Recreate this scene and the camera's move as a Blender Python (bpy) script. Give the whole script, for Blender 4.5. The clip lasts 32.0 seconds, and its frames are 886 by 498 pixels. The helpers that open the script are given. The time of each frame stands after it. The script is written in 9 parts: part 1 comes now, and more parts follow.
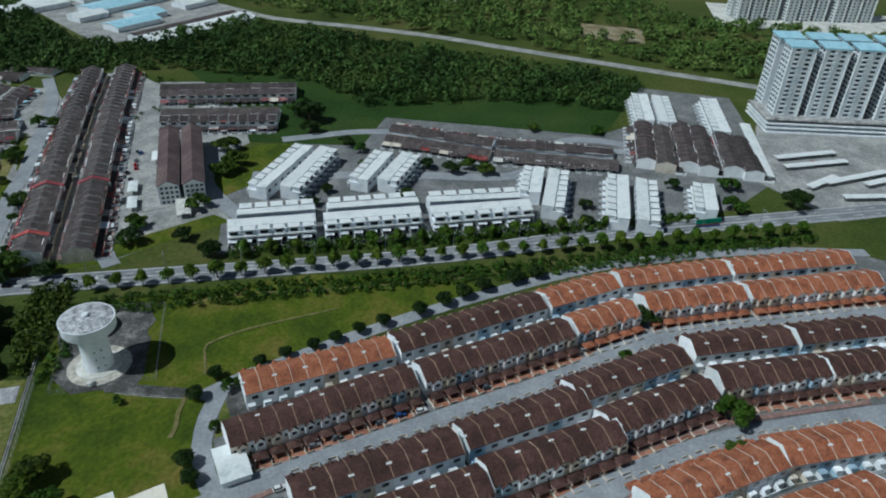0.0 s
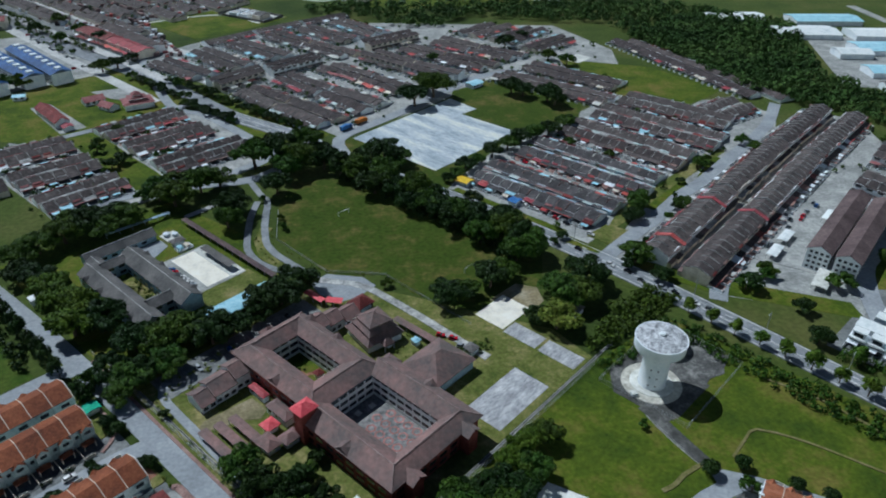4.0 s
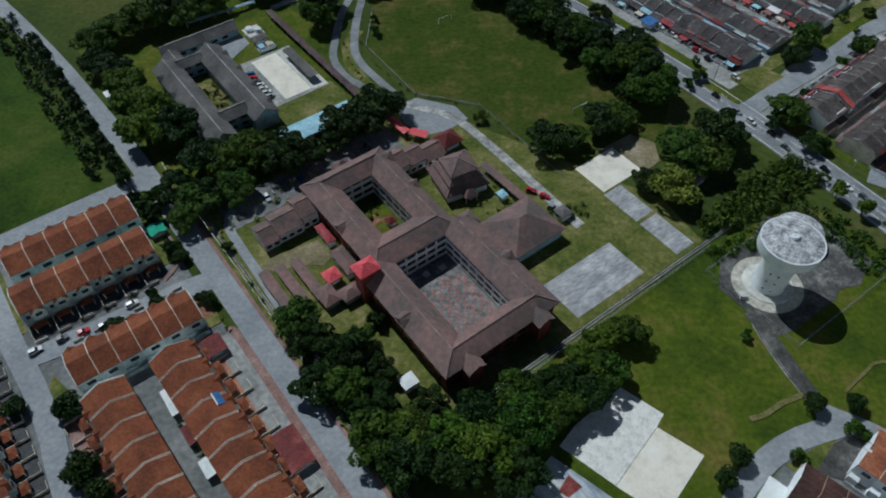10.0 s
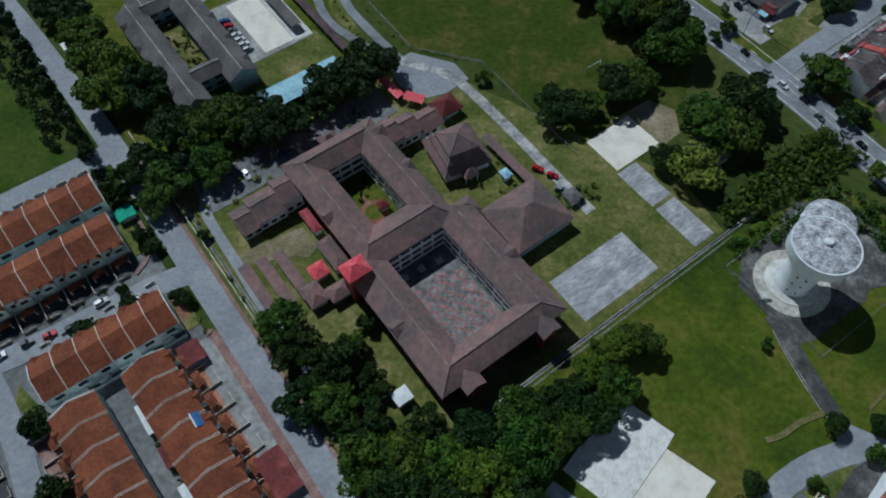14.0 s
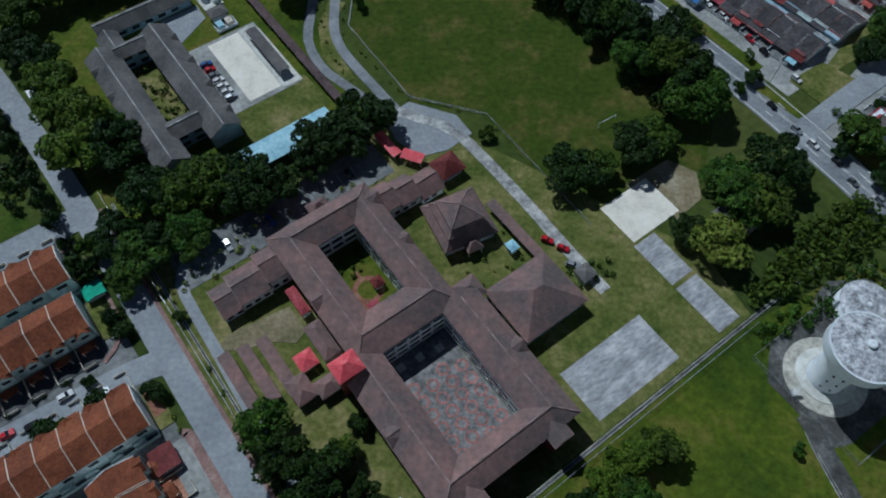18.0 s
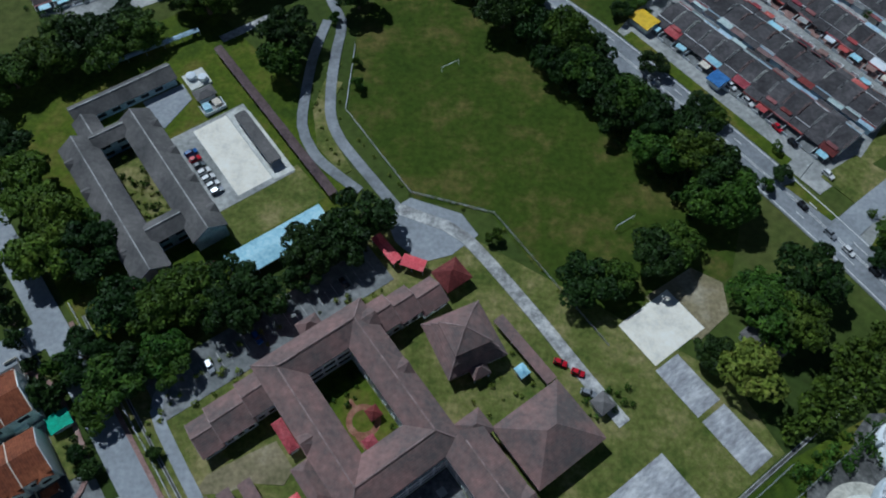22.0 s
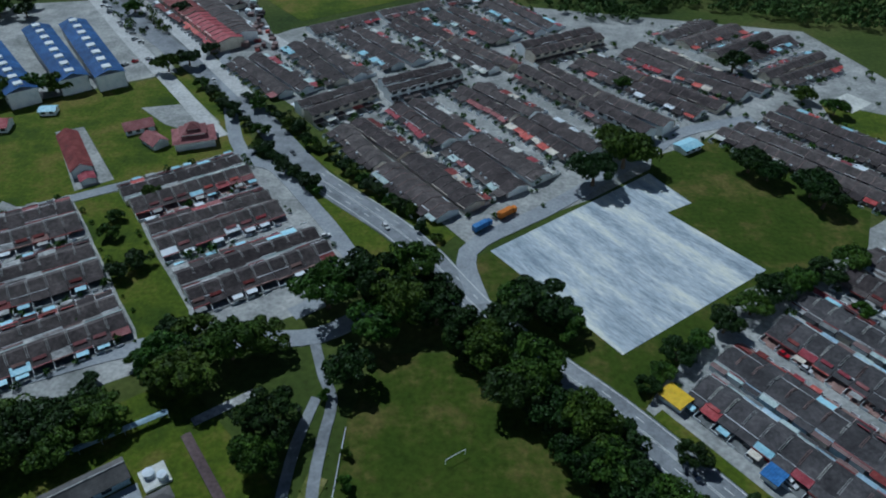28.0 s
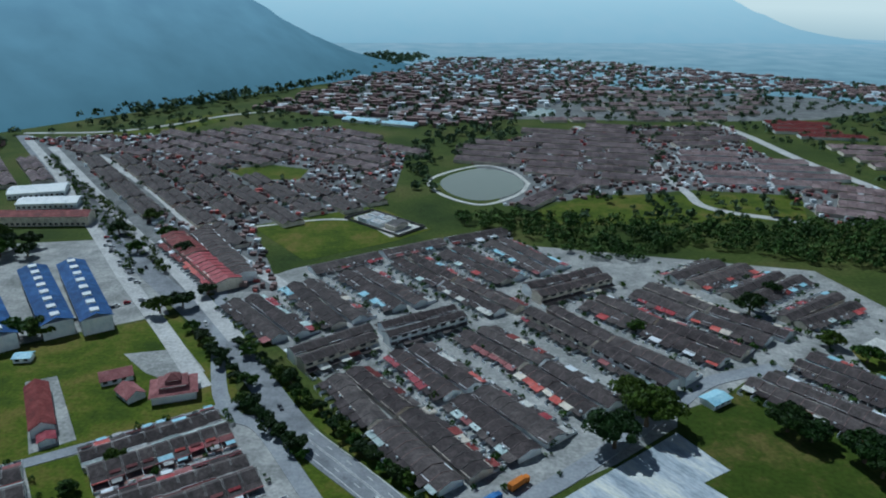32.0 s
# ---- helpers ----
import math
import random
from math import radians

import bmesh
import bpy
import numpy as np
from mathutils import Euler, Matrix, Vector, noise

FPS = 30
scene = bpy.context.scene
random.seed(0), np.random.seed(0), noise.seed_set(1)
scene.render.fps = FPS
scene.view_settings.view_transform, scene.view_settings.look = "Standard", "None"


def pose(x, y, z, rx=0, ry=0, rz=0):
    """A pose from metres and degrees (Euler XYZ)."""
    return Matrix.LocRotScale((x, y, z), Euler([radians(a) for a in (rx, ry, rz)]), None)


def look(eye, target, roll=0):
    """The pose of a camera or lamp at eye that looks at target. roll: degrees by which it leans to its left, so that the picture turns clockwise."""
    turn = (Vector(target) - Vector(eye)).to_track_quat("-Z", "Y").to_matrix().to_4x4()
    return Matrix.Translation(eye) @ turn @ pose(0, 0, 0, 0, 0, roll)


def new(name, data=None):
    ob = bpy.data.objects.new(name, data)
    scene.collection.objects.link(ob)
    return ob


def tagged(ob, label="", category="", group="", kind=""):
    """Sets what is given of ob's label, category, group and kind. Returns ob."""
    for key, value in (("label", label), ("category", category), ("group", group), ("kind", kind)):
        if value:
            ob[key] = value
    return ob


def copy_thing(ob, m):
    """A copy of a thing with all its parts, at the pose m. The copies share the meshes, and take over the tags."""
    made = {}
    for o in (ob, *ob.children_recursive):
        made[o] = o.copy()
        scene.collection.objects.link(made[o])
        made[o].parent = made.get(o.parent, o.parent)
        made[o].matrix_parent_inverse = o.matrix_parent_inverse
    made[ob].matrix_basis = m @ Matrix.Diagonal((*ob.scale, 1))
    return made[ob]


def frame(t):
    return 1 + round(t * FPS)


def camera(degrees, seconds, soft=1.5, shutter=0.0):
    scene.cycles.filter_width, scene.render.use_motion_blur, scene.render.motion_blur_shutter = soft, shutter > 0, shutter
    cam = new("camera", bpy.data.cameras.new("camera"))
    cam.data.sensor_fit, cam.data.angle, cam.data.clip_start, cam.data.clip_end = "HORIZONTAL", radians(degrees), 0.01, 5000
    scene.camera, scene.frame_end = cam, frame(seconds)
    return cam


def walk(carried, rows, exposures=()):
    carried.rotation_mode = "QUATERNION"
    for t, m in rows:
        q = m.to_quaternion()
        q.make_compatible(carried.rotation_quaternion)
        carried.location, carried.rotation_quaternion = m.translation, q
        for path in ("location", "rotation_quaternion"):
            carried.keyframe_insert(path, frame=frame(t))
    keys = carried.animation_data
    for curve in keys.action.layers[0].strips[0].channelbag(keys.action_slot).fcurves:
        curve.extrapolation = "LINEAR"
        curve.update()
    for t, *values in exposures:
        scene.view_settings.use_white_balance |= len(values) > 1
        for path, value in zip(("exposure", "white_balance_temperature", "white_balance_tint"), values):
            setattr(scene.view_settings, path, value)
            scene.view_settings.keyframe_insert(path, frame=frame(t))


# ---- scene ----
cam = camera(64.37, 32.0, soft=2.0)
# seconds, x, y, z, yaw, pitch, roll of the drone's camera
FLIGHT = [
    (0, -36.76, -78.83, 183.47, -69.909, -32.359, 2.623), (0.5, -34.56, -79.35, 183.69, -61.015, -32.166, 2.491),
    (1, -31.98, -79.62, 183.81, -52.434, -32.135, 2.351), (1.5, -29.51, -78.78, 183.95, -44.208, -32.121, 2.067),
    (2, -27.26, -78.22, 184.93, -36.066, -32.151, 1.853), (2.5, -24.39, -77.08, 185.23, -28.308, -32.097, 1.571),
    (3, -21.62, -75.56, 185.16, -20.854, -31.916, 1.146), (3.5, -18.40, -73.76, 184.99, -15.534, -31.695, 1.084),
    (5.5, -8.32, -62.61, 186.45, -7.053, -37.235, 0.696), (6, -6.38, -59.13, 186.36, -6.439, -39.605, 0.611),
    (6.5, -5.05, -55.42, 186.19, -5.839, -41.687, 0.518), (7, -4.19, -51.74, 186.18, -5.163, -43.386, 0.427),
    (7.5, -3.46, -47.62, 186.40, -4.408, -44.848, 0.282), (8, -3.27, -43.56, 186.22, -3.693, -46.126, 0.254),
    (8.5, -3.12, -39.81, 185.88, -2.929, -47.317, 0.260), (9, -2.11, -36.15, 185.55, -1.813, -48.494, 0.091),
    (9.5, -1.03, -32.13, 185.60, -0.625, -49.728, -0.168), (10, -0.61, -27.71, 185.65, 0.141, -50.941, -0.221),
    (10.5, -0.29, -23.01, 185.90, 0.189, -52.205, -0.267), (11, -0.00, -18.23, 186.35, 0.225, -53.514, -0.221),
    (11.5, -0.02, -13.57, 186.74, 0.142, -54.765, -0.134), (12, -0.12, -9.30, 186.57, 0.016, -55.704, 0.039),
    (12.5, -0.08, -4.64, 186.65, -0.021, -56.714, 0.118), (13, -0.00, 0.00, 186.97, 0.001, -57.708, 0.135),
    (13.5, -0.27, 4.78, 187.08, -0.116, -58.726, 0.289), (15.5, -2.11, 22.23, 185.78, -1.149, -60.898, 1.472),
    (16, -2.19, 26.97, 185.96, -1.180, -61.054, 1.470), (16.5, -2.45, 31.48, 185.60, -1.265, -61.068, 1.593),
    (17, -2.42, 35.55, 185.05, -1.227, -60.993, 1.576), (17.5, -2.57, 39.56, 184.58, -1.293, -60.915, 1.774),
    (18, -2.65, 43.94, 184.07, -1.318, -60.909, 1.856), (18.5, -2.52, 48.59, 183.96, -1.192, -61.044, 1.799),
    (19, -2.56, 53.54, 184.26, -1.164, -61.264, 1.773), (19.5, -2.35, 58.12, 184.17, -0.976, -61.359, 1.647),
    (20, -2.51, 62.95, 184.04, -0.988, -61.390, 1.755), (20.5, -2.91, 67.32, 183.81, -1.074, -61.332, 1.947),
    (21, -3.27, 71.94, 183.77, -1.209, -61.289, 2.124), (21.5, -4.13, 76.36, 183.38, -1.526, -61.007, 2.453),
    (22, -4.55, 80.50, 183.18, -1.603, -60.295, 2.680), (22.5, -4.78, 84.93, 183.13, -1.612, -59.499, 2.796),
    (23, -4.75, 89.16, 183.31, -1.414, -58.466, 2.762), (23.5, -4.90, 93.55, 183.67, -1.278, -57.322, 2.726),
    (24, -4.89, 97.91, 183.58, -1.126, -56.119, 2.609), (24.5, -4.89, 101.99, 183.27, -0.993, -54.750, 2.323),
    (25, -5.15, 106.23, 182.50, -0.884, -52.839, 2.232), (25.5, -5.06, 110.60, 182.19, -0.644, -50.461, 2.051),
    (27.5, -4.81, 128.34, 180.19, 0.022, -40.942, 1.376), (28, -4.41, 132.96, 180.12, 0.262, -38.600, 1.209),
    (28.5, -4.10, 137.43, 180.27, 0.460, -36.281, 1.054), (29, -3.89, 141.56, 180.03, 0.606, -33.908, 1.011),
    (29.5, -3.90, 145.82, 179.80, 0.706, -31.542, 0.995), (30, -3.68, 150.14, 179.82, 0.825, -29.197, 0.949),
    (30.5, -3.45, 154.38, 179.44, 0.951, -26.791, 0.873), (31, -3.69, 158.12, 179.60, 1.008, -24.425, 0.891),
    (31.5, -3.89, 161.98, 179.38, 1.062, -22.152, 0.879), (32, -3.65, 165.92, 179.34, 1.146, -21.050, 0.848),
]
walk(cam, [(t, pose(x, y, z, 0, 0, yaw) @ pose(0, 0, 0, 90 + pitch) @ pose(0, 0, 0, 0, 0, roll)) for t, x, y, z, yaw, pitch, roll in FLIGHT],
     [(0, -0.82, 5420, 2), (3, -0.66, 5240, 4), (6.1, -0.60, 5300, 4), (7, -0.91, 5450, 4), (9.5, -1.01, 5450, 4), (13.5, -1.06, 5250, 4), (19, -1.01, 5120, 4), (24.5, -0.80, 5050, 4), (27.8, -1.04, 4980, 2), (29.2, -0.88, 5000, 1), (32, -0.92, 5000, 0)])

# ---- light ----
SUN_TO = Vector((-11.0, 13.0, 22.0)).normalized()      # towards the sun, from the shadow of the water tower
world = bpy.data.worlds.new("sky")
scene.world = world
world.use_nodes = True
wt = world.node_tree
sky = wt.nodes.new("ShaderNodeTexSky")
sky.sky_type, sky.sun_disc = "NISHITA", False
sky.sun_elevation = math.asin(SUN_TO.z)
sky.sun_rotation = math.atan2(SUN_TO.x, SUN_TO.y)
sky.altitude = 1200
sky.air_density, sky.dust_density, sky.ozone_density = 0.6, 0.2, 1.5
wt.nodes["Background"].inputs["Strength"].default_value = 0.05
wt.links.new(sky.outputs["Color"], wt.nodes["Background"].inputs["Color"])
sun = new("sun", bpy.data.lights.new("sun", "SUN"))
sun.data.energy, sun.data.angle, sun.data.color = 5.0, radians(0.6), (1.0, 0.94, 0.86)
sun.matrix_world = look(SUN_TO * 300, (0, 0, 0))

# ---- materials ----
def lin(c):
    return (*c, 1.0)


def surface(name, base, dark=None, light=None, rough=0.85, stain=0.15, grain=2.0, bump=0.15, metal=0.0, own=0.0, spread=0.6, spec=0.15, ribs=0.0, island=0.0, hue=0.0, stretch=None, grit=0.6, edge=0.2, courses=0.15):
    """A weathered surface: broad stains (stain: cycles a metre) and fine grain over the base colour; own, island: how far pieces differ; ribs: pitch of tile rows in metres."""
    m = bpy.data.materials.new(name)
    m.use_nodes = True
    t = m.node_tree
    n, l = t.nodes, t.links
    b = n["Principled BSDF"]
    b.inputs["Roughness"].default_value, b.inputs["Metallic"].default_value = rough, metal
    b.inputs["Specular IOR Level"].default_value = spec
    dark = dark or tuple(v * 0.6 for v in base)
    light = light or tuple(min(1, v * 1.35) for v in base)
    g = n.new("ShaderNodeNewGeometry")
    broad, fine = n.new("ShaderNodeTexNoise"), n.new("ShaderNodeTexNoise")
    broad.inputs["Scale"].default_value, broad.inputs["Detail"].default_value, broad.inputs["Roughness"].default_value = stain, 7.0, spread
    fine.inputs["Scale"].default_value, fine.inputs["Detail"].default_value = grain, 4.0
    where = g.outputs["Position"]
    if stretch:
        mp = n.new("ShaderNodeMapping")
        mp.inputs["Rotation"].default_value[2] = radians(stretch[0])
        mp.vector_type = "TEXTURE"
        mp.inputs["Scale"].default_value = tuple(1 / v for v in stretch[1:])
        l.new(where, mp.inputs["Vector"])
        where = mp.outputs["Vector"]
    for x in (broad, fine):
        l.new(where, x.inputs["Vector"])
    ramp = n.new("ShaderNodeValToRGB")
    e = ramp.color_ramp.elements
    e[0].position, e[0].color, e[1].position, e[1].color = 0.5 - edge, lin(dark), 0.5 + edge, lin(light)
    e.new(0.5).color = lin(base)
    l.new(broad.outputs["Fac"], ramp.inputs["Fac"])
    mix = n.new("ShaderNodeMix")
    mix.data_type, mix.blend_type = "RGBA", "OVERLAY"
    mix.inputs["Factor"].default_value = grit
    l.new(ramp.outputs["Color"], mix.inputs["A"])
    l.new(fine.outputs["Fac"], mix.inputs["B"])
    out, height = mix.outputs["Result"], fine.outputs["Fac"]
    if ribs:
        tc, wv, mx = n.new("ShaderNodeTexCoord"), n.new("ShaderNodeTexWave"), n.new("ShaderNodeMix")
        wv.bands_direction = "X"
        wv.inputs["Scale"].default_value = 0.314 / ribs
        wv.inputs["Distortion"].default_value, wv.inputs["Detail"].default_value = 0.4, 1.0
        l.new(tc.outputs["Object"], wv.inputs["Vector"])
        mx.data_type, mx.blend_type = "RGBA", "MULTIPLY"
        mx.inputs["Factor"].default_value = courses
        l.new(out, mx.inputs["A"])
        l.new(wv.outputs["Color"], mx.inputs["B"])
        out, height = mx.outputs["Result"], wv.outputs["Fac"]
    if own or island or hue:
        hsv = n.new("ShaderNodeHueSaturation")
        info = n.new("ShaderNodeObjectInfo")
        src = g.outputs["Random Per Island"] if island else info.outputs["Random"]
        k = island or own
        rng = n.new("ShaderNodeMapRange")
        rng.inputs["To Min"].default_value, rng.inputs["To Max"].default_value = 1 - k, 1 + k
        l.new(src, rng.inputs["Value"])
        l.new(rng.outputs["Result"], hsv.inputs["Value"])
        if hue:
            hr = n.new("ShaderNodeMapRange")
            hr.inputs["To Min"].default_value, hr.inputs["To Max"].default_value = 0.5 - hue, 0.5 + hue
            l.new(info.outputs["Random"], hr.inputs["Value"])
            l.new(hr.outputs["Result"], hsv.inputs["Hue"])
        l.new(out, hsv.inputs["Color"])
        out = hsv.outputs["Color"]
    l.new(out, b.inputs["Base Color"])
    if bump:
        bp = n.new("ShaderNodeBump")
        bp.inputs["Strength"].default_value, bp.inputs["Distance"].default_value = bump, 0.15
        l.new(height, bp.inputs["Height"])
        l.new(bp.outputs["Normal"], b.inputs["Normal"])
    return m


def plain(name, base, rough=0.6, metal=0.0, own=0.0):
    return surface(name, base, tuple(v * 0.75 for v in base), tuple(min(1, v * 1.15) for v in base), rough, 0.4, 3.0, 0.05, metal, own)


def glassy(name, base, rough=0.12):
    m = plain(name, base, rough)
    m.node_tree.nodes["Principled BSDF"].inputs["Specular IOR Level"].default_value = 0.6
    return m


M_GROUND = surface("rough_grassland", (0.06375, 0.08925, 0.017), (0.02975, 0.051, 0.0102), (0.1105, 0.1105, 0.034), 0.95, 0.012, 0.4, 0.4)
M_LAWN = surface("mown_lawn", (0.082, 0.115, 0.009), (0.04, 0.068, 0.007), (0.155, 0.135, 0.03), 0.95, 0.03, 0.6, 0.3, spread=0.74, edge=0.13)
M_FIELD = surface("worn_playing_field_grass", (0.05, 0.076, 0.008), (0.036, 0.062, 0.006), (0.125, 0.108, 0.03), 0.95, 0.045, 0.45, 0.3, spread=0.76, edge=0.15)
M_DIRT = surface("bare_sandy_earth", (0.26, 0.22, 0.13), (0.15, 0.14, 0.07), (0.4, 0.36, 0.26), 0.95, 0.08, 0.8, 0.2)
M_ASPHALT = surface("weathered_asphalt", (0.31, 0.33, 0.35), (0.25, 0.268, 0.284), (0.385, 0.402, 0.415), 0.85, 0.06, 0.8, 0.05, grit=0.35, spread=0.72, edge=0.17)
M_MAINROAD = surface("grey_main_road_asphalt", (0.25, 0.265, 0.28), (0.16, 0.17, 0.18), (0.35, 0.365, 0.38), 0.85, 0.07, 0.8, 0.05, grit=0.35, spread=0.72, edge=0.17)
M_PALEROAD = surface("pale_dusty_asphalt", (0.52, 0.52, 0.5), (0.38, 0.38, 0.37), (0.64, 0.64, 0.61), 0.9, 0.06, 0.6, 0.05, spread=0.7)
M_WHITECONCRETE = surface("bleached_white_concrete", (0.86, 0.81, 0.69), (0.66, 0.63, 0.55), (0.92, 0.9, 0.81), 0.9, 0.1, 0.9, 0.05, spread=0.8, grit=0.25, edge=0.16)
M_CRACKED = surface("cracked_white_concrete", (0.78, 0.77, 0.72), (0.58, 0.58, 0.54), (0.9, 0.89, 0.83), 0.9, 0.4, 1.2, 0.05, spread=0.82, grit=0.5, edge=0.14)
M_WORN = surface("thin_worn_grass", (0.17, 0.155, 0.06), (0.09, 0.105, 0.02), (0.3, 0.26, 0.14), 0.95, 0.2, 0.9, 0.2, spread=0.8)
M_SLATE = surface("weathered_slate_grey_tiles", (0.082, 0.077, 0.08), (0.045, 0.043, 0.045), (0.135, 0.125, 0.126), 0.8, 0.16, 0.9, 0.3, own=0.25, ribs=0.5, hue=0.01, spread=0.78, edge=0.16)
M_GREENWALL = surface("pale_green_grey_paint", (0.5, 0.6, 0.58), (0.26, 0.34, 0.34), (0.68, 0.75, 0.72), 0.85, 0.25, 1.5, 0.05, own=0.2)
# meadow green darkened in its colour for the cloud shade lying on it
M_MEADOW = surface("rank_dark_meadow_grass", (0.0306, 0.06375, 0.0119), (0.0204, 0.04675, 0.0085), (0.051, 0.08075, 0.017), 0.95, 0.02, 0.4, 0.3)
M_BASE = surface("weathered_tan_concrete", (0.5, 0.48, 0.41), (0.28, 0.27, 0.23), (0.68, 0.66, 0.58), 0.9, 0.25, 0.8, 0.1, spread=0.75)
# roof colour lightened and greyed for haze over the far estates
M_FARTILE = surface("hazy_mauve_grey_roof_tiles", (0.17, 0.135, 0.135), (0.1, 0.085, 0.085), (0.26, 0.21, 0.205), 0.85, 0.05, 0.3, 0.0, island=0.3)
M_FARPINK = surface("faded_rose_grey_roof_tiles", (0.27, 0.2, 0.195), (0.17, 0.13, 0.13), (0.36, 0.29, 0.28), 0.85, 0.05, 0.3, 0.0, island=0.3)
# haze put into the leaf colour: paler and bluer than the near trees
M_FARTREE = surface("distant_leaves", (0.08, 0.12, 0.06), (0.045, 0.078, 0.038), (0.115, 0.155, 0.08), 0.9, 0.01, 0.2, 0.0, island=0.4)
M_RINGRED = surface("faded_red_paving_slabs", (0.33, 0.15, 0.135), (0.22, 0.165, 0.155), (0.45, 0.22, 0.195), 0.9, 0.3, 1.2, 0.1, own=0.15, spread=0.8, edge=0.14)
M_VACANT = surface("overgrown_lot_grass", (0.043, 0.08, 0.008), (0.023, 0.05, 0.006), (0.078, 0.105, 0.016), 0.95, 0.04, 0.6, 0.4, spread=0.7, edge=0.15)
M_PAVED = surface("estate_concrete_and_asphalt", (0.33, 0.335, 0.32), (0.19, 0.2, 0.185), (0.51, 0.505, 0.475), 0.9, 0.06, 0.6, 0.1, spread=0.7)
M_CONCRETE = surface("pale_worn_concrete", (0.62, 0.62, 0.57), (0.4, 0.4, 0.37), (0.78, 0.77, 0.7), 0.9, 0.07, 0.6, 0.1, spread=0.72)
M_PARADE = surface("streaked_grey_concrete", (0.47, 0.52, 0.56), (0.24, 0.29, 0.34), (0.78, 0.78, 0.68), 0.85, 0.04, 0.5, 0.1, spread=0.76, edge=0.15, stretch=(-52, 0.5, 1.9, 1))
M_STAINED = surface("stained_grey_court", (0.38, 0.38, 0.37), (0.15, 0.15, 0.145), (0.68, 0.67, 0.63), 0.9, 0.14, 0.7, 0.1, spread=0.82, edge=0.15)
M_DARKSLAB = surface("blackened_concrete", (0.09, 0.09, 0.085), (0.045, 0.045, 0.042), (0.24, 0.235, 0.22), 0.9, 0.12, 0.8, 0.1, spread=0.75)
M_DRYLAWN = surface("dry_olive_lawn", (0.13, 0.145, 0.035), (0.06, 0.09, 0.015), (0.27, 0.235, 0.1), 0.95, 0.07, 0.7, 0.3, spread=0.74, edge=0.15)
M_OLDASPHALT = surface("dark_old_asphalt", (0.085, 0.088, 0.09), (0.05, 0.052, 0.054), (0.15, 0.15, 0.15), 0.85, 0.1, 1.2, 0.1)
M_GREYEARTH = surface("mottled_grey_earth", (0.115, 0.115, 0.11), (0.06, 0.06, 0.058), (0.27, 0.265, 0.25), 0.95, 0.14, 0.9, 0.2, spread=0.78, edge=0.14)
M_COURT = surface("streaked_worn_court_concrete", (0.38, 0.385, 0.4), (0.23, 0.23, 0.24), (0.62, 0.62, 0.61), 0.9, 0.1, 0.7, 0.1, spread=0.8, edge=0.16, stretch=(37, 0.6, 1.5, 1))
M_RIDGE = surface("mauve_ridge_tiles", (0.26, 0.19, 0.175), (0.16, 0.12, 0.11), (0.36, 0.28, 0.26), 0.8, 0.3, 2.0, 0.05)
M_PAVED_DARK = surface("grey_patched_asphalt", (0.18, 0.188, 0.185), (0.11, 0.116, 0.114), (0.29, 0.293, 0.285), 0.9, 0.06, 0.6, 0.1, spread=0.7)
M_COURTYARD = surface("mottled_grey_paving", (0.2, 0.2, 0.195), (0.1, 0.1, 0.1), (0.33, 0.31, 0.3), 0.9, 0.3, 0.9, 0.1, spread=0.78, edge=0.14)
M_KERB = surface("faded_pink_kerb_paving", (0.29, 0.18, 0.155), (0.2, 0.135, 0.12), (0.4, 0.29, 0.25), 0.9, 0.3, 2.0, 0.1)
M_LINE = surface("worn_white_road_paint", (0.78, 0.78, 0.76), (0.5, 0.5, 0.49), (0.85, 0.85, 0.83), 0.8, 0.6, 2.0, 0.05)
M_WALL = surface("painted_render", (0.84, 0.87, 0.88), (0.7, 0.74, 0.77), (0.9, 0.91, 0.9), 0.8, 0.3, 2.0, 0.05, own=0.15, hue=0.03)
M_CREAM = surface("cream_gable_paint", (0.66, 0.6, 0.5), (0.45, 0.4, 0.33), (0.75, 0.7, 0.6), 0.8, 0.25, 2.0, 0.05, own=0.12)
M_BLUEWALL = surface("pale_blue_paint", (0.38, 0.52, 0.62), (0.28, 0.38, 0.46), (0.5, 0.6, 0.68), 0.8, 0.25, 2.0, 0.05, own=0.2)
M_TILE_BROWN = surface("brown_roof_tiles", (0.088, 0.047, 0.039), (0.054, 0.032, 0.028), (0.125, 0.07, 0.058), 0.7, 0.15, 1.2, 0.35, own=0.1, ribs=0.5)
M_TILE_ORANGE = surface("sun_bleached_orange_tiles", (0.36, 0.13, 0.065), (0.15, 0.065, 0.045), (0.45, 0.2, 0.12), 0.75, 0.2, 1.2, 0.35, own=0.1, ribs=0.5, spread=0.7)
M_TILE_RUST = surface("rust_brown_tiles", (0.215, 0.07, 0.033), (0.13, 0.046, 0.026), (0.3, 0.11, 0.05), 0.7, 0.12, 1.2, 0.35, own=0.1, ribs=0.5, spread=0.7)
M_TILE_GREY = surface("grey_brown_roof_tiles", (0.088, 0.074, 0.072), (0.048, 0.042, 0.041), (0.152, 0.127, 0.122), 0.8, 0.16, 0.9, 0.3, own=0.3, ribs=0.5, hue=0.015, spread=0.78, edge=0.16)
M_TILE_PINK = surface("faded_pink_brown_tiles", (0.22, 0.15, 0.14), (0.14, 0.1, 0.095), (0.3, 0.22, 0.2), 0.8, 0.05, 0.6, 0.2, island=0.25)
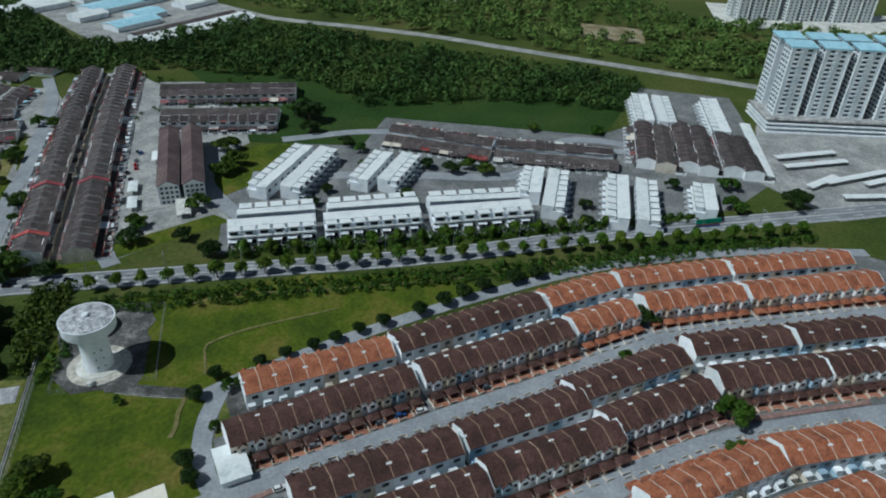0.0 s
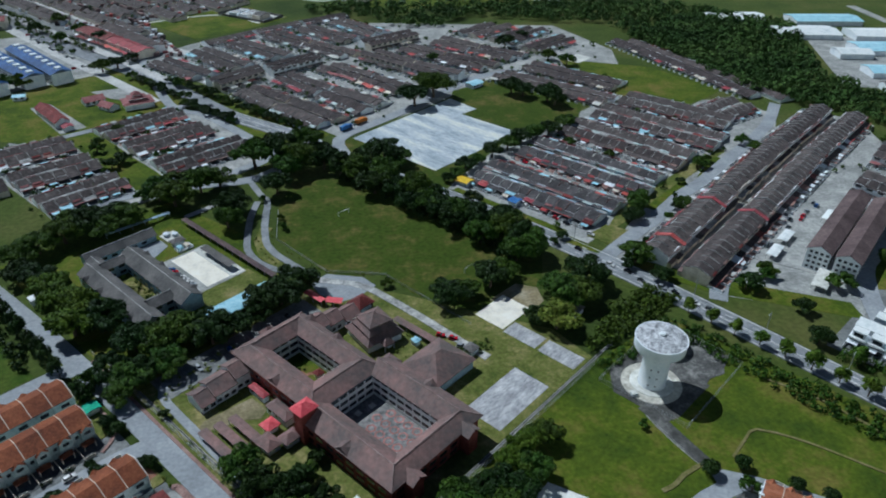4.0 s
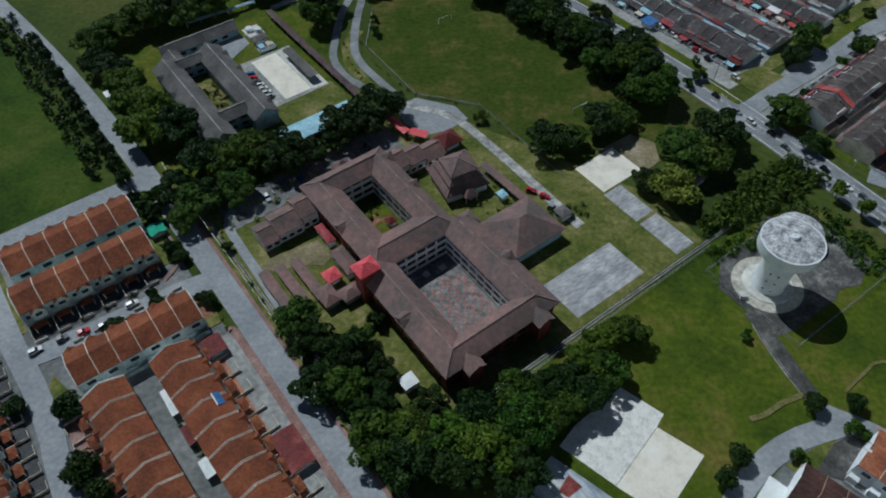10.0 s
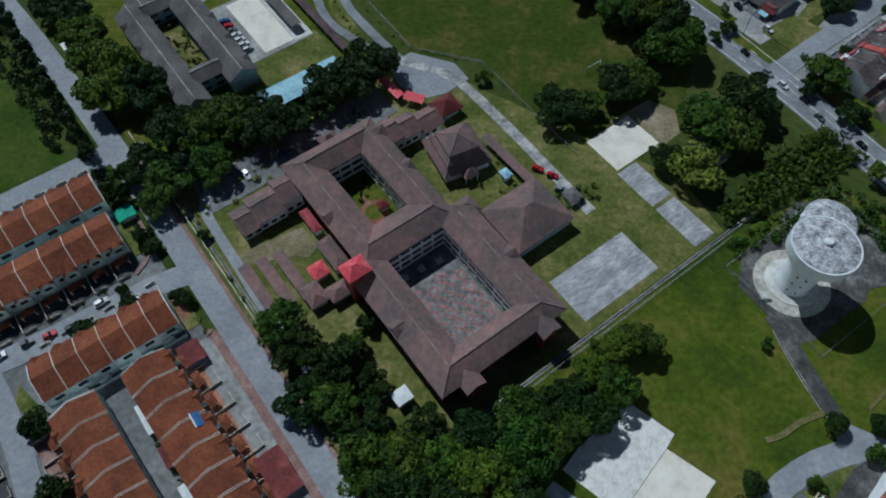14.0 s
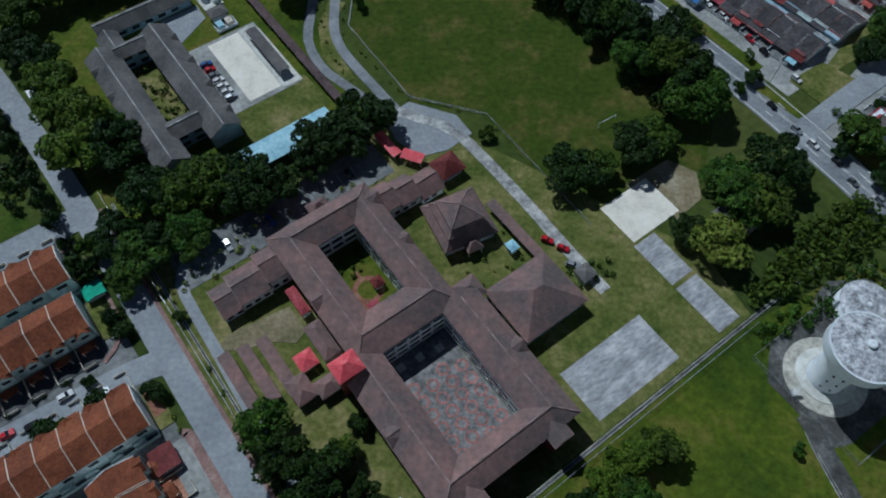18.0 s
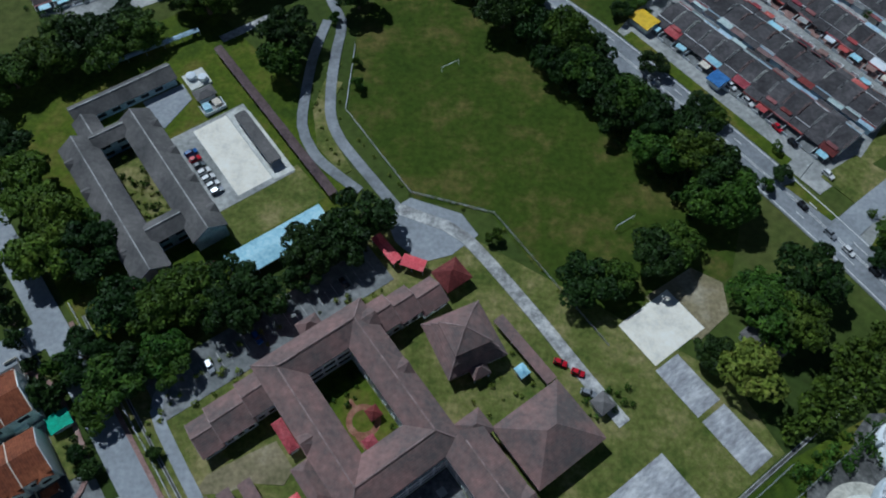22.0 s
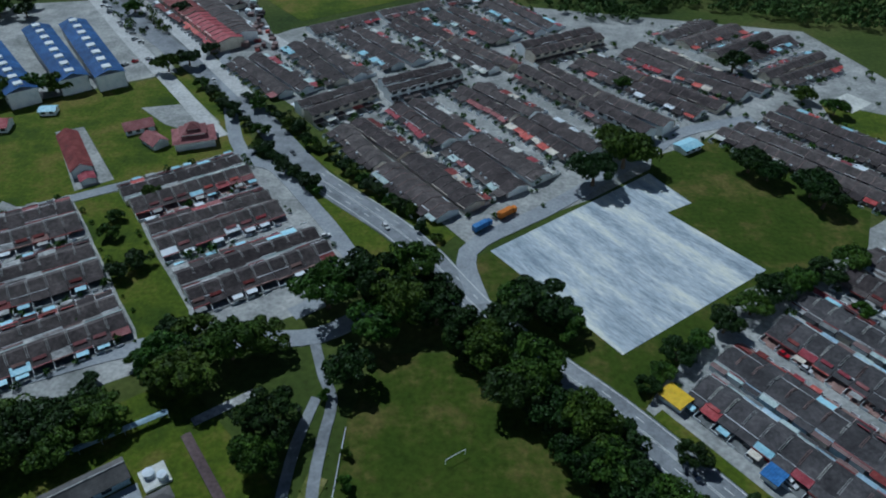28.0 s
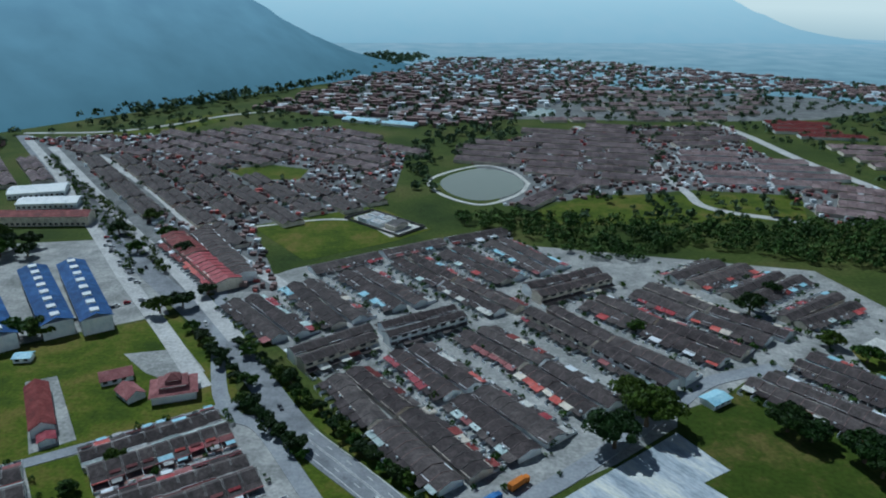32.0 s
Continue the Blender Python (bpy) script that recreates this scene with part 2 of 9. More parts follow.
M_TILE_SCHOOL = surface("mauve_brown_school_tiles", (0.209, 0.1425, 0.1311), (0.133, 0.114, 0.1092), (0.2945, 0.1757, 0.1596), 0.7, 0.06, 0.7, 0.14, ribs=0.55, spread=0.78, edge=0.13, grit=0.4, courses=0.1)
M_MAUVETILE = surface("dark_mauve_roof_tiles", (0.12, 0.085, 0.085), (0.075, 0.055, 0.055), (0.17, 0.125, 0.12), 0.75, 0.12, 0.9, 0.2, own=0.12, ribs=0.5)
M_TILE_WEST = surface("charcoal_roof_tiles", (0.14, 0.134, 0.13), (0.085, 0.084, 0.083), (0.2, 0.188, 0.18), 0.8, 0.1, 0.9, 0.14, ribs=0.55, grit=0.4, courses=0.1)
M_RED = surface("faded_red_metal", (0.4, 0.075, 0.08), (0.27, 0.055, 0.06), (0.5, 0.15, 0.15), 0.55, 0.3, 1.5, 0.05, own=0.35, hue=0.012)
M_PINKRED = surface("bright_rose_metal_roof", (0.68, 0.1, 0.12), (0.58, 0.08, 0.1), (0.75, 0.2, 0.2), 0.5, 0.4, 2.0, 0.05)
M_ROSETILE = surface("faded_rose_roof_tiles", (0.3, 0.12, 0.12), (0.2, 0.085, 0.085), (0.4, 0.19, 0.185), 0.75, 0.2, 1.2, 0.2, own=0.2, ribs=0.5)
M_MAROON = surface("maroon_roof_tiles", (0.19, 0.045, 0.042), (0.12, 0.036, 0.034), (0.28, 0.085, 0.075), 0.65, 0.2, 1.2, 0.2, own=0.25, ribs=0.5)
M_BLUE = surface("blue_metal_roof", (0.06, 0.17, 0.42), (0.04, 0.12, 0.33), (0.1, 0.24, 0.5), 0.5, 0.2, 1.0, 0.1, own=0.2, ribs=0.8)
M_BLUEROOF = surface("deep_blue_sheet_roof", (0.035, 0.095, 0.26), (0.025, 0.065, 0.19), (0.07, 0.16, 0.36), 0.5, 0.2, 1.0, 0.1, own=0.2, ribs=0.8)
M_SKYBLUE = surface("light_blue_metal_roof", (0.4, 0.66, 0.76), (0.3, 0.54, 0.65), (0.5, 0.74, 0.82), 0.5, 0.2, 1.0, 0.05, own=0.1)
M_TAN = surface("tan_ridge_mortar", (0.36, 0.25, 0.17), (0.25, 0.17, 0.12), (0.5, 0.4, 0.3), 0.85, 0.3, 2.0, 0.05, own=0.2)
M_WHITE = surface("white_painted_metal_roof", (0.8, 0.83, 0.82), (0.6, 0.65, 0.65), (0.8, 0.82, 0.8), 0.5, 0.2, 1.0, 0.05)
M_WHITEWALL = surface("stained_white_paint", (0.78, 0.82, 0.85), (0.6, 0.66, 0.7), (0.86, 0.88, 0.88), 0.75, 0.2, 1.5, 0.05)
M_TOWERTOP = surface("lichen_streaked_concrete_dome", (0.42, 0.43, 0.45), (0.06, 0.06, 0.065), (0.88, 0.89, 0.9), 0.9, 0.42, 1.3, 0.1, spread=0.86, edge=0.15)
M_GLASS = glassy("dark_window_glass", (0.03, 0.036, 0.042))
M_BLACK = plain("black_rubber", (0.02, 0.02, 0.02), 0.8)
M_STEEL = plain("grey_galvanised_steel", (0.42, 0.44, 0.45), 0.5, 0.6)
M_GREEN = plain("green_canvas", (0.05, 0.4, 0.25), 0.7)
M_YELLOW = plain("yellow_sheet_roof", (0.75, 0.5, 0.03), 0.6)
M_BRICK = surface("red_brick_wall", (0.21, 0.052, 0.042), (0.13, 0.036, 0.03), (0.28, 0.085, 0.07), 0.85, 0.3, 2.0, 0.1)
M_TERRA = surface("terracotta_forecourt_tiles", (0.35, 0.16, 0.1), (0.24, 0.12, 0.08), (0.45, 0.26, 0.18), 0.8, 0.3, 2.0, 0.1, own=0.3)
M_LEAF = surface("broad_leaves", (0.04118, 0.08151, 0.006864), (0.01544, 0.03604, 0.003432), (0.08151, 0.1355, 0.01373), 0.6, 0.3, 1.5, 0.2, island=0.4, hue=0.02)
M_LEAF_LIME = surface("sunny_lime_leaves", (0.06336, 0.1148, 0.00792), (0.02376, 0.05148, 0.00396), (0.1109, 0.1663, 0.01584), 0.6, 0.3, 1.5, 0.2, island=0.4, hue=0.015)
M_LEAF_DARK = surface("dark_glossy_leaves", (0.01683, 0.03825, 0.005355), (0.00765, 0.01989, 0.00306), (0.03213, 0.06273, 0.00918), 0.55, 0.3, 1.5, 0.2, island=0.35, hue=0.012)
M_LEAF_YOUNG = surface("yellow_green_young_leaves", (0.13, 0.17, 0.02), (0.08, 0.12, 0.015), (0.2, 0.21, 0.04), 0.65, 0.3, 1.5, 0.2, island=0.35)
M_FOREST = surface("dark_forest_canopy_leaves", (0.046, 0.09, 0.019), (0.02, 0.045, 0.01), (0.086, 0.138, 0.031), 0.8, 0.02, 0.3, 0.2, island=0.45)
M_FOREST_LIGHT = surface("sunlit_scrub_leaves", (0.1, 0.165, 0.035), (0.05, 0.095, 0.02), (0.17, 0.23, 0.06), 0.8, 0.02, 0.3, 0.2, island=0.45)
M_BARK = surface("grey_bark", (0.12, 0.09, 0.065), rough=0.95, grain=6.0, bump=0.5)
M_WATER = glassy("still_lake_water", (0.05, 0.075, 0.06), 0.08)


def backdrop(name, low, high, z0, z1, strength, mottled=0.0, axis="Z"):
    """A plain glowing distance with haze painted in, shaded along one axis alone."""
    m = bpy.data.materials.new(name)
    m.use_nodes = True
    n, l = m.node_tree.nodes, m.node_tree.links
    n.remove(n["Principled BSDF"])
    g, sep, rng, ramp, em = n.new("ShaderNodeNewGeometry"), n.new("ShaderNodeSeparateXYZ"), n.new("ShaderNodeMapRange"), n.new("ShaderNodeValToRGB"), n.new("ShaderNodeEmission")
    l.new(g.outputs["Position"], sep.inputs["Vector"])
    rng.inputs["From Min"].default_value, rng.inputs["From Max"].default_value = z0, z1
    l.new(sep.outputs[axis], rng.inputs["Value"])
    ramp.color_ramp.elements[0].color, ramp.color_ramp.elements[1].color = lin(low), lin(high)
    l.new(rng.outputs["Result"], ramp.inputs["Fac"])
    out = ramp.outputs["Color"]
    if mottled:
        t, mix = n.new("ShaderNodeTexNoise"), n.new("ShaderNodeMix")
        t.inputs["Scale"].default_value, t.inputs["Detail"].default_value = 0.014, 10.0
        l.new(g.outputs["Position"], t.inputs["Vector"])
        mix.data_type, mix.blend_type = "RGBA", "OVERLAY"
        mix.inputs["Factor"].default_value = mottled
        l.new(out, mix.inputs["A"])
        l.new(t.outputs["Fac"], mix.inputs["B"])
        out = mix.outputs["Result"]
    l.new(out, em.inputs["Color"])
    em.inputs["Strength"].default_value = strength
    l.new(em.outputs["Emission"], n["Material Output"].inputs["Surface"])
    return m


# haze is painted into the glow, paler with height or distance
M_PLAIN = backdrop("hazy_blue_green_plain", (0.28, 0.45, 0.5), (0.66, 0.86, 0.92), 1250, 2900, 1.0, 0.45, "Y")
M_SKYWALL = backdrop("hazy_sky_backdrop", (0.42, 0.62, 0.66), (1.3, 1.32, 1.15), -120, 90, 1.0)
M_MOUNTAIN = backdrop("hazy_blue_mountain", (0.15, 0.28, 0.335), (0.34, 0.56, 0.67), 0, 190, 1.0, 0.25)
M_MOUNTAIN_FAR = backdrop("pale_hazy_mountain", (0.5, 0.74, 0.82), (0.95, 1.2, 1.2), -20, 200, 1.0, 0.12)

# ---- mesh tools ----
class Build:
    """Collects faces into one mesh."""
    def __init__(self):
        self.v, self.f = [], []

    def face(self, *pts):
        k = len(self.v)
        self.v += [tuple(p) for p in pts]
        self.f.append(tuple(range(k, k + len(pts))))

    def box(self, x0, y0, z0, x1, y1, z1):
        k = len(self.v)
        self.v += [(x0, y0, z0), (x1, y0, z0), (x1, y1, z0), (x0, y1, z0), (x0, y0, z1), (x1, y0, z1), (x1, y1, z1), (x0, y1, z1)]
        self.f += [tuple(k + i for i in q) for q in ((3, 2, 1, 0), (4, 5, 6, 7), (0, 1, 5, 4), (1, 2, 6, 5), (2, 3, 7, 6), (3, 0, 4, 7))]

    def sheet(self, a, b, c, d, thick=0.18):
        """A slab under the quad a b c d (counter-clockwise from above)."""
        lo = [(p[0], p[1], p[2] - thick) for p in (a, b, c, d)]
        k = len(self.v)
        self.v += [a, b, c, d, *lo]
        self.f += [tuple(k + i for i in q) for q in ((0, 1, 2, 3), (7, 6, 5, 4), (0, 4, 5, 1), (1, 5, 6, 2), (2, 6, 7, 3), (3, 7, 4, 0))]

    def mesh(self, name, m, smooth=False):
        me = bpy.data.meshes.new(name)
        me.from_pydata(self.v, [], self.f)
        me.materials.append(m)
        if smooth:
            me.polygons.foreach_set("use_smooth", [True] * len(me.polygons))
        me.update()
        return me


def part(name, b, m, parent=None, label="", smooth=False):
    ob = new(name, b.mesh(name, m, smooth) if isinstance(b, Build) else b)
    ob.parent = parent
    if label:
        ob["label"] = label
    return ob


def thing(name, label, category, group="", at=None, kind=""):
    ob = tagged(new(name), label, category, group, kind)
    ob.empty_display_size = 0.5
    if at is not None:
        ob.matrix_world = at
    return ob


def ccw(pts):
    a = sum(p[0] * q[1] - q[0] * p[1] for p, q in zip(pts, pts[1:] + pts[:1]))
    return pts if a > 0 else pts[::-1]


LAYER = [0, 0]   # every cover lies a few millimetres above the last


def patch(name, pts, m, z, label, edge=0.0):
    """A flat piece of ground cover with a low rim, laid over the ground."""
    pts = ccw([tuple(p) for p in pts])
    LAYER[0] += 1
    z = 0.02 + 0.003 * LAYER[0]
    b = Build()
    b.face(*[(x, y, z) for x, y in pts])
    for p, q in zip(pts, pts[1:] + pts[:1]):
        b.face((*p, z), (*p, -0.2), (*q, -0.2), (*q, z))
    return tagged(part(name, b, m), label, "ground", kind="structure")


def smooth_line(pts, step=6.0):
    P = [Vector(p) for p in pts]
    P = [P[0] * 2 - P[1], *P, P[-1] * 2 - P[-2]]
    out = []
    for a, b, c, d in zip(P, P[1:], P[2:], P[3:]):
        n = max(2, int((c - b).length / step))
        for i in range(n):
            t = i / n
            out.append(0.5 * (2 * b + (c - a) * t + (2 * a - 5 * b + 4 * c - d) * t * t + (3 * b - a - 3 * c + d) * t ** 3))
    return out + [P[-2]]


def ribbon(b, pts, off, width, z, low=-0.2):
    """A strip along a line, off metres to its left."""
    edge = []
    for i, p in enumerate(pts):
        d = (pts[min(i + 1, len(pts) - 1)] - pts[max(i - 1, 0)]).normalized()
        n = Vector((-d.y, d.x))
        edge.append((p + n * (off + width / 2), p + n * (off - width / 2)))
    for (a, c), (e, g) in zip(edge, edge[1:]):
        b.face((*a, z), (*c, z), (*g, z), (*e, z))
        b.face((*a, z), (*e, z), (*e, low), (*a, low))
        b.face((*g, z), (*c, z), (*c, low), (*g, low))


def road(name, pts, width, label, z=0.10, m=None):
    LAYER[1] += 1
    b = Build()
    ribbon(b, smooth_line(pts), 0, width, 0.22 + 0.003 * LAYER[1])
    return tagged(part(name, b, m or M_ASPHALT), label, "road", kind="structure")


# ---- the ground: one sheet, falling away with distance ----
def ground_z(x, y):
    d = math.hypot(x, y - 100)
    return -((d - 2300) ** 2) / 60000.0 if d > 2300 else 0.0


def ground():
    b = Build()
    radii = [0, 150, 300, 450, 600, 750, 900, 1000, 1100, 1200, 1350, 1500, 1700, 1900, 2200, 2500, 2800, 3100, 3400, 3700, 4000, 4300, 4700]
    n = 72
    for r in radii:
        for k in range(n):
            a = 2 * math.pi * k / n
            x, y = r * math.cos(a), 100 + r * math.sin(a)
            b.v.append((x, y, ground_z(x, y)))
    for i in range(len(radii) - 1):
        for k in range(n):
            q = (k + 1) % n
            b.f.append((i * n + k, (i + 1) * n + k, (i + 1) * n + q, i * n + q) if i else (k, n + k, n + q))
    return tagged(part("ground", b, M_GROUND, smooth=True), "green tropical lowland with rough grass and scrub", "ground", kind="structure")


ground()

# The school compound, and most of the roads round it, lie on one grid: u along the long side, v across.
GRID = Matrix.Rotation(math.atan2(-0.8, 0.6), 4, "Z")


def uv(u, v):
    p = GRID @ Vector((u, v, 0))
    return (p.x, p.y)


def uvbox(u0, v0, u1, v1):
    return [uv(u0, v0), uv(u1, v0), uv(u1, v1), uv(u0, v1)]


# ---- estates: paved ground under the rows of houses ----
def estate(name, pts, m=None, label="grey paved housing estate ground with drains and yards"):
    patch(name, pts, m or M_PAVED, 0.05, label)


estate("pavement_east", [(80, 37), (93, 48.5), (111, 57), (118, 52), (178, 6), (240, -52), (318, -160), (318, -215), (150, -215), (62, -50), (58, 5)], M_PAVED_DARK)
estate("pavement_west", [uv(-186, 0), uv(-20, 0), uv(-20, -80), uv(-120, -90), uv(-186, -80)], M_PAVED_DARK)
estate("pavement_white_rows", [(186, 116), (244, 152), (330, 150), (352, 128), (398, 118), (412, -22), (440, -40), (520, -30), (530, -100), (395, -135), (340, -110), (275, -20)], M_PAVED_DARK)
estate("pavement_long_rows", [(122, 196), (160, 156), (215, 130), (245, 158), (240, 182), (330, 172), (372, 170), (412, 205), (360, 300), (370, 330), (352, 352), (335, 350), (172, 250)])
estate("pavement_north_east", [(56, 285), (118, 208), (170, 245), (228, 268), (290, 312), (318, 352), (300, 385), (205, 398), (168, 372), (108, 345)])
estate("pavement_north", [(-72, 462), (5, 362), (62, 398), (112, 440), (140, 466), (190, 390), (235, 420), (262, 520), (236, 606), (60, 640), (-20, 650), (-110, 590), (-150, 545)])
estate("pavement_north_west", [(-205, 350), (-140, 268), (-52, 322), (-38, 346), (-90, 425), (-160, 400), (-200, 385)])
estate("pavement_shops", [(-310, 560), (-230, 480), (-165, 520), (-240, 640), (-330, 620)])
estate("pavement_far", [(-500, 955), (-180, 545), (-110, 555), (-160, 672), (-73, 729), (-60, 790), (-60, 925), (-156, 1057), (-400, 983)], M_PAVED_DARK)
estate("pavement_far_ridge", [(8, 904), (87, 1044), (202, 1091), (362, 1107), (331, 1001), (355, 830), (399, 813), (342, 712), (297, 702), (294, 787), (216, 798), (190, 790), (121, 766), (37, 736)], M_PAVED_DARK)
estate("pavement_town", [(-290, 1180), (-60, 1080), (60, 1135), (330, 1140), (500, 1170), (720, 1310), (880, 1420), (680, 1590), (330, 1830), (-30, 1880), (-180, 1520)], M_PAVED_DARK, "built-up ground of the far town")

# ---- lawns, fields and courts ----
patch("lawn_playing_field", [(-26, 300), (-34, 272), (-34, 237), (-10, 202), (12, 199), (46, 152), (84, 178), (94, 208), (20, 302)], M_FIELD, 0.05, "large worn green school playing field")
patch("lawn_tower_field", [uv(-46, 30), uv(-46, 146), uv(-38, 190), uv(60, 192), uv(110, 180), (215, -8), (160, 24), (118, 56), (107, 60), (89, 51), (79, 42), (66, 22), (40, 2), uv(0, 14)], M_LAWN, 0.04, "bright mown green field round the water tower")
patch("lawn_school", [uv(-165, 12), uv(-165, 112), uv(-70, 150), uv(-48, 146), uv(-48, 10)], M_DRYLAWN, 0.045, "patchy mown grass in the school grounds")
patch("lawn_west_school", [uv(-285, 12), uv(-285, 100), uv(-215, 108), uv(-178, 98), uv(-168, 12)], M_LAWN, 0.045, "mown grass round the older school block")
patch("lawn_quarters", [uv(-201, 61), uv(-201, 90), uv(-185, 91), uv(-185, 60)], M_DRYLAWN, 0.09, "small dry rectangular lawn")
patch("lawn_overgrown", [uv(-330, -10), uv(-197, -8), uv(-197, -60), uv(-330, -90)], M_VACANT, 0.05, "overgrown bright green vacant lot")
patch("lawn_strip", [(-169, 386), (-152, 395), (-138, 378), (-131, 366), (-119, 348), (-110, 336), (-98, 319), (-92, 300), (-110, 301), (-114, 309), (-126, 325), (-134, 337), (-147, 355), (-155, 367)], M_LAWN, 0.07, "green strip between rows of houses")
patch("lawn_court_road", [(22, 312), (58, 274), (68, 288), (58, 302), (14, 358), (2, 348)], M_FIELD, 0.055, "worn grass verge of the parade ground")
patch("lawn_court_terrace", [(58, 302), (68, 288), (112, 338), (172, 366), (124, 350)], M_FIELD, 0.055, "worn grass between the parade ground and a terrace")
patch("lawn_court_field", [(124, 350), (172, 366), (185, 392), (134, 455), (97, 436), (92, 420), (77, 408)], M_FIELD, 0.055, "worn green field beyond the parade ground")
patch("lawn_park", [(-161, 672), (-73, 729), (-23, 674), (-49, 645), (-106, 604)], M_LAWN, 0.07, "flat green sports field with a white path")
patch("lawn_mosque", [(-240, 470), (-160, 520), (-112, 462), (-100, 436), (-190, 380), (-270, 420)], M_LAWN, 0.06, "green lawn round a red-roofed mosque")
# the cloud shade on this meadow is in its grass colour
patch("lawn_green_field", [(300, 176), (345, 215), (395, 300), (425, 215), (440, 150), (490, -5), (524, -20), (526, -34), (411, -25), (375, 118), (326, 111)], M_MEADOW, 0.06, "green meadow before a wood, coloured dark for cloud shade")
patch("lawn_east_park", [(275, 468), (304, 405), (246, 366), (200, 440), (205, 500)], M_LAWN, 0.07, "green park between rows of houses")
patch("lawn_verge", [(214, 128), (158, 158), (128, 188), (132, 193), (166, 168), (216, 140)], M_LAWN, 0.09, "green verge beside the main road")
patch("lawn_estate_street", [(128, 214), (150, 228), (196, 262), (248, 300), (243, 305), (191, 269), (147, 237)], M_DRYLAWN, 0.09, "narrow green verge along the estate street")
patch("lawn_far_park", [(-232, 837), (-193, 859), (-152, 844), (-153, 806), (-200, 802)], M_LAWN, 0.09, "small green park among far terraces")
patch("lawn_foothill", [(-433, 996), (-374, 1037), (-389, 1084), (-328, 1141), (-309, 1092), (-347, 1000), (-408, 970)], M_LAWN, 0.09, "green strip at the foot of the mountain")
patch("lawn_stream", [(52, 714), (113, 775), (200, 780), (309, 789), (281, 715), (172, 700), (81, 688)], M_LAWN, 0.09, "green band along the stream")
patch("lawn_service_verge", [(62.9, 275.7), (108.9, 218.7), (112.4, 221.6), (66.4, 278.6)], M_LAWN, 0.1, "green verge between the main road and a service lane")
patch("lawn_avenue_verge", [(-84, 420), (-71, 406.5), (-48, 384), (-27, 361), (-12, 342), (-30, 338), (-42, 360), (-61, 389)], M_LAWN, 0.1, "green verge between the avenue and its service road")
patch("lawn_avenue_side", [(-8, 358), (-14, 369), (-34, 390), (-60, 416), (-84, 446), (-120, 490), (-116, 495), (-78, 450), (-54, 424), (-28, 398), (-10, 378), (0, 368)], M_LAWN, 0.1, "green verge with trees along the avenue")
patch("yard_works", [(-86, 697), (-72, 713), (-26, 676), (-52, 653)], M_CONCRETE, 0.1, "pale yard of the walled works")
patch("lawn_pocket", [(224, 150), (286, 132), (310, 150), (300, 168), (262, 182)], M_LAWN, 0.08, "green pocket between blocks")
patch("court_parade", [(58, 302), (14, 358), (77, 408), (124, 350)], M_PARADE, 0.10, "large streaked blue-grey concrete parade ground")
patch("court_parade_annex", [(77, 408), (92, 420), (106, 396), (93, 388)], M_PARADE, 0.095, "stained corner slab of the parade ground")
patch("court_park", [(208, 499), (226, 512), (235, 500), (218, 487)], M_CONCRETE, 0.1, "small pale court in a park")
patch("lawn_dirt_clearing", [(640, 40), (690, 60), (700, -10), (650, -20)], M_DIRT, 0.1, "bare sandy clearing in the wood")
patch("court_games", uvbox(-67, 90, -51, 120), M_COURT, 0.10, "stained grey concrete games court")
patch("court_strip_a", uvbox(-84, 134.5, -68, 143), M_COURT, 0.10, "weathered concrete strip court")
patch("court_strip_b", uvbox(-66.5, 134.5, -49.5, 143), M_COURT, 0.10, "weathered concrete strip court")
patch("lawn_court_dirt", [uv(-102, 148), uv(-101, 166), uv(-92, 170), uv(-84, 164), uv(-83, 150)], M_DIRT, 0.09, "bare sandy ground beside the court")
patch("court_pale", uvbox(-100, 135.5, -85, 155), M_WHITECONCRETE, 0.10, "pale bleached concrete court")
patch("court_white", [(59.3, 58.1), (70.6, 49.8), (56.4, 33), (45.1, 41.4)], M_WHITECONCRETE, 0.10, "bleached cream concrete court slab")
patch("court_white_upper", [(50.9, 70.6), (61.9, 62.1), (59.2, 58.2), (45, 41.5), (31.2, 52.6), (36, 58.5)], M_CRACKED, 0.10, "cracked and blackened white concrete court slab")
patch("court_white_lower", [(28.7, 49.8), (53, 31), (44, 20), (10, 30)], M_PARADE, 0.09, "blotched concrete court half hidden by trees")
patch("court_mark", [(32.7, 44.5), (36.1, 41.2), (32.1, 38.2), (29.6, 40)], M_MAROON, 0.1, "dark red painted patch on the court")
patch("garden_dark", [(99.5, 49.5), (111, 55), (113.5, 51), (107, 42.5), (99.5, 45)], M_DARKSLAB, 0.1, "dark stained garden plot behind a wall")
patch("garden_corner", [(92, 47), (98.5, 50.5), (110, 56.3), (99, 44.5), (97, 42)], M_DRYLAWN, 0.1, "grass corner beside the road end")
patch("yard_quarters", uvbox(-233.4, 61, -199, 88), M_PAVED, 0.08, "pale concrete yard")
patch("yard_quarters_north", [uv(-253, 61), uv(-252.8, 75.4), uv(-245, 75), uv(-238.6, 62.2), uv(-240.5, 60.8)], M_ASPHALT, 0.08, "smooth pale concrete yard before the school block")
patch("yard_shed", [uv(-232.4, 81.2), uv(-233, 86.6), uv(-229, 88.2), uv(-199.6, 88.4), uv(-200, 81.2)], M_CONCRETE, 0.1, "pale slab along the long shed")
patch("yard_bicycles", uvbox(-266, 96, -262.6, 116.5), M_STAINED, 0.09, "pale striped parking strip under the trees")
patch("court_quarters", uvbox(-232, 69, -201, 81), M_WHITECONCRETE, 0.11, "white bleached concrete court")
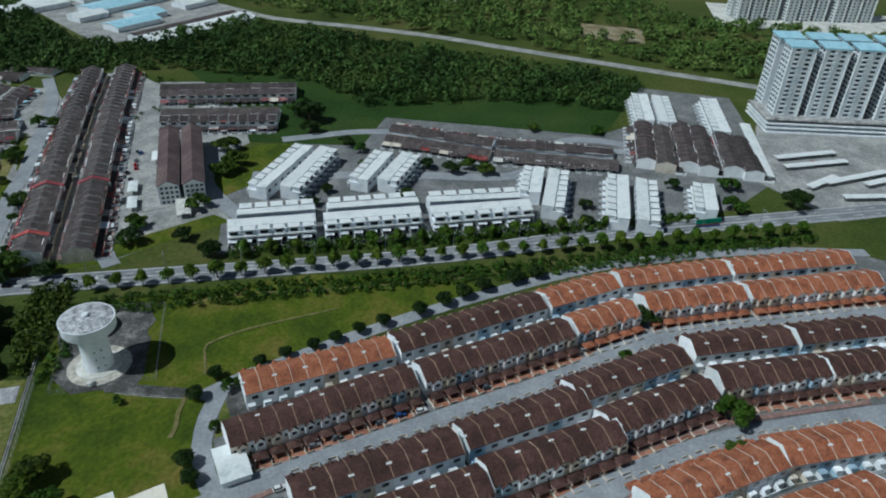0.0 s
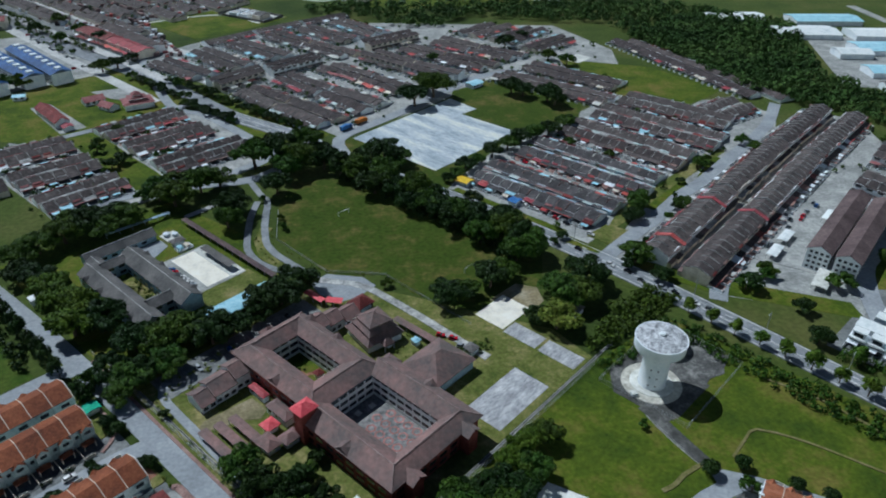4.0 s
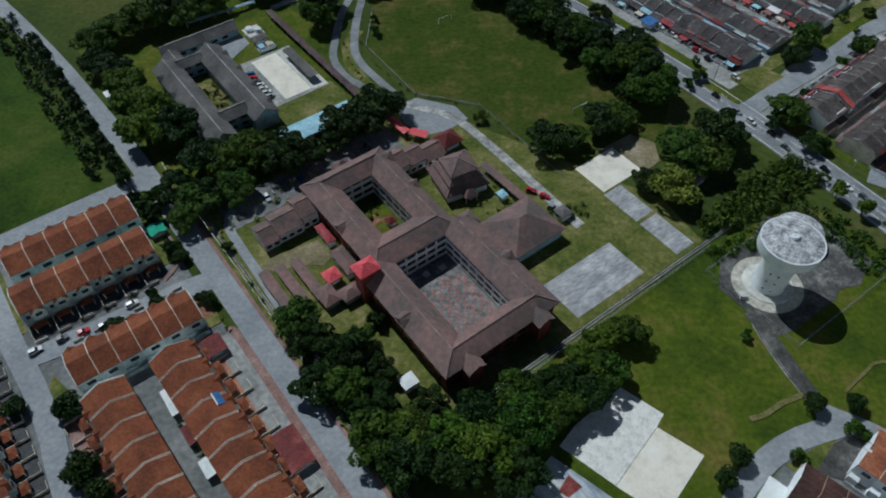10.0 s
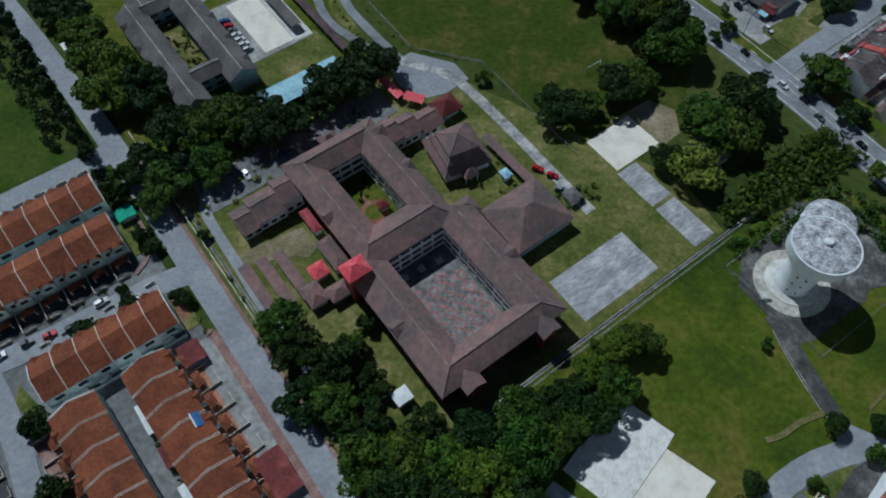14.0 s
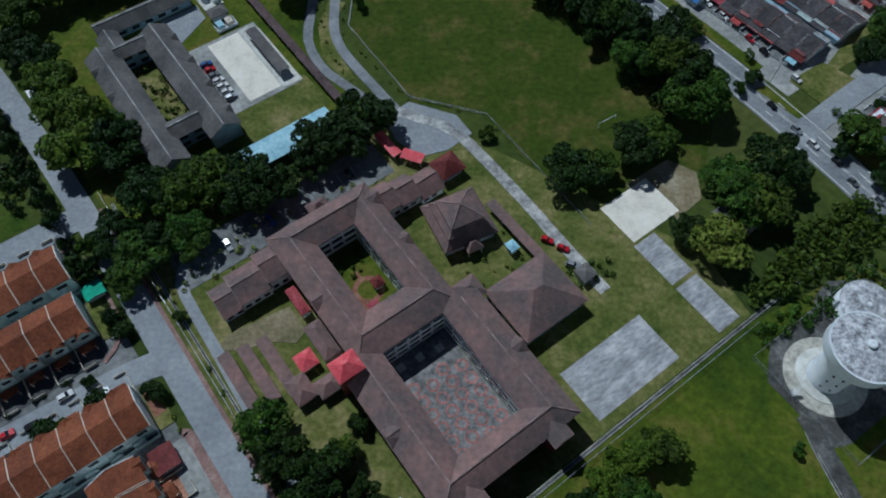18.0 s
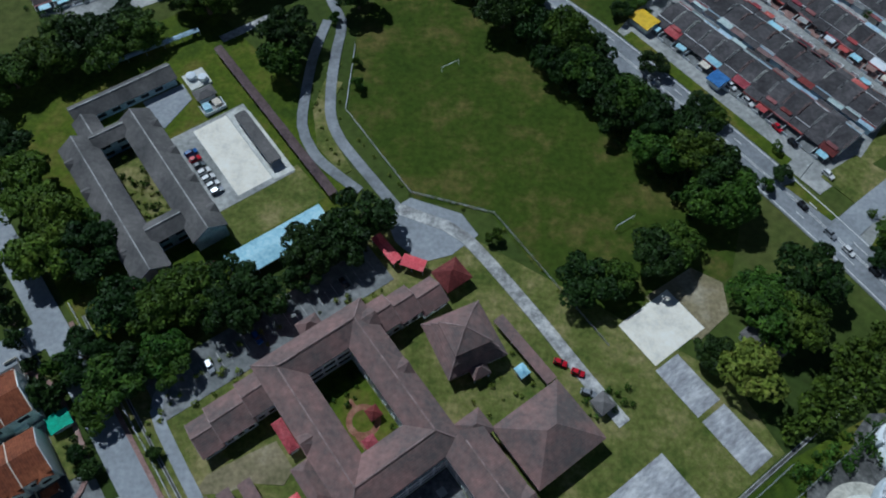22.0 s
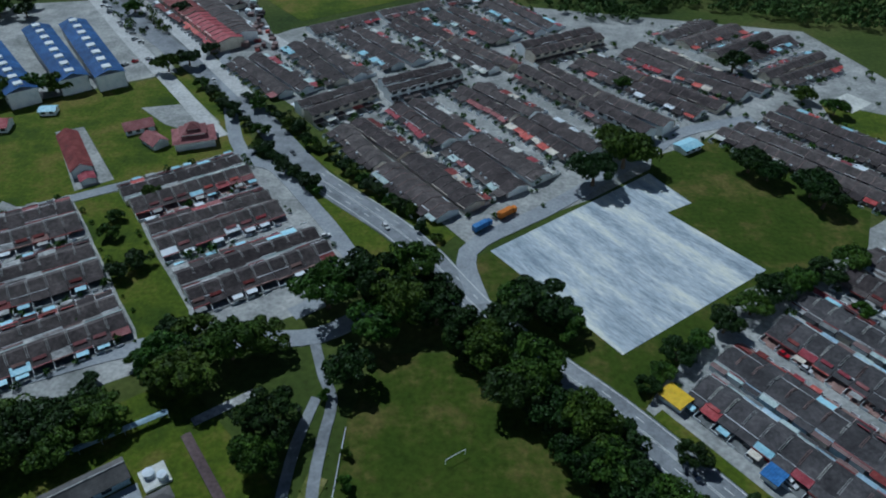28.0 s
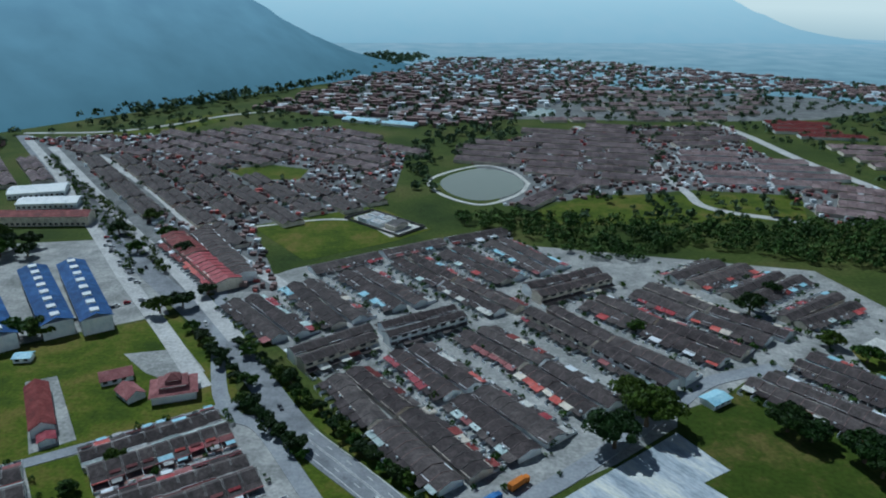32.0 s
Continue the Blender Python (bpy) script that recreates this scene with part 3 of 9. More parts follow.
patch("yard_school", [uv(-128.1, 17.9), uv(-130.5, 22.7), uv(-129.3, 32), uv(-127.8, 41), uv(-119, 41), uv(-117, 37), uv(-122, 31), uv(-124, 24)], M_DIRT, 0.09, "sandy bare yard")
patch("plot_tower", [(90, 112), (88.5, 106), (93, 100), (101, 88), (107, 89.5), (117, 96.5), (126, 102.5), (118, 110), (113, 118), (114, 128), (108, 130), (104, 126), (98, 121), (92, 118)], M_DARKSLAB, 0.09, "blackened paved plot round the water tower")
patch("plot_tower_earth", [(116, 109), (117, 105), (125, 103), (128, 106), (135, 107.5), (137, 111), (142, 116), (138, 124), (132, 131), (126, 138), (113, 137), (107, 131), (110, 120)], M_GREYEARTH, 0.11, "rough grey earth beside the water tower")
patch("plaza_school", [(-20, 197), (-12, 203), (4, 197.5), (9, 190), (1, 183), (-8, 180), (-16, 187)], M_ASPHALT, 0.10, "pale concrete turning circle at the school gate")
patch("parking_school", uvbox(-163, 20, -149, 92), M_PAVED_DARK, 0.08, "grey shaded parking strip with white bays")
patch("parking_mosque", [(-170, 474), (-141, 482), (-124, 460), (-134, 448), (-152, 457)], M_PAVED, 0.09, "pale asphalt car park")
patch("yard_red_hall", [(-204, 446), (-192, 452), (-158, 404), (-172, 394)], M_PAVED, 0.09, "concrete yard round a long hall")
patch("lot_apartments", [(352, -165), (384, -122), (480, -120), (560, -170), (540, -290), (420, -260)], M_PAVED, 0.07, "pale paved car park before the towers")
patch("lot_shops", [(168, 200), (222, 158), (240, 176), (300, 232), (292, 245), (215, 198), (188, 214)], M_PAVED, 0.08, "busy grey car park beside a shop block")
patch("lot_industry", [(410, 400), (560, 330), (600, 500), (470, 540)], M_PAVED, 0.06, "pale yard of an industrial estate")
patch("lot_far_flats", [(760, -80), (860, -60), (900, -260), (790, -240)], M_CONCRETE, 0.06, "pale forecourt of distant flats")

for i, (u0, v0, u1, v1) in enumerate([(-182, -4, -166, 0.5), (-165, -5.5, -149, 0.2), (-131, -4, -117, 0.2), (-113, -50.5, -32, -49.6), (-181, -56, -150, -50)]):
    patch("garden_end_%d" % i, uvbox(u0, v0, u1, v1), M_DRYLAWN, 0.1, "small planted end garden beside a row")
patch("garden_row_end", [uv(-130, -48.4), uv(-118, -45.4), uv(-113, -49.4), uv(-126, -51)], M_DRYLAWN, 0.1, "small planted corner garden with a kerb")
patch("pavement_drives", uvbox(-112, -5.5, -20, 0.4), M_PAVED, 0.1, "pale concrete drives before the row")
patch("pavement_pink", uvbox(-112, 0.4, -20, 2.9), M_KERB, 0.1, "pink paved walk before the row")
patch("pavement_pink_west", uvbox(-112, -51, -20, -45), M_KERB, 0.1, "pink paved walk before the row")
patch("lawn_row_yard", [(120, 215), (134, 224), (144, 216), (129, 204)], M_DRYLAWN, 0.1, "fenced grass yard at a row end")
patch("lawn_row_verge", [(107, 211), (112, 213), (122, 200), (119, 198)], M_LAWN, 0.1, "grass verge at the junction")
patch("lawn_row_end", [(163, 238), (201, 267), (199, 256), (168, 233)], M_LAWN, 0.1, "green verge at the row ends")
patch("lawn_row_far", [(210, 268), (235, 293), (239, 289), (215, 268)], M_LAWN, 0.1, "green verge at the row ends")
patch("yard_pink", uvbox(-129, -3.6, -121, -0.6), M_TERRA, 0.1, "pink paved yard beside the end house")
patch("island_drive", [(-37, 250), (-41, 236), (-37, 224), (-31, 213), (-34, 211), (-43, 222), (-46, 238), (-43, 252)], M_DRYLAWN, 0.1, "grass island between the two drives")

# ---- roads ----
MAIN = [(-516, 973), (-418, 846), (-299, 691), (-211, 590), (-160, 532), (-115, 481), (-66, 411), (-21, 366), (9, 322), (33, 296), (57, 271), (103, 214), (131, 174), (161, 127), (189, 82), (215, 41), (240, 5), (289, -57), (325, -111), (356, -157), (400, -222)]
road("road_main", MAIN, 13.6, "worn grey asphalt main road with white lines", 0.12, M_MAINROAD)
road("road_service", [(-150, 566), (-110, 440), (-85, 416), (-64, 387), (-46, 359), (-38, 338), (-60, 318)], 7, "pale service road beside the main road", 0.11)
road("road_avenue_near_side", [(-120, 445), (-160, 500), (-207, 562), (-247, 618), (-299, 690), (-389, 814), (-495, 950)], 9, "wide pale carriageway of the avenue", 0.11, M_PALEROAD)
road("road_avenue_far_side", [(-118, 492), (-171, 564), (-216, 620), (-264, 678), (-348, 787), (-450, 918)], 9, "wide pale carriageway of the avenue", 0.11, M_PALEROAD)
road("road_market", [(-78, 520), (-115, 567), (-163, 618), (-214, 682), (-263, 748), (-323, 819), (-400, 900)], 10, "pale street between rows of houses", 0.11, M_PALEROAD)
road("road_foothill", [(-520, 985), (-433, 1000), (-374, 1045), (-310, 1130), (-200, 1190), (-60, 1165), (60, 1130)], 8, "pale road along the foot of the mountain", 0.1, M_PALEROAD)
road("road_far_ridge", [(278, 707), (212, 740), (205, 790), (200, 849), (204, 920), (177, 1003), (150, 1090)], 9, "pale street between far estates", 0.1, M_PALEROAD)
road("road_west", [uv(95, 6.2), uv(60, 6.6), uv(-20, 6.8), uv(-100, 6.8), uv(-190, 6.4), uv(-250, 4), uv(-300, 0), uv(-360, -8), uv(-420, -20)], 7.6, "pale asphalt road beside the school fence", 0.11)
road("road_cross", [uv(-191, 4), uv(-191.5, -40), uv(-190, -110)], 9, "pale asphalt side road with a stop line", 0.107)
road("road_close", [uv(-134, 4), uv(-136, -6), uv(-139, -46), uv(-141, -54)], 7.5, "asphalt lane between rows of rust-roofed houses", 0.107)
road("road_close_end", [uv(-180, -55), uv(-146, -55), uv(-130, -54.2), uv(-110, -54.9), uv(-95, -56.7), uv(-30, -60)], 6.8, "asphalt lane at the end of the rows", 0.104)
road("road_back_lane", [uv(-112, -27.4), uv(-30, -24.6)], 7, "narrow stained back lane", 0.09, M_PAVED_DARK)
road("road_south", [(66, 34), (85, 20), (123, -14), (169, -55), (201, -78), (230, -115), (269, -177), (285, -215)], 10, "asphalt estate road with kerbs", 0.11)
road("road_south_far", [(60, -30), (130, -85), (162, -117), (198, -169), (215, -200)], 10, "asphalt estate road curving between terraces", 0.11)
road("road_fork", [(36, -40), (45, -26), (56, -4), (67, 20), (73, 33), (79, 41), (88, 49), (99, 55), (113, 59)], 6.5, "asphalt road end beside the field", 0.107)
road("road_field", [(105, 62), (117, 57.5), (172, 19), (215, -17), (255, -57), (298, -120), (322, -175)], 6.5, "narrow asphalt road lined by small round trees", 0.104)
road("road_tower_path", [(96, 97), (99.5, 88), (103, 77), (107.5, 64)], 4.5, "dark cracked access path to the water tower", 0.085, M_DARKSLAB)
road("road_school_drive", [(-50, 306), (-44, 289), (-39.7, 279), (-40.3, 267), (-40.9, 254), (-40.5, 242), (-39.5, 234), (-36.5, 226.5), (-32.5, 220.4), (-25, 210.5), (-16, 199)], 3.6, "grey patched asphalt school drive", 0.115, M_MAINROAD)
road("road_school_drive_lower", [(-15.9, 198.9), (-6, 195), (5, 189), (24, 165), (36, 148), (47, 133)], 3.9, "pale cracked concrete school drive", 0.115, M_STAINED)
road("road_school_drive_spur", [(-45, 280), (-48.3, 262), (-49.2, 243.5), (-48.9, 231), (-45, 221.5), (-40, 215), (-28, 205)], 3.4, "old asphalt loop of the school drive", 0.11, M_MAINROAD)
road("road_school_lane", [uv(-158, 24), uv(-153, 19.5), uv(-142, 18.4), uv(-127, 18), uv(-108, 17.2), uv(-60, 17)], 3.2, "grey concrete lane inside the school fence", 0.1, M_ASPHALT)
road("road_court_side", [(9, 326), (4, 350), (10, 364), (40, 388), (66, 412), (96, 440), (120, 462), (160, 478)], 8, "asphalt street past the parade ground", 0.11)
road("road_estate_entry", [(116, 188), (125, 197), (143, 211), (162, 225), (188, 247), (210, 262), (245, 290), (265, 306), (300, 336), (330, 372)], 8, "grey asphalt estate street", 0.105)
road("road_long_rows", [(158, 152), (166, 164), (189, 185), (215, 205), (236, 220), (257, 237), (300, 270), (350, 308)], 8, "grey asphalt street before the long rows", 0.105)
road("road_west_estate", [(-215, 365), (-188, 378), (-151, 400), (-103, 432), (-96, 436)], 6, "pale street behind the mosque", 0.11)
road("road_gate", [(-150, 282), (-110, 300), (-70, 305), (-48, 308), (-30, 322), (-8, 340)], 8, "asphalt street outside the school gate", 0.105)
road("road_lot", [(218, 122), (232, 150), (252, 172), (300, 190)], 9, "pale street beside the white houses", 0.105)
road("road_white_inner", [(262, 148), (300, 70), (330, 10), (395, -8), (405, -100)], 9, "grey street between white terraces", 0.105)
road("road_brown_rows", [(312, 160), (352, 108), (368, 20), (400, -60), (440, -115)], 8, "grey street between brown terraces", 0.1)
road("road_highway", [(600, 640), (584, 506), (556, 343), (568, 235), (574, 157), (571, 59), (568, -120), (570, -300), (575, -460)], 11, "pale highway cutting through the woods", 0.1, M_PAVED)
road("road_pond", [(63, 808), (50, 850), (19, 872), (-28, 820), (-20, 770), (16, 738), (50, 770), (63, 808)], 4, "pale path round a pond", 0.09, M_CONCRETE)
road("road_far_east", [(337, 1144), (357, 1052), (369, 921), (390, 800), (372, 700)], 12, "pale distant highway", 0.08, M_PALEROAD)


def markings():
    """Edge lines, centre line and dashes of the main road, as thin painted strips."""
    line = smooth_line(MAIN[6:])
    b = Build()
    for off in (-6.0, 6.0):
        ribbon(b, line, off, 0.28, 0.37, 0.2)
    for off in (-0.3, 0.3):
        ribbon(b, line, off, 0.18, 0.37, 0.2)
    step = []
    for p, q in zip(line, line[1:]):
        n = max(1, int((q - p).length / 3))
        step += [p.lerp(q, i / n) for i in range(n)]
    for off in (-3.1, 3.1):
        for i in range(0, len(step) - 2, 4):
            ribbon(b, step[i:i + 2], off, 0.26, 0.37, 0.2)
    tagged(part("road_markings", b, M_LINE), "worn white lane lines on the main road", "road marking", kind="structure")


markings()


def kerb(name, pts, width=1.2):
    b = Build()
    ribbon(b, smooth_line(pts, 3), 0, width, 0.42)
    tagged(part(name, b, M_KERB), "faded pink paved kerb strip", "kerb", kind="structure")


kerb("kerb_school_side", [uv(-190, 11.1), uv(-100, 11.2), uv(20, 11.0)])
kerb("kerb_row_ends", [uv(-113, 0), uv(-104, 1.8), uv(-20, 1.8)], 2.4)
kerb("kerb_corner", [uv(-183, -4), uv(-176, 0), uv(-160, 0.8), uv(-148, -1), uv(-143, -8)])
kerb("kerb_south", [(70, 26), (89, 11), (127, -23), (165, -57), (196, -84), (224, -118), (262, -178)], 2.0)
kerb("kerb_south_far", [(70, -24), (132, -76), (166, -110), (203, -164)], 2.0)


def bays():
    """Painted parking bays beside the school and a stop line."""
    b = Build()
    for i in range(0, 26, 1):
        p = Vector(uv(-158.5, 24 + i * 2.6))
        q = Vector(uv(-153.5, 24 + i * 2.6))
        ribbon(b, [p, q], 0, 0.16, 0.25, 0.08)
    ribbon(b, [Vector(uv(-187, -1)), Vector(uv(-196, -1))], 0, 0.5, 0.37, 0.2)
    # stained grey instead of road white: tree shade put into the line colour
    tagged(part("parking_lines", b, M_STAINED), "parking bay lines painted grey for tree shade", "road marking", kind="structure")


bays()


def water(name, pts, label, z=0.06):
    for _ in range(3):   # rounded shore
        pts = [(p[0] * a + q[0] * (1 - a), p[1] * a + q[1] * (1 - a)) for p, q in zip(pts, pts[1:] + pts[:1]) for a in (0.75, 0.25)]
    tagged(patch(name, pts, M_WATER, z, label), label, "water")


water("water_pond", [(62, 808), (47, 849), (18, 868), (-24, 818), (-14, 770), (16, 743), (49, 771)], "round town pond with a pale shore")
water("water_lake", [(69, 1205), (143, 1238), (130, 1153), (70, 1160)], "small bright lake")


water("water_pool", [(393, 1660), (514, 1715), (627, 1690), (540, 1630), (462, 1566)], "pale distant mining pool", 2.4)
water("water_pool_near", [(488, 1486), (602, 1537), (695, 1500), (640, 1450), (576, 1428)], "pale distant mining pool", 2.4)
water("water_pool_side", [(763, 1748), (956, 1816), (1100, 1800), (885, 1690), (738, 1670)], "pale distant mining pool", 2.4)

# ---- terraced houses ----
def row_frame(x0, y0, x1, y1):
    a, c = Vector((x0, y0)), Vector((x1, y1))
    d = (c - a).normalized()
    return Matrix.Translation((x0, y0, 0)) @ Matrix.Rotation(math.atan2(d.y, d.x), 4, "Z"), (c - a).length


def window(parent, x, y, z, w, h, face, name="window", m=None):
    """A framed pane standing a little proud of a wall that faces -y (face -1) or +y."""
    b = Build()
    b.box(x - w / 2, min(y, y + 0.12 * face), z, x + w / 2, max(y, y + 0.12 * face), z + h)
    return part(name, b, m or M_GLASS, parent)


def gable_roof(b, x0, x1, half, eave, ridge, over=0.5, thick=0.22):
    """One bent slab over both slopes."""
    y, z, n = half + over, eave - over * (ridge - eave) / half, len(b.v)
    for x in (x0, x1):
        b.v += [(x, -y, z), (x, 0, ridge), (x, y, z), (x, y, z - thick), (x, 0, ridge - thick), (x, -y, z - thick)]
    for i in range(6):
        j = (i + 1) % 6
        b.f.append((n + i, n + 6 + i, n + 6 + j, n + j))
    b.f += [(n, n + 1, n + 4, n + 5), (n + 1, n + 2, n + 3, n + 4), (n + 11, n + 10, n + 7, n + 6), (n + 10, n + 9, n + 8, n + 7)]


def stepped_roof(b, n, w, half, eave, ridge, over=0.5, thick=0.22):
    """One long gable roof that steps up or down a little at each house, with the risers between."""
    y, drop, n0 = half + over, over * (ridge - eave) / half, len(b.v)
    for k in range(n):
        lift = random.uniform(-0.14, 0.14)
        for x in (k * w, (k + 1) * w):
            z, r = eave - drop + lift, ridge + lift
            b.v += [(x, -y, z), (x, 0, r), (x, y, z), (x, y, z - thick), (x, 0, r - thick), (x, -y, z - thick)]
    for k in range(2 * n - 1):
        p, q = n0 + 6 * k, n0 + 6 * k + 6
        for i in range(6):
            j = (i + 1) % 6
            b.f.append((p + i, q + i, q + j, p + j))
    e = n0 + 6 * (2 * n - 1)
    b.f += [(n0, n0 + 1, n0 + 4, n0 + 5), (n0 + 1, n0 + 2, n0 + 3, n0 + 4), (e + 5, e + 4, e + 1, e), (e + 4, e + 3, e + 2, e + 1)]


def hip(b, x0, y0, x1, y1, z0, z1, thick=0.14):
    """A small four-sided roof with a short ridge along y."""
    n, mx, e = len(b.v), (x0 + x1) / 2, (x1 - x0) * 0.42
    b.v += [(x0, y0, z0), (x1, y0, z0), (x1, y1, z0), (x0, y1, z0), (mx, y0 + e, z1), (mx, y1 - e * 0.3, z1)]
    b.v += [(x0, y0, z0 - thick), (x1, y0, z0 - thick), (x1, y1, z0 - thick), (x0, y1, z0 - thick)]
    b.f += [(n, n + 1, n + 4), (n + 1, n + 2, n + 5, n + 4), (n + 2, n + 3, n + 5), (n + 3, n, n + 4, n + 5), (n + 9, n + 8, n + 7, n + 6)]
    b.f += [(n + 6, n + 7, n + 1, n), (n + 7, n + 8, n + 2, n + 1), (n + 8, n + 9, n + 3, n + 2), (n + 9, n + 6, n, n + 3)]


def tall_house(w, tile, wall, ridge_m, skylight, porch_m, rear=3.2, porch=3.6, yard_m=None, front=-1, double=False):
    """A two-and-a-half-storey terraced house; its front faces -y, its party line runs along y, x from 0 to w."""
    t = thing("terraced_house", "two-storey terraced house with a brown tiled roof and porch", "house")
    half, eave, ridge = 6.2, 7.1, 9.6
    b = Build()
    b.box(0.02, -half, 0, w - 0.02, half, eave)
    b.face((0.02, -half, eave), (0.02, half, eave), (0.02, 0, ridge - 0.25))
    b.face((w - 0.02, half, eave), (w - 0.02, -half, eave), (w - 0.02, 0, ridge - 0.25))
    if rear:
        b.box(w * 0.5, half, 0, w - 0.1, half + rear * 0.6, 2.7)
        b.box(-0.08, half, 0, 0.08, half + rear, 1.9)
        b.box(0.08, half + rear - 0.14, 0, w - 0.08, half + rear, 1.7)
    part("wall", b, wall, t)
    b = Build()
    gable_roof(b, 0, w, half, eave, ridge, 0.3)
    part("roof", b, tile, t)
    b = Build()
    for x in ((-0.26, 0.14) if double else (-0.1,)):
        gable_roof(b, x, x + (0.12 if double else 0.2), half, eave + 0.14, ridge + 0.14, 0.45, 0.3)
    part("party_parapet", b, ridge_m, t)
    b = Build()   # gabled bay over two floors
    x0, x1, z0 = w * 0.38, w * 0.95, 5.9
    mx = (x0 + x1) / 2
    b.box(x0, -half - 1.3, 2.7, x1, -half + 0.1, z0)
    b.face((x0, -half - 1.3, z0), (x1, -half - 1.3, z0), (mx, -half - 1.3, z0 + 1.7))
    bay = part("bay", b, wall, t)
    b = Build()
    for s in (-1, 1):
        e = mx + s * (x1 - mx + 0.04)
        p = [(mx, -half - 1.22, z0 + 1.76), (e, -half - 1.22, z0 + 0.02), (e, -half + 0.9, z0 + 0.02), (mx, -half + 1.6, z0 + 1.76)]
        b.sheet(*(p if s < 0 else p[::-1]), 0.12)
    part("bay_roof", b, tile, bay)
    window(bay, mx, -half - 1.3, 4.5, 1.7, 1.2, -1)
    if front < 0:
        window(t, w * 0.22, -half, 3.6, 1.0, 1.3, -1)
    else:
        window(t, w * 0.45, half, 4.0, 2.4, 1.5, 1)
    b = Build()   # car porch
    hip(b, w * 0.5 - porch * 0.72, -half - 1.4 - porch, w * 0.5 + porch * 0.72, -half - 1.6, 2.3, 3.1)
    part("porch_roof", b, porch_m, t)
    b = Build()
    for x in (w * 0.5 - porch * 0.66, w * 0.5 + porch * 0.66 - 0.25):
        b.box(x, -half - 1.2 - porch, 0, x + 0.25, -half - 0.95 - porch, 2.45)
    b.box(-0.06, -half - 7.6, 0, 0.06, -half, 1.2)
    b.box(0.1, -half - 7.6, 0, w - 3.0, -half - 7.45, 1.2)
    part("porch_post", b, M_CREAM, t)
    b = Build()
    b.box(0.1, -half - 7.5, 0.06, w - 0.1, -half, 0.12)
    part("forecourt", b, yard_m or M_TERRA, t)
    if skylight:
        b = Build()
        for s in (-1, 1):
            z = ridge - 0.9
            b.sheet((w - 0.9, s * 1.4, z + 0.28), (w - 0.9, s * 1.4 + 0.9, z + 0.28), (w + 0.9, s * 1.4 + 0.9, z + 0.28), (w + 0.9, s * 1.4, z + 0.28), 0.5)
        part("roof_vent", b, M_WHITE, t, "small white roof vent box")
    return t


BASE_HOUSES = {}


def terrace_row(x0, y0, x1, y1, n, front, kind, group, rear=3.2, yard=None):
    """n houses side by side; front: +1 if they face the left of the line, -1 if the right."""
    m, length = row_frame(x0, y0, x1, y1)
    w = length / n
    if front > 0:
        m = m @ Matrix.Translation((length, 0, 0)) @ Matrix.Rotation(math.pi, 4, "Z")
    walls = [M_WALL, M_WALL, M_CREAM, M_BLUEWALL]
    for i in range(n):
        key = (kind, random.choice((0, 0, 0, 1, 2, 3)) if kind != "rust" else 3, i % 2, rear, yard, front)
        if key not in BASE_HOUSES:
            tile = {"brown": M_TILE_BROWN, "orange": M_TILE_ORANGE, "rust": M_TILE_RUST}[kind]
            ridge_m = {"brown": M_TAN, "orange": M_CREAM, "rust": M_CREAM}[kind]
            BASE_HOUSES[key] = tall_house(6.0, tile, walls[key[1]] if kind != "rust" else M_GREENWALL, ridge_m, kind != "rust" and key[2], tile, rear, 3.6 if kind != "rust" else 2.6, M_OLDASPHALT if yard else M_TERRA, front, kind == "rust" and not yard)
            BASE_HOUSES[key].scale = (1, 1, 1)
            ob = BASE_HOUSES[key]
            ob.matrix_basis = m @ Matrix.Translation((i * w, 0, 0)) @ Matrix.Diagonal((w / 6.0, 1, 1, 1))
        else:
            ob = copy_thing(BASE_HOUSES[key], m)
            ob.matrix_basis = m @ Matrix.Translation((i * w, 0, 0)) @ Matrix.Diagonal((w / 6.0, 1, 1, 1))
        look_of = {"brown": "dark brown tiled roof and tan ridge strips", "orange": "sun-bleached orange tiled roof", "rust": "rust-red tiled roof and white party strips"}[kind]
        tagged(ob, "two-storey terraced house with " + look_of, "house", group)
    g = Build()   # end gable walls standing a little above the roof
    for x in (-0.16, length + 0.0):
        h, e, r = 6.4, 7.0, 9.95
        g.box(x, -h, 0, x + 0.16, h, e)
        for xx in (x, x + 0.16):
            g.face((xx, -h, e), (xx, h, e), (xx, 0, r))
        for s in (-1, 1):
            g.face((x, s * h, e), (x + 0.16, s * h, e), (x + 0.16, 0, r), (x, 0, r))
    e = tagged(part("gable_wall", g, M_WALL), "white painted end gable wall of a terrace", "wall", "terrace end walls", "structure")
    e.matrix_world = m


A = "terraced houses of the hillside estate"
for x0, y0, x1, y1, n, front, kind in [
        (112, 49, 152, 10, 10, 1, "orange"), (90, 40, 141, -4, 12, -1, "brown"), (154, 9, 205, -35, 12, 1, "brown"), (143, -6, 192, -50, 11, -1, "brown"),
        (206, -37, 233, -61, 6, 1, "orange"), (194, -51, 217, -72, 5, -1, "orange"), (235, -63, 266, -107, 9, 1, "orange"), (222, -76, 249, -115, 8, -1, "orange")]:
    terrace_row(x0, y0, x1, y1, n, front, kind, A)
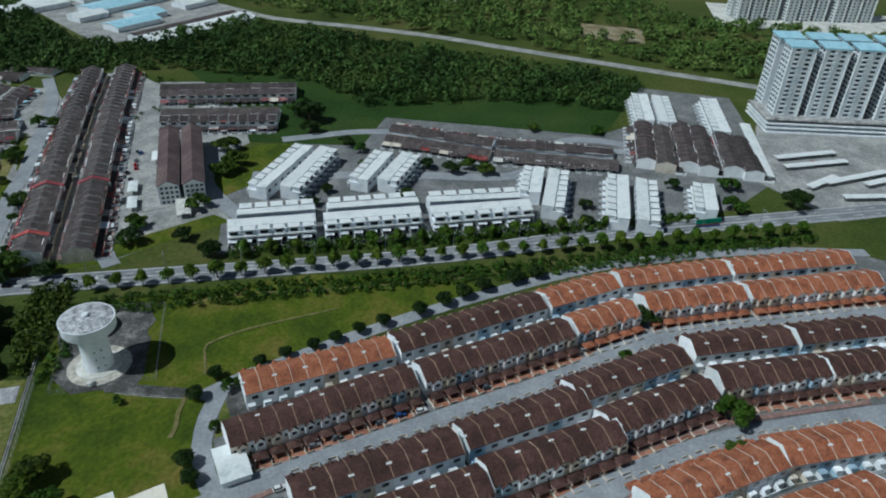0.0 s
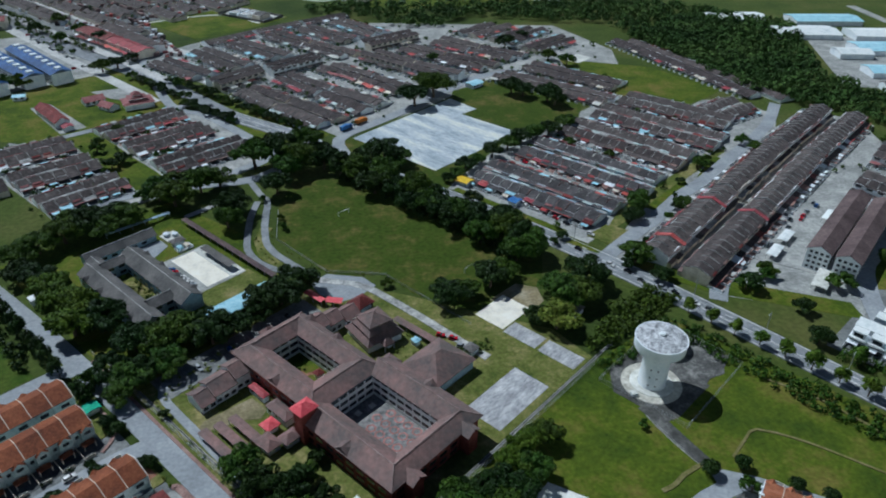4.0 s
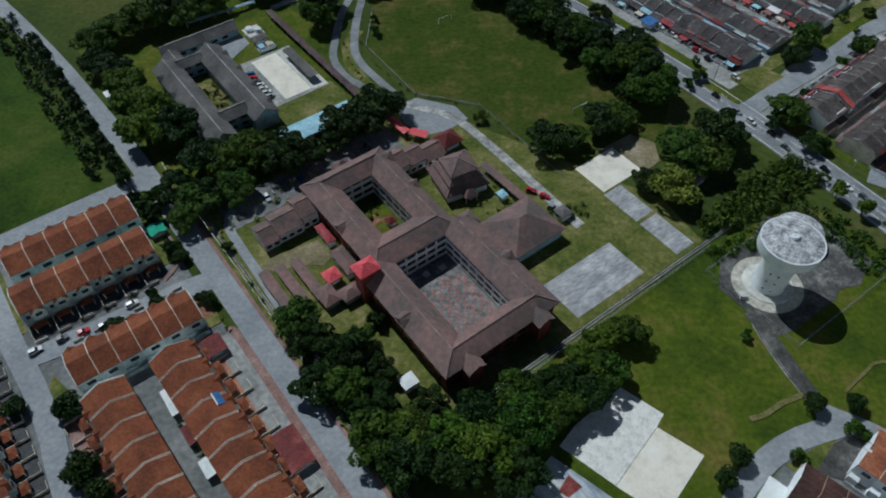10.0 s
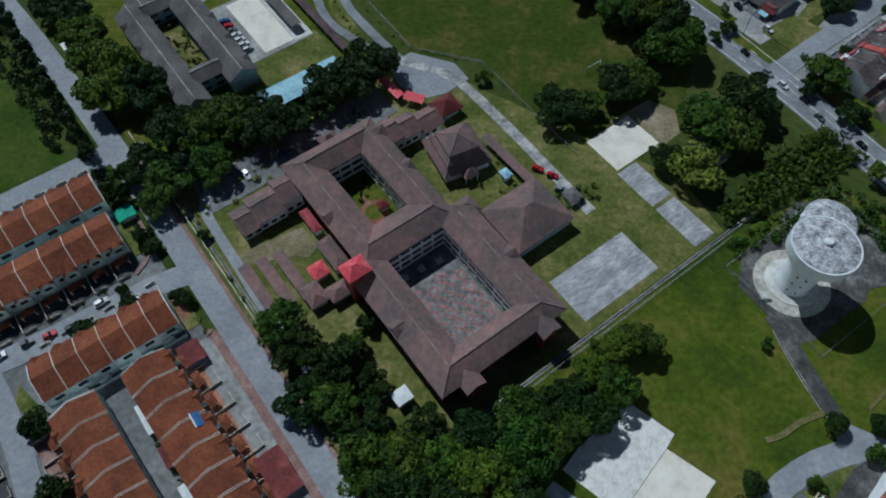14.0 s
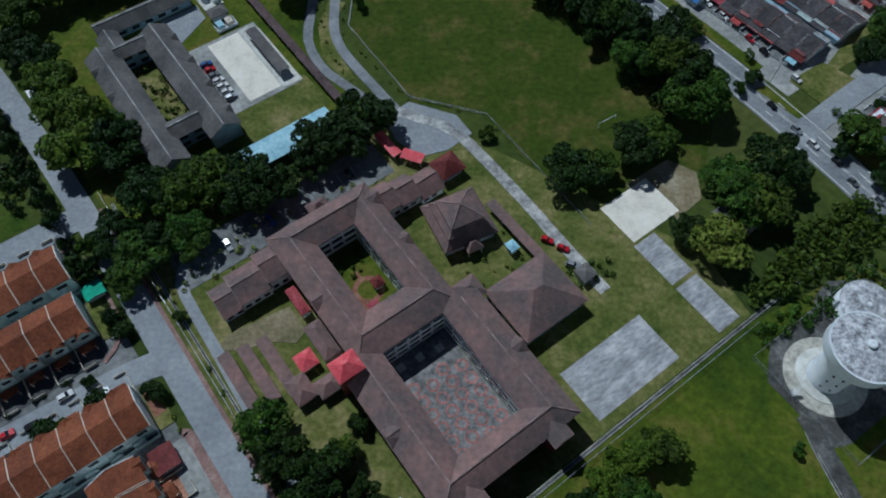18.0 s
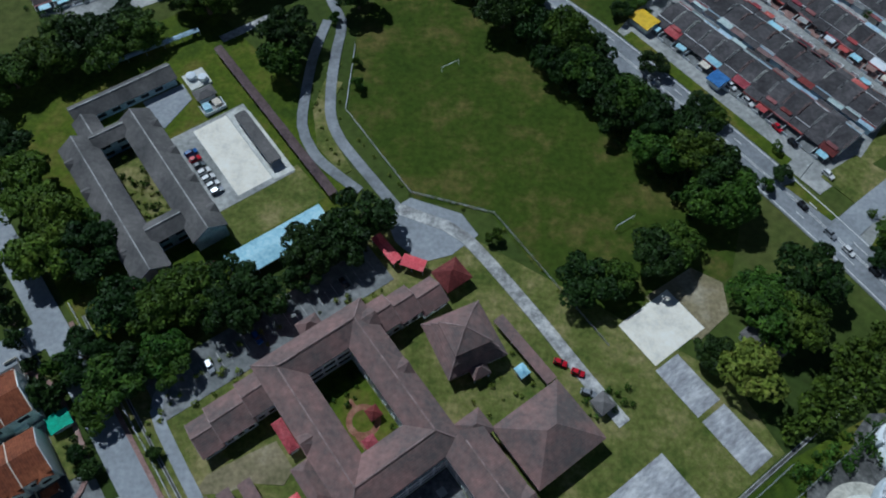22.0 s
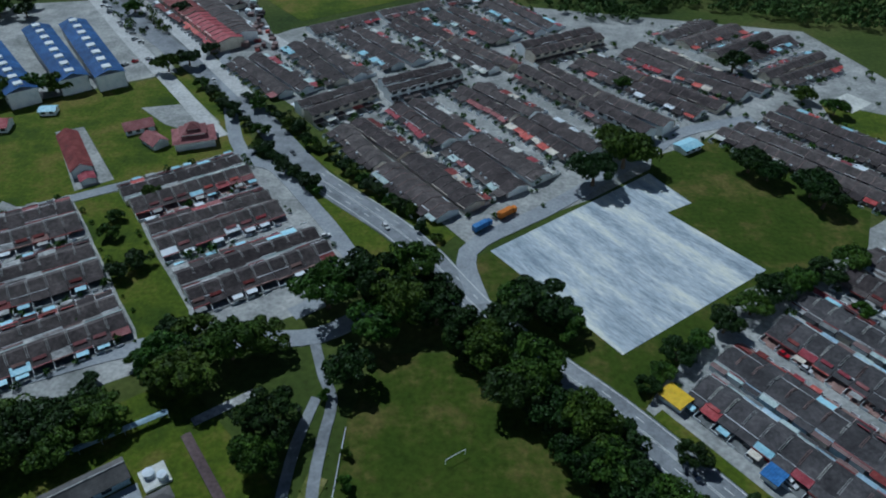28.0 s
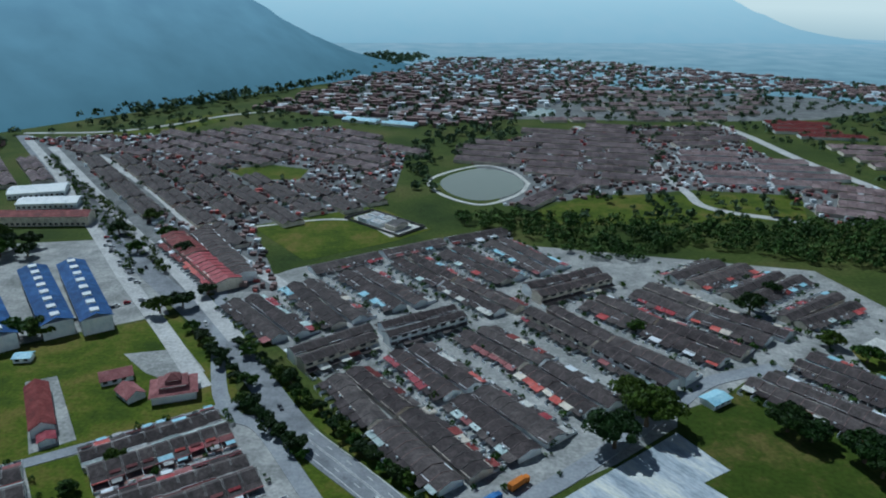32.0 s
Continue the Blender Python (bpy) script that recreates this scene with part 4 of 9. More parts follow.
for x0, y0, x1, y1, n, front, kind in [
        (267, -109, 301, -162, 10, 1, "orange"), (250, -117, 287, -173, 11, -1, "orange"), (78, 8, 118, -30, 9, 1, "brown"), (120, -31, 155, -64, 8, 1, "brown"),
        (156, -60, 194, -95, 9, 1, "brown"), (70, -8, 107, -44, 9, -1, "brown"), (109, -43, 145, -78, 8, -1, "brown"), (146, -74, 180, -106, 8, -1, "brown")]:
    terrace_row(x0, y0, x1, y1, n, front, kind, A)
for x0, y0, x1, y1, n, front, kind in [
        (200, -97, 224, -134, 7, 1, "brown"), (225, -136, 248, -172, 7, 1, "brown"), (185, -108, 210, -146, 8, -1, "brown"), (210, -147, 226, -171, 5, -1, "brown"),
        (118, -92, 155, -129, 9, 1, "orange"), (156, -130, 178, -163, 7, 1, "orange"), (120, -121, 154, -160, 9, -1, "orange")]:
    terrace_row(x0, y0, x1, y1, n, front, kind, A)
Wg = "rust-roofed houses beside the school road"
for u0, v0, u1, v1, n, front, yard in [(-174.5, -47, -174.5, -4.5, 6, 1, 1), (-157.5, -49, -157.5, -6, 6, -1, 1), (-123.4, -43, -123.4, -4.5, 6, 1, 1), (-112, -37.5, -30, -34, 11, -1, 0), (-112, -17.5, -30, -14.5, 11, 1, 0)]:
    terrace_row(*uv(u0, v0), *uv(u1, v1), n, front, "rust", Wg, 0 if not yard else 1.6, yard)
for u0, v0, u1, v1, n, front in [(-178, -66, -178, -100, 5, 1), (-150, -73, -60, -74.5, 15, 1)]:
    terrace_row(*uv(u0, v0), *uv(u1, v1), n, front, "rust", Wg, 1.6, 1)


# ---- long single-storey terraces of the northern estates ----
def terrace_details(t, n, w, half, eave, ridge, tile, fine):
    """Party strips in pairs, porches with coloured edges, awnings, forecourts and rear kitchens of a row; its front faces -y."""
    pitch = (ridge - eave) / half
    low = min(eave, 3.0)
    colours = (M_MAROON, M_ROSETILE, M_RED, M_MAROON, M_WHITEWALL, M_KERB, M_SKYBLUE, M_CREAM, M_STAINED)
    rears = (M_BLUEWALL, M_STAINED, M_MAROON, M_STAINED, M_BLUEWALL, M_ROSETILE, M_TILE_PINK, M_GREENWALL)
    if not fine:
        colours, rears = random.sample((M_MAROON, M_ROSETILE, M_RED, M_KERB), 2) + [M_STAINED, random.choice((M_WHITEWALL, M_SKYBLUE))], (M_STAINED, random.choice((M_TILE_PINK, M_MAROON, M_GREENWALL)))
    reds = (M_MAROON, M_MAROON, M_ROSETILE, M_RED) if fine else colours[:2]
    walls, glass, posts, joined = Build(), Build(), Build(), {}

    def put(name, b, m, parent):
        """A part of its own; on rows farther off the like pieces are joined."""
        if fine:
            return part(name, b, m, parent)
        a = joined.setdefault((name, m.name), (Build(), m))[0]
        k = len(a.v)
        a.v += b.v
        a.f += [tuple(q + k for q in f) for f in b.f]

    for k in range(n + 1):
        b = Build()
        for e in (-0.34, 0.2):
            b.sheet((k * w + e, -half * 0.86, ridge - half * 0.86 * pitch + 0.22), (k * w + e + 0.14, -half * 0.86, ridge - half * 0.86 * pitch + 0.22), (k * w + e + 0.14, -0.05, ridge + 0.24), (k * w + e, -0.05, ridge + 0.24), 0.3)
            b.sheet((k * w + e, 0.05, ridge + 0.24), (k * w + e + 0.14, 0.05, ridge + 0.24), (k * w + e + 0.14, half * 0.5, ridge - half * 0.5 * pitch + 0.22), (k * w + e, half * 0.5, ridge - half * 0.5 * pitch + 0.22), 0.3)
        put("party_strip", b, random.choice((M_STAINED, M_CONCRETE, M_STAINED, M_TILE_PINK)) if fine else M_STAINED, t)
    for k in range(n):
        x = k * w
        d = random.choice((3.2, 3.4, 3.4, 3.6, 4.2))
        b = Build()   # porch
        b.sheet((x + 0.1, -half - d, low - 0.75), (x + w - 0.1, -half - d, low - 0.75), (x + w - 0.1, -half - 0.15, low - 0.1), (x + 0.1, -half - 0.15, low - 0.1), 0.15)
        put("porch_roof", b, tile if random.random() < 0.72 else random.choice(colours), t)
        if random.random() < 0.55:   # coloured edge of the porch
            b = Build()
            b.box(x + 0.05, -half - d - 0.5, low - 0.95, x + w - 0.05, -half - d - 0.02, low - 0.55)
            put("fascia" if fine else "awning", b, random.choice(reds), t)
        if random.random() < 0.45:   # small awning over the upper window
            b = Build()
            b.sheet((x + 0.9, -half - 1.3, eave + 0.15), (x + w - 1.2, -half - 1.3, eave + 0.15), (x + w - 1.2, -half - 0.3, eave + 0.75), (x + 0.9, -half - 0.3, eave + 0.75), 0.3)
            put("awning", b, random.choice(reds), t)
        if random.random() < 0.45:   # car shelter in the forecourt
            e = x + random.uniform(0.2, 1.8)
            b = Build()
            b.sheet((e, -half - 6.3, 2.1), (e + w * 0.62, -half - 6.3, 2.1), (e + w * 0.62, -half - d - 0.6, 2.25), (e, -half - d - 0.6, 2.25), 0.1)
            put("car_shelter" if fine else "porch_roof", b, random.choice(colours[2:]), t)
            for xx in (e + 0.1, e + w * 0.62 - 0.2):
                posts.box(xx, -half - 6.2, 0.2, xx + 0.1, -half - 6.1, 2.05)
        e = random.uniform(2.0, 3.1)   # rear kitchen
        b = Build()
        b.box(x + random.uniform(0.1, 1.6), half + 0.02, 0, x + w - 0.1, half + e, low - 0.5)
        kitchen = put("rear_kitchen", b, random.choice((M_WALL, M_BLUEWALL, M_CREAM, M_STAINED)) if fine else M_CREAM, t)
        b = Build()
        b.sheet((x + 0.15, half + 0.1, low - 0.15), (x + w - 0.05, half + 0.1, low - 0.15), (x + w - 0.05, half + e + 0.2, low - 0.4), (x + 0.15, half + e + 0.2, low - 0.4), 0.1)
        put("kitchen_roof", b, random.choice((tile, tile, M_PAVED_DARK, M_TILE_PINK, *rears) if fine else (tile, *rears)), kitchen)
        if random.random() < 0.75:   # painted parapet along the rear eave
            b = Build()
            b.box(x + 0.02, half + 0.3, eave - 0.5, x + w - 0.02, half + 0.85, eave - 0.08)
            put("rear_parapet" if fine else "kitchen_roof", b, random.choice(rears), t)
        walls.box(x - 0.06, -half - 6.6, 0, x + 0.06, -half, 1.5)
        walls.box(x + 0.1, -half - 6.7, 0, x + w * 0.45, -half - 6.55, 1.1)
        glass.box(x + w * 0.15, -half - 0.1, 1.0, x + w * 0.5, -half + 0.05, 2.1)
        glass.box(x + w * 0.6, -half - 0.1, 0.1, x + w * 0.8, -half + 0.05, 2.0)
        if eave > 4:
            glass.box(x + w * 0.2, -half - 0.12, 4.2, x + w * 0.75, -half + 0.05, 5.5)
    yard = Build()
    yard.box(0.1, -half - 6.5, 0.2, n * w - 0.1, -half, 0.34)
    part("forecourt", yard, random.choice((M_STAINED, M_PAVED_DARK, M_KERB, M_PAVED_DARK)), t)
    for (name, _), (bb, mm) in joined.items():
        part(name, bb, mm, t)["kind"] = "stuff"
    for name, bb, mm in (("garden_wall", walls, M_WALL), ("window", glass, M_GLASS), ("porch_post", posts, M_STEEL)):
        if bb.f:
            part(name, bb, mm, t)["kind"] = "stuff"


def low_terrace(x0, y0, x1, y1, front, group, tile=None, high=False, label="", half=5.6, awn=1.7, fine=False):
    """One row of low houses under one long ridge, with party strips, awnings and forecourts; front as above."""
    tile = tile or M_TILE_GREY
    m, length = row_frame(x0, y0, x1, y1)
    if front > 0:
        m = m @ Matrix.Translation((length, 0, 0)) @ Matrix.Rotation(math.pi, 4, "Z")
    near = y0 < 400 and x0 < 300
    eave, ridge = (6.2, 8.4 if near else 7.8) if high else (3.0, 5.2 if near else 4.7)
    n = max(3, round(length / 6.2))
    w = length / n
    t = thing("terrace_row", label or "row of low terraced houses under weathered grey-brown tiles", "house", group, at=m)
    b = Build()
    b.box(0, -half, 0, length, half, eave)
    for x in (0.01, length - 0.01):
        b.face((x, -half, eave), (x, half, eave), (x, 0, ridge - 0.2))
    part("wall", b, M_WALL if random.random() < 0.7 else M_CREAM, t)
    if fine:
        for k in range(n):
            b = Build()
            lift = random.uniform(-0.12, 0.12)
            gable_roof(b, k * w, (k + 1) * w, half, eave + lift, ridge + lift)
            part("roof", b, tile, t)
    else:
        b = Build()
        stepped_roof(b, n, w, half, eave, ridge)
        part("roof", b, tile, t)
    if near:
        terrace_details(t, n, w, half, eave, ridge, tile, fine)
        return t
    b = Build()
    for k in range(0, n + 1):
        gable_roof(b, k * w - 0.1, k * w + 0.1, half, eave + 0.18, ridge + 0.2, 0.4, 0.4)
    strip = part("party_strip", b, random.choice((M_TILE_PINK, M_FARTILE, M_TILE_WEST)), t)
    strip["kind"] = "stuff"
    porch, red, pale, wall, glass, junk = Build(), Build(), Build(), Build(), Build(), Build()
    awn = min(awn, 1.1)
    for k in range(n):
        x, r = k * w, random.random()
        d = random.uniform(2.4, 5.6)
        target = red if r < 0.2 * awn else pale if r < 0.2 * awn + 0.16 else porch
        z = eave - 0.3 if not high else 3.0
        target.sheet((x + 0.2, -half - d, z - 0.45), (x + w - 0.2, -half - d, z - 0.45), (x + w - 0.2, -half - 0.2, z + 0.1), (x + 0.2, -half - 0.2, z + 0.1), 0.15)
        wall.box(x - 0.06, -half - 6.6, 0, x + 0.06, -half, 1.5)
        wall.box(x + 0.1, -half - 6.7, 0, x + w * 0.45, -half - 6.55, 1.1)
        glass.box(x + w * 0.15, -half - 0.1, 1.0, x + w * 0.5, -half + 0.05, 2.3)
        glass.box(x + w * 0.6, -half - 0.1, 0.1, x + w * 0.8, -half + 0.05, 2.2)
        if high:
            glass.box(x + w * 0.2, -half - 0.12, 4.2, x + w * 0.75, -half + 0.05, 5.5)
        if random.random() < 0.7:
            e = random.uniform(0.3, 0.7)
            (pale if random.random() < 0.4 else porch).sheet((x + 0.3, half + 0.1, eave - 0.2), (x + w - 0.3, half + 0.1, eave - 0.2), (x + w - 0.3, half + e, eave - 0.7), (x + 0.3, half + e, eave - 0.7), 0.12)
        if random.random() < 0.5:
            cx, cy = x + random.uniform(1, w - 1.5), -half - random.uniform(0.8, 3)
            junk.box(cx, cy, z + 0.1, cx + random.uniform(0.5, 1.2), cy + random.uniform(0.5, 1.0), z + random.uniform(0.6, 1.1))
    for name, bb, mm in (("porch_roof", porch, tile), ("awning", red, random.choice((M_RED, M_RED, M_ROSETILE, M_MAROON))), ("pale_awning", pale, random.choice((M_WHITEWALL, M_CREAM, M_SKYBLUE, M_GREENWALL, M_CREAM, M_CONCRETE))), ("garden_wall", wall, M_WALL), ("window", glass, M_GLASS), ("roof_tank", junk, M_WHITEWALL)):
        if bb.f:
            part(name, bb, mm, t)["kind"] = "stuff"
    return t


N = "low terraces of the northern estates"


def pair(ax, ay, bx, by, cx, cy, dx, dy, **k):
    """Two rows back to back: the first faces away from the second."""
    s = (bx - ax) * (cy - ay) - (by - ay) * (cx - ax)
    low_terrace(ax, ay, bx, by, -1 if s > 0 else 1, N, **k)
    low_terrace(cx, cy, dx, dy, 1 if s > 0 else -1, N, **k)


for r in [(80.6, 288, 131.6, 226.8, 92.2, 301.6, 146.5, 237), (117, 318, 171, 250.5, 130, 332, 184, 265)]:
    pair(*r, half=5.4, tile=M_SLATE, fine=True)
for r in [(154, 347, 207, 281, 166, 358, 219, 292), (186, 370, 243, 303, 197, 380, 254, 314), (216, 393, 268, 334, 226, 402, 278, 343), (265, 360, 298, 378, 272, 350, 303, 364)]:
    pair(*r)


STREET_PLANTS = []


def block(ax, ay, bx, by, cx, cy, dx, dy, **k):
    """A block of two rows back to back between the front eaves a-b and c-d, with a narrow lane between them."""
    a, b, c, d = Vector((ax, ay)), Vector((bx, by)), Vector((cx, cy)), Vector((dx, dy))
    way = (b - a).normalized()
    wide = abs(way.cross((c + d - a - b) / 2))
    h = (wide - 1.4) / 4
    f = h / wide
    pair(*a.lerp(c, f), *b.lerp(d, f), *c.lerp(a, f), *d.lerp(b, f), half=h - 0.45, **k)
    out = ((a + b - c - d) / 2).normalized()
    for p, q, o in ((a, b, out), (c, d, -out)):
        n = int((q - p).length / 5)
        for i in range(n):
            if random.random() < 0.5:
                r = p.lerp(q, (i + random.random()) / n) + o * random.uniform(5.6, 7.4)
                STREET_PLANTS.append((r.x, r.y, 0.0, random.choice((0.8, 1.1, 1.4, 1.8, 2.4))))
    for p, q, o in ((a, c, a - b), (b, d, b - a)):   # bushes at the row ends
        o = o.normalized()
        for i in range(4):
            if random.random() < 0.55:
                r = p.lerp(q, (i + random.random()) / 4) + o * random.uniform(2.5, 4.0)
                STREET_PLANTS.append((r.x, r.y, 0.0, random.uniform(0.8, 2.0)))


for r in [
    (-62.3, 450.7, -39.9, 413.9, -48.3, 462.9, -19.7, 431.5), (-37.9, 412.6, -8.9, 376.3, -17.8, 430.1, 13.4, 389.8), (-37.0, 475.6, -8.2, 438.7, -19.1, 487.4, 10.6, 451.4), (-4.6, 434.8, 22.5, 395.4, 13.9, 449.3, 45.2, 414.4),
    (-2.4, 499.1, 26.1, 467.1, 15.8, 507.8, 46.0, 474.1), (27.6, 464.2, 52.8, 428.9, 46.9, 471.7, 73.8, 438.4), (70.6, 539.0, 96.8, 509.8, 86.8, 554.2, 112.5, 522.4), (98.1, 508.5, 126.1, 474.3, 114.0, 521.7, 151.3, 489.4),
    (101.8, 554.2, 127.1, 527.8, 121.3, 575.0, 149.2, 540.8), (128.3, 526.3, 158.3, 499.0, 150.4, 539.3, 181.8, 509.9), (128.7, 585.9, 166.6, 613.6, 150.9, 570.2, 196.7, 602.8), (158.1, 560.8, 201.4, 595.0, 171.8, 545.3, 223.9, 585.6),
]:
    block(*r)
for r in [
    (-152, 393, -107, 424, -138, 377, -94, 408), (-130, 367, -86, 394, -118, 349, -75, 380), (-109, 337, -61, 368, -97, 320, -49, 352),
    (-207, 360, -169, 384, -194, 342, -156, 366), (-186, 330, -148, 354, -173, 312, -135, 336), (-164, 299, -127, 324, -152, 283, -115, 308),
]:
    block(*r)
for r in [
    (180.0, 530.6, 227.6, 566.4, 191.0, 518.3, 235.4, 543.8), (132.3, 457.1, 197.0, 388.0, 152.3, 467.2, 218.0, 398.0), (163.9, 474.9, 217.0, 415.0, 181.1, 488.3, 235.0, 429.0), (-135.9, 531.1, -99.7, 488.7, -119.3, 542.0, -79.2, 497.9),
    (-106.5, 556.6, -70.8, 504.0, -90.9, 566.7, -51.7, 518.3), (-76.8, 577.0, -40.4, 528.2, -62.8, 589.6, -18.1, 540.0), (-46.6, 598.8, -14.7, 563.6, -28.1, 612.8, -0.4, 575.6), (-13.2, 561.9, 17.4, 526.6, 1.4, 573.8, 38.6, 534.9),
    (-14.4, 616.9, 25.0, 569.5, -0.6, 630.2, 40.4, 581.8), (17.9, 638.4, 51.0, 584.3, 32.9, 650.3, 68.6, 600.5),
]:
    block(*r)
for r in [
    (32.5, 522.8, 65.0, 484.8, 57.3, 529.6, 81.7, 494.2), (66.2, 482.9, 92.9, 447.1, 83.0, 493.0, 114.2, 462.6), (-87.6, 474.6, -49.9, 503.5, -74.7, 458.2, -44.0, 485.9), (-44.7, 505.2, -6.0, 528.6, -37.3, 486.2, 2.9, 513.6),
    (37.3, 561.6, 85.1, 590.1, 46.7, 541.2, 93.7, 571.2),
]:
    block(*r, high=True, label="long two-storey shop row with grey roof and bright fascia", awn=0.2)
for x0, y0, x1, y1 in ((-97, 583, -57, 612), (-54, 614, -14, 641), (-10, 643, 34, 668)):   # one row along the sports field
    low_terrace(x0, y0, x1, y1, -1, N)
low_terrace(288, 536, 340, 374, 1, N)
low_terrace(274, 540, 322, 385, -1, N)
# the two long rows north of the main road
for x0, y0, x1, y1 in [(143, 186, 212, 241), (213, 242, 282, 296), (283, 297, 349, 346)]:
    low_terrace(x0, y0, x1, y1, 1, N, high=True, half=6.5, label="long two-storey terrace with dark weathered tiles and red awnings")
for x0, y0, x1, y1 in [(154, 167, 224, 222), (225, 223, 294, 277), (295, 278, 364, 329)]:
    low_terrace(x0, y0, x1, y1, -1, N, high=True, half=6.5, label="long two-storey terrace with dark weathered tiles and red awnings")
for r in [(331, 269, 378, 190, 341, 277, 388, 196), (294, 238, 329, 174, 304, 245, 341, 180)]:
    pair(*r, high=True, label="two-storey brown-roofed terrace near the wood")
for r in [(339, 100, 346, 33, 355, 104, 362, 36), (347, 31, 365, -42, 363, 34, 382, -36)]:
    pair(*r, label="brown-roofed terrace with maroon porches near the wood")
for r in [(432, -47, 372, -58, 430, -59, 371, -70), (443, -70, 379, -82, 441, -82, 378, -94), (436, -98, 384, -108, 434, -108, 383, -120)]:
    pair(*r, high=True, label="brown-roofed terrace with pink forecourts")

# ---- white modern terraces ----
def white_house(w):
    """A three-storey house: a long rear roof strip, a front box of its own and a low porch; front at -y."""
    t = thing("white_terraced_house", "three-storey modern white terraced house with stepped flat roofs", "house", "white terraces north of the main road")
    b = Build()
    b.box(0, -3.0, 0, w, 3.0, 7.4)
    b.box(0, -7.6, 0, w, -3.0, 5.0)
    part("wall", b, M_WHITEWALL, t)
    b = Build()
    b.sheet((-0.02, -3.3, 7.6), (w + 0.02, -3.3, 7.6), (w + 0.02, 3.2, 8.2), (-0.02, 3.2, 8.2), 0.3)
    part("rear_roof", b, M_WHITE, t)
    b = Build()
    b.box(w * 0.12, -7.9, 5.0, w * 0.8, -4.1, 7.7)
    pavilion = part("roof_pavilion", b, M_WHITEWALL, t)
    b = Build()
    b.sheet((w * 0.06, -8.5, 8.1), (w * 0.86, -8.5, 8.1), (w * 0.86, -3.9, 7.8), (w * 0.06, -3.9, 7.8), 0.25)
    part("front_roof", b, M_WHITE, pavilion)
    b = Build()
    b.box(0.05, -9.0, 4.2, w * 0.92, -7.6, 5.1)
    part("balcony", b, M_WHITE, t)
    b = Build()
    b.box(0, -10.6, 2.7, w * 0.62, -7.6, 2.95)
    b.box(0.05, -10.5, 0, 0.3, -10.2, 2.7)
    b.box(w * 0.5, -10.5, 0, w * 0.5 + 0.25, -10.2, 2.7)
    b.box(-0.08, -12.2, 0, 0.08, -7.6, 1.5)
    part("car_porch", b, M_WHITEWALL, t)
    window(pavilion, w * 0.46, -7.9, 5.4, w * 0.5, 1.7, -1)
    for x, y, z, ww, h, f in ((w * 0.5, -7.6, 2.95, w * 0.86, 1.2, -1), (w * 0.5, -7.6, 0.2, w * 0.8, 2.3, -1), (w * 0.5, 3.0, 3.8, 2.4, 1.4, 1)):
        window(t, x, y, z, ww, h, f)
    return t


FIRST = []


def white_row(x0, y0, x1, y1, n, front):
    m, length = row_frame(x0, y0, x1, y1)
    w = length / n
    if front > 0:
        m = m @ Matrix.Translation((length, 0, 0)) @ Matrix.Rotation(math.pi, 4, "Z")
    for i in range(n):
        if not FIRST:
            FIRST.append(white_house(6.6))
            ob = FIRST[0]
        else:
            ob = copy_thing(FIRST[0], m)
        ob.matrix_basis = m @ Matrix.Translation((i * w, 0, 0)) @ Matrix.Diagonal((w / 6.6, 1, 1, 1))


# rows along the main road, back to back, then rows running away from it
for x0, y0, x1, y1, n, f in [(200.9, 119.7, 224.5, 84.7, 6, -1), (226.7, 81.4, 254.1, 40.8, 7, -1), (256, 36, 286, -8.6, 7, -1), (211.9, 122, 233.4, 90.3, 5, 1), (236.5, 85, 263.3, 46, 6, 1), (265.5, 41, 291.4, -0.8, 6, 1)]:
    white_row(x0, y0, x1, y1, n, f)
for x0, y0, x1, y1, n, f in [(240, 126.9, 297.2, 131.7, 8, 1), (246.4, 116.1, 300, 122, 8, -1), (271, 82.5, 310, 85.2, 6, 1), (276, 72.8, 314, 74.6, 6, -1), (298, -7.7, 330, -1.6, 5, 1), (286, -17.9, 331.4, -10.3, 7, -1), (290, -57, 340.9, -48, 7, 1), (293, -66.5, 341.3, -58.5, 7, -1), (319.7, -98.6, 351, -94.3, 5, 1)]:
    white_row(x0, y0, x1, y1, n, f)
for x0, y0, x1, y1, n, f in [(434, -51.3, 485.1, -39.1, 8, 1), (436, -60.5, 486.9, -48.5, 8, -1), (436, -100.5, 499, -87.1, 9, 1)]:
    white_row(x0, y0, x1, y1, n, f)


# ---- shop flats: two ranges four storeys high ----
def shop_flats():
    m, length = row_frame(219.2, 161.2, 279.3, 209.8)
    for k, y in enumerate((-6.3, 6.3)):
        t = thing("shop_flats", "four-storey shop flats with a mauve-brown pitched roof", "building", "shop flats", at=m @ Matrix.Translation((0, y, 0)))
        b = Build()
        b.box(0, -5.2, 0, length, 5.2, 11)
        for x in (0.02, length - 0.02):
            b.face((x, -5.2, 11), (x, 5.2, 11), (x, 0, 13.3))
        part("wall", b, M_WALL, t)
        n = 8
        for i in range(n):
            b = Build()
            gable_roof(b, i * length / n, (i + 1) * length / n, 5.2, 11, 13.6, 0.7)
            part("roof", b, M_MAUVETILE, t)
        for f in (-1, 1):
            for s in range(4):
                b = Build()
                for i in range(20):
                    x = 1.5 + i * (length - 3) / 20
                    b.box(x, f * 5.2 - 0.1, 1 + s * 2.7, x + 1.8, f * 5.2 + 0.1, 2.4 + s * 2.7)
                part("window_band", b, M_GLASS, t)
        for s in range(4):
            for i in range(4):
                window_b = Build()
                window_b.box(-0.1, -4.6 + i * 2.4, 1 + s * 2.7, 0.1, -3.2 + i * 2.4, 2.3 + s * 2.7)
                part("end_window", window_b, M_GLASS, t)


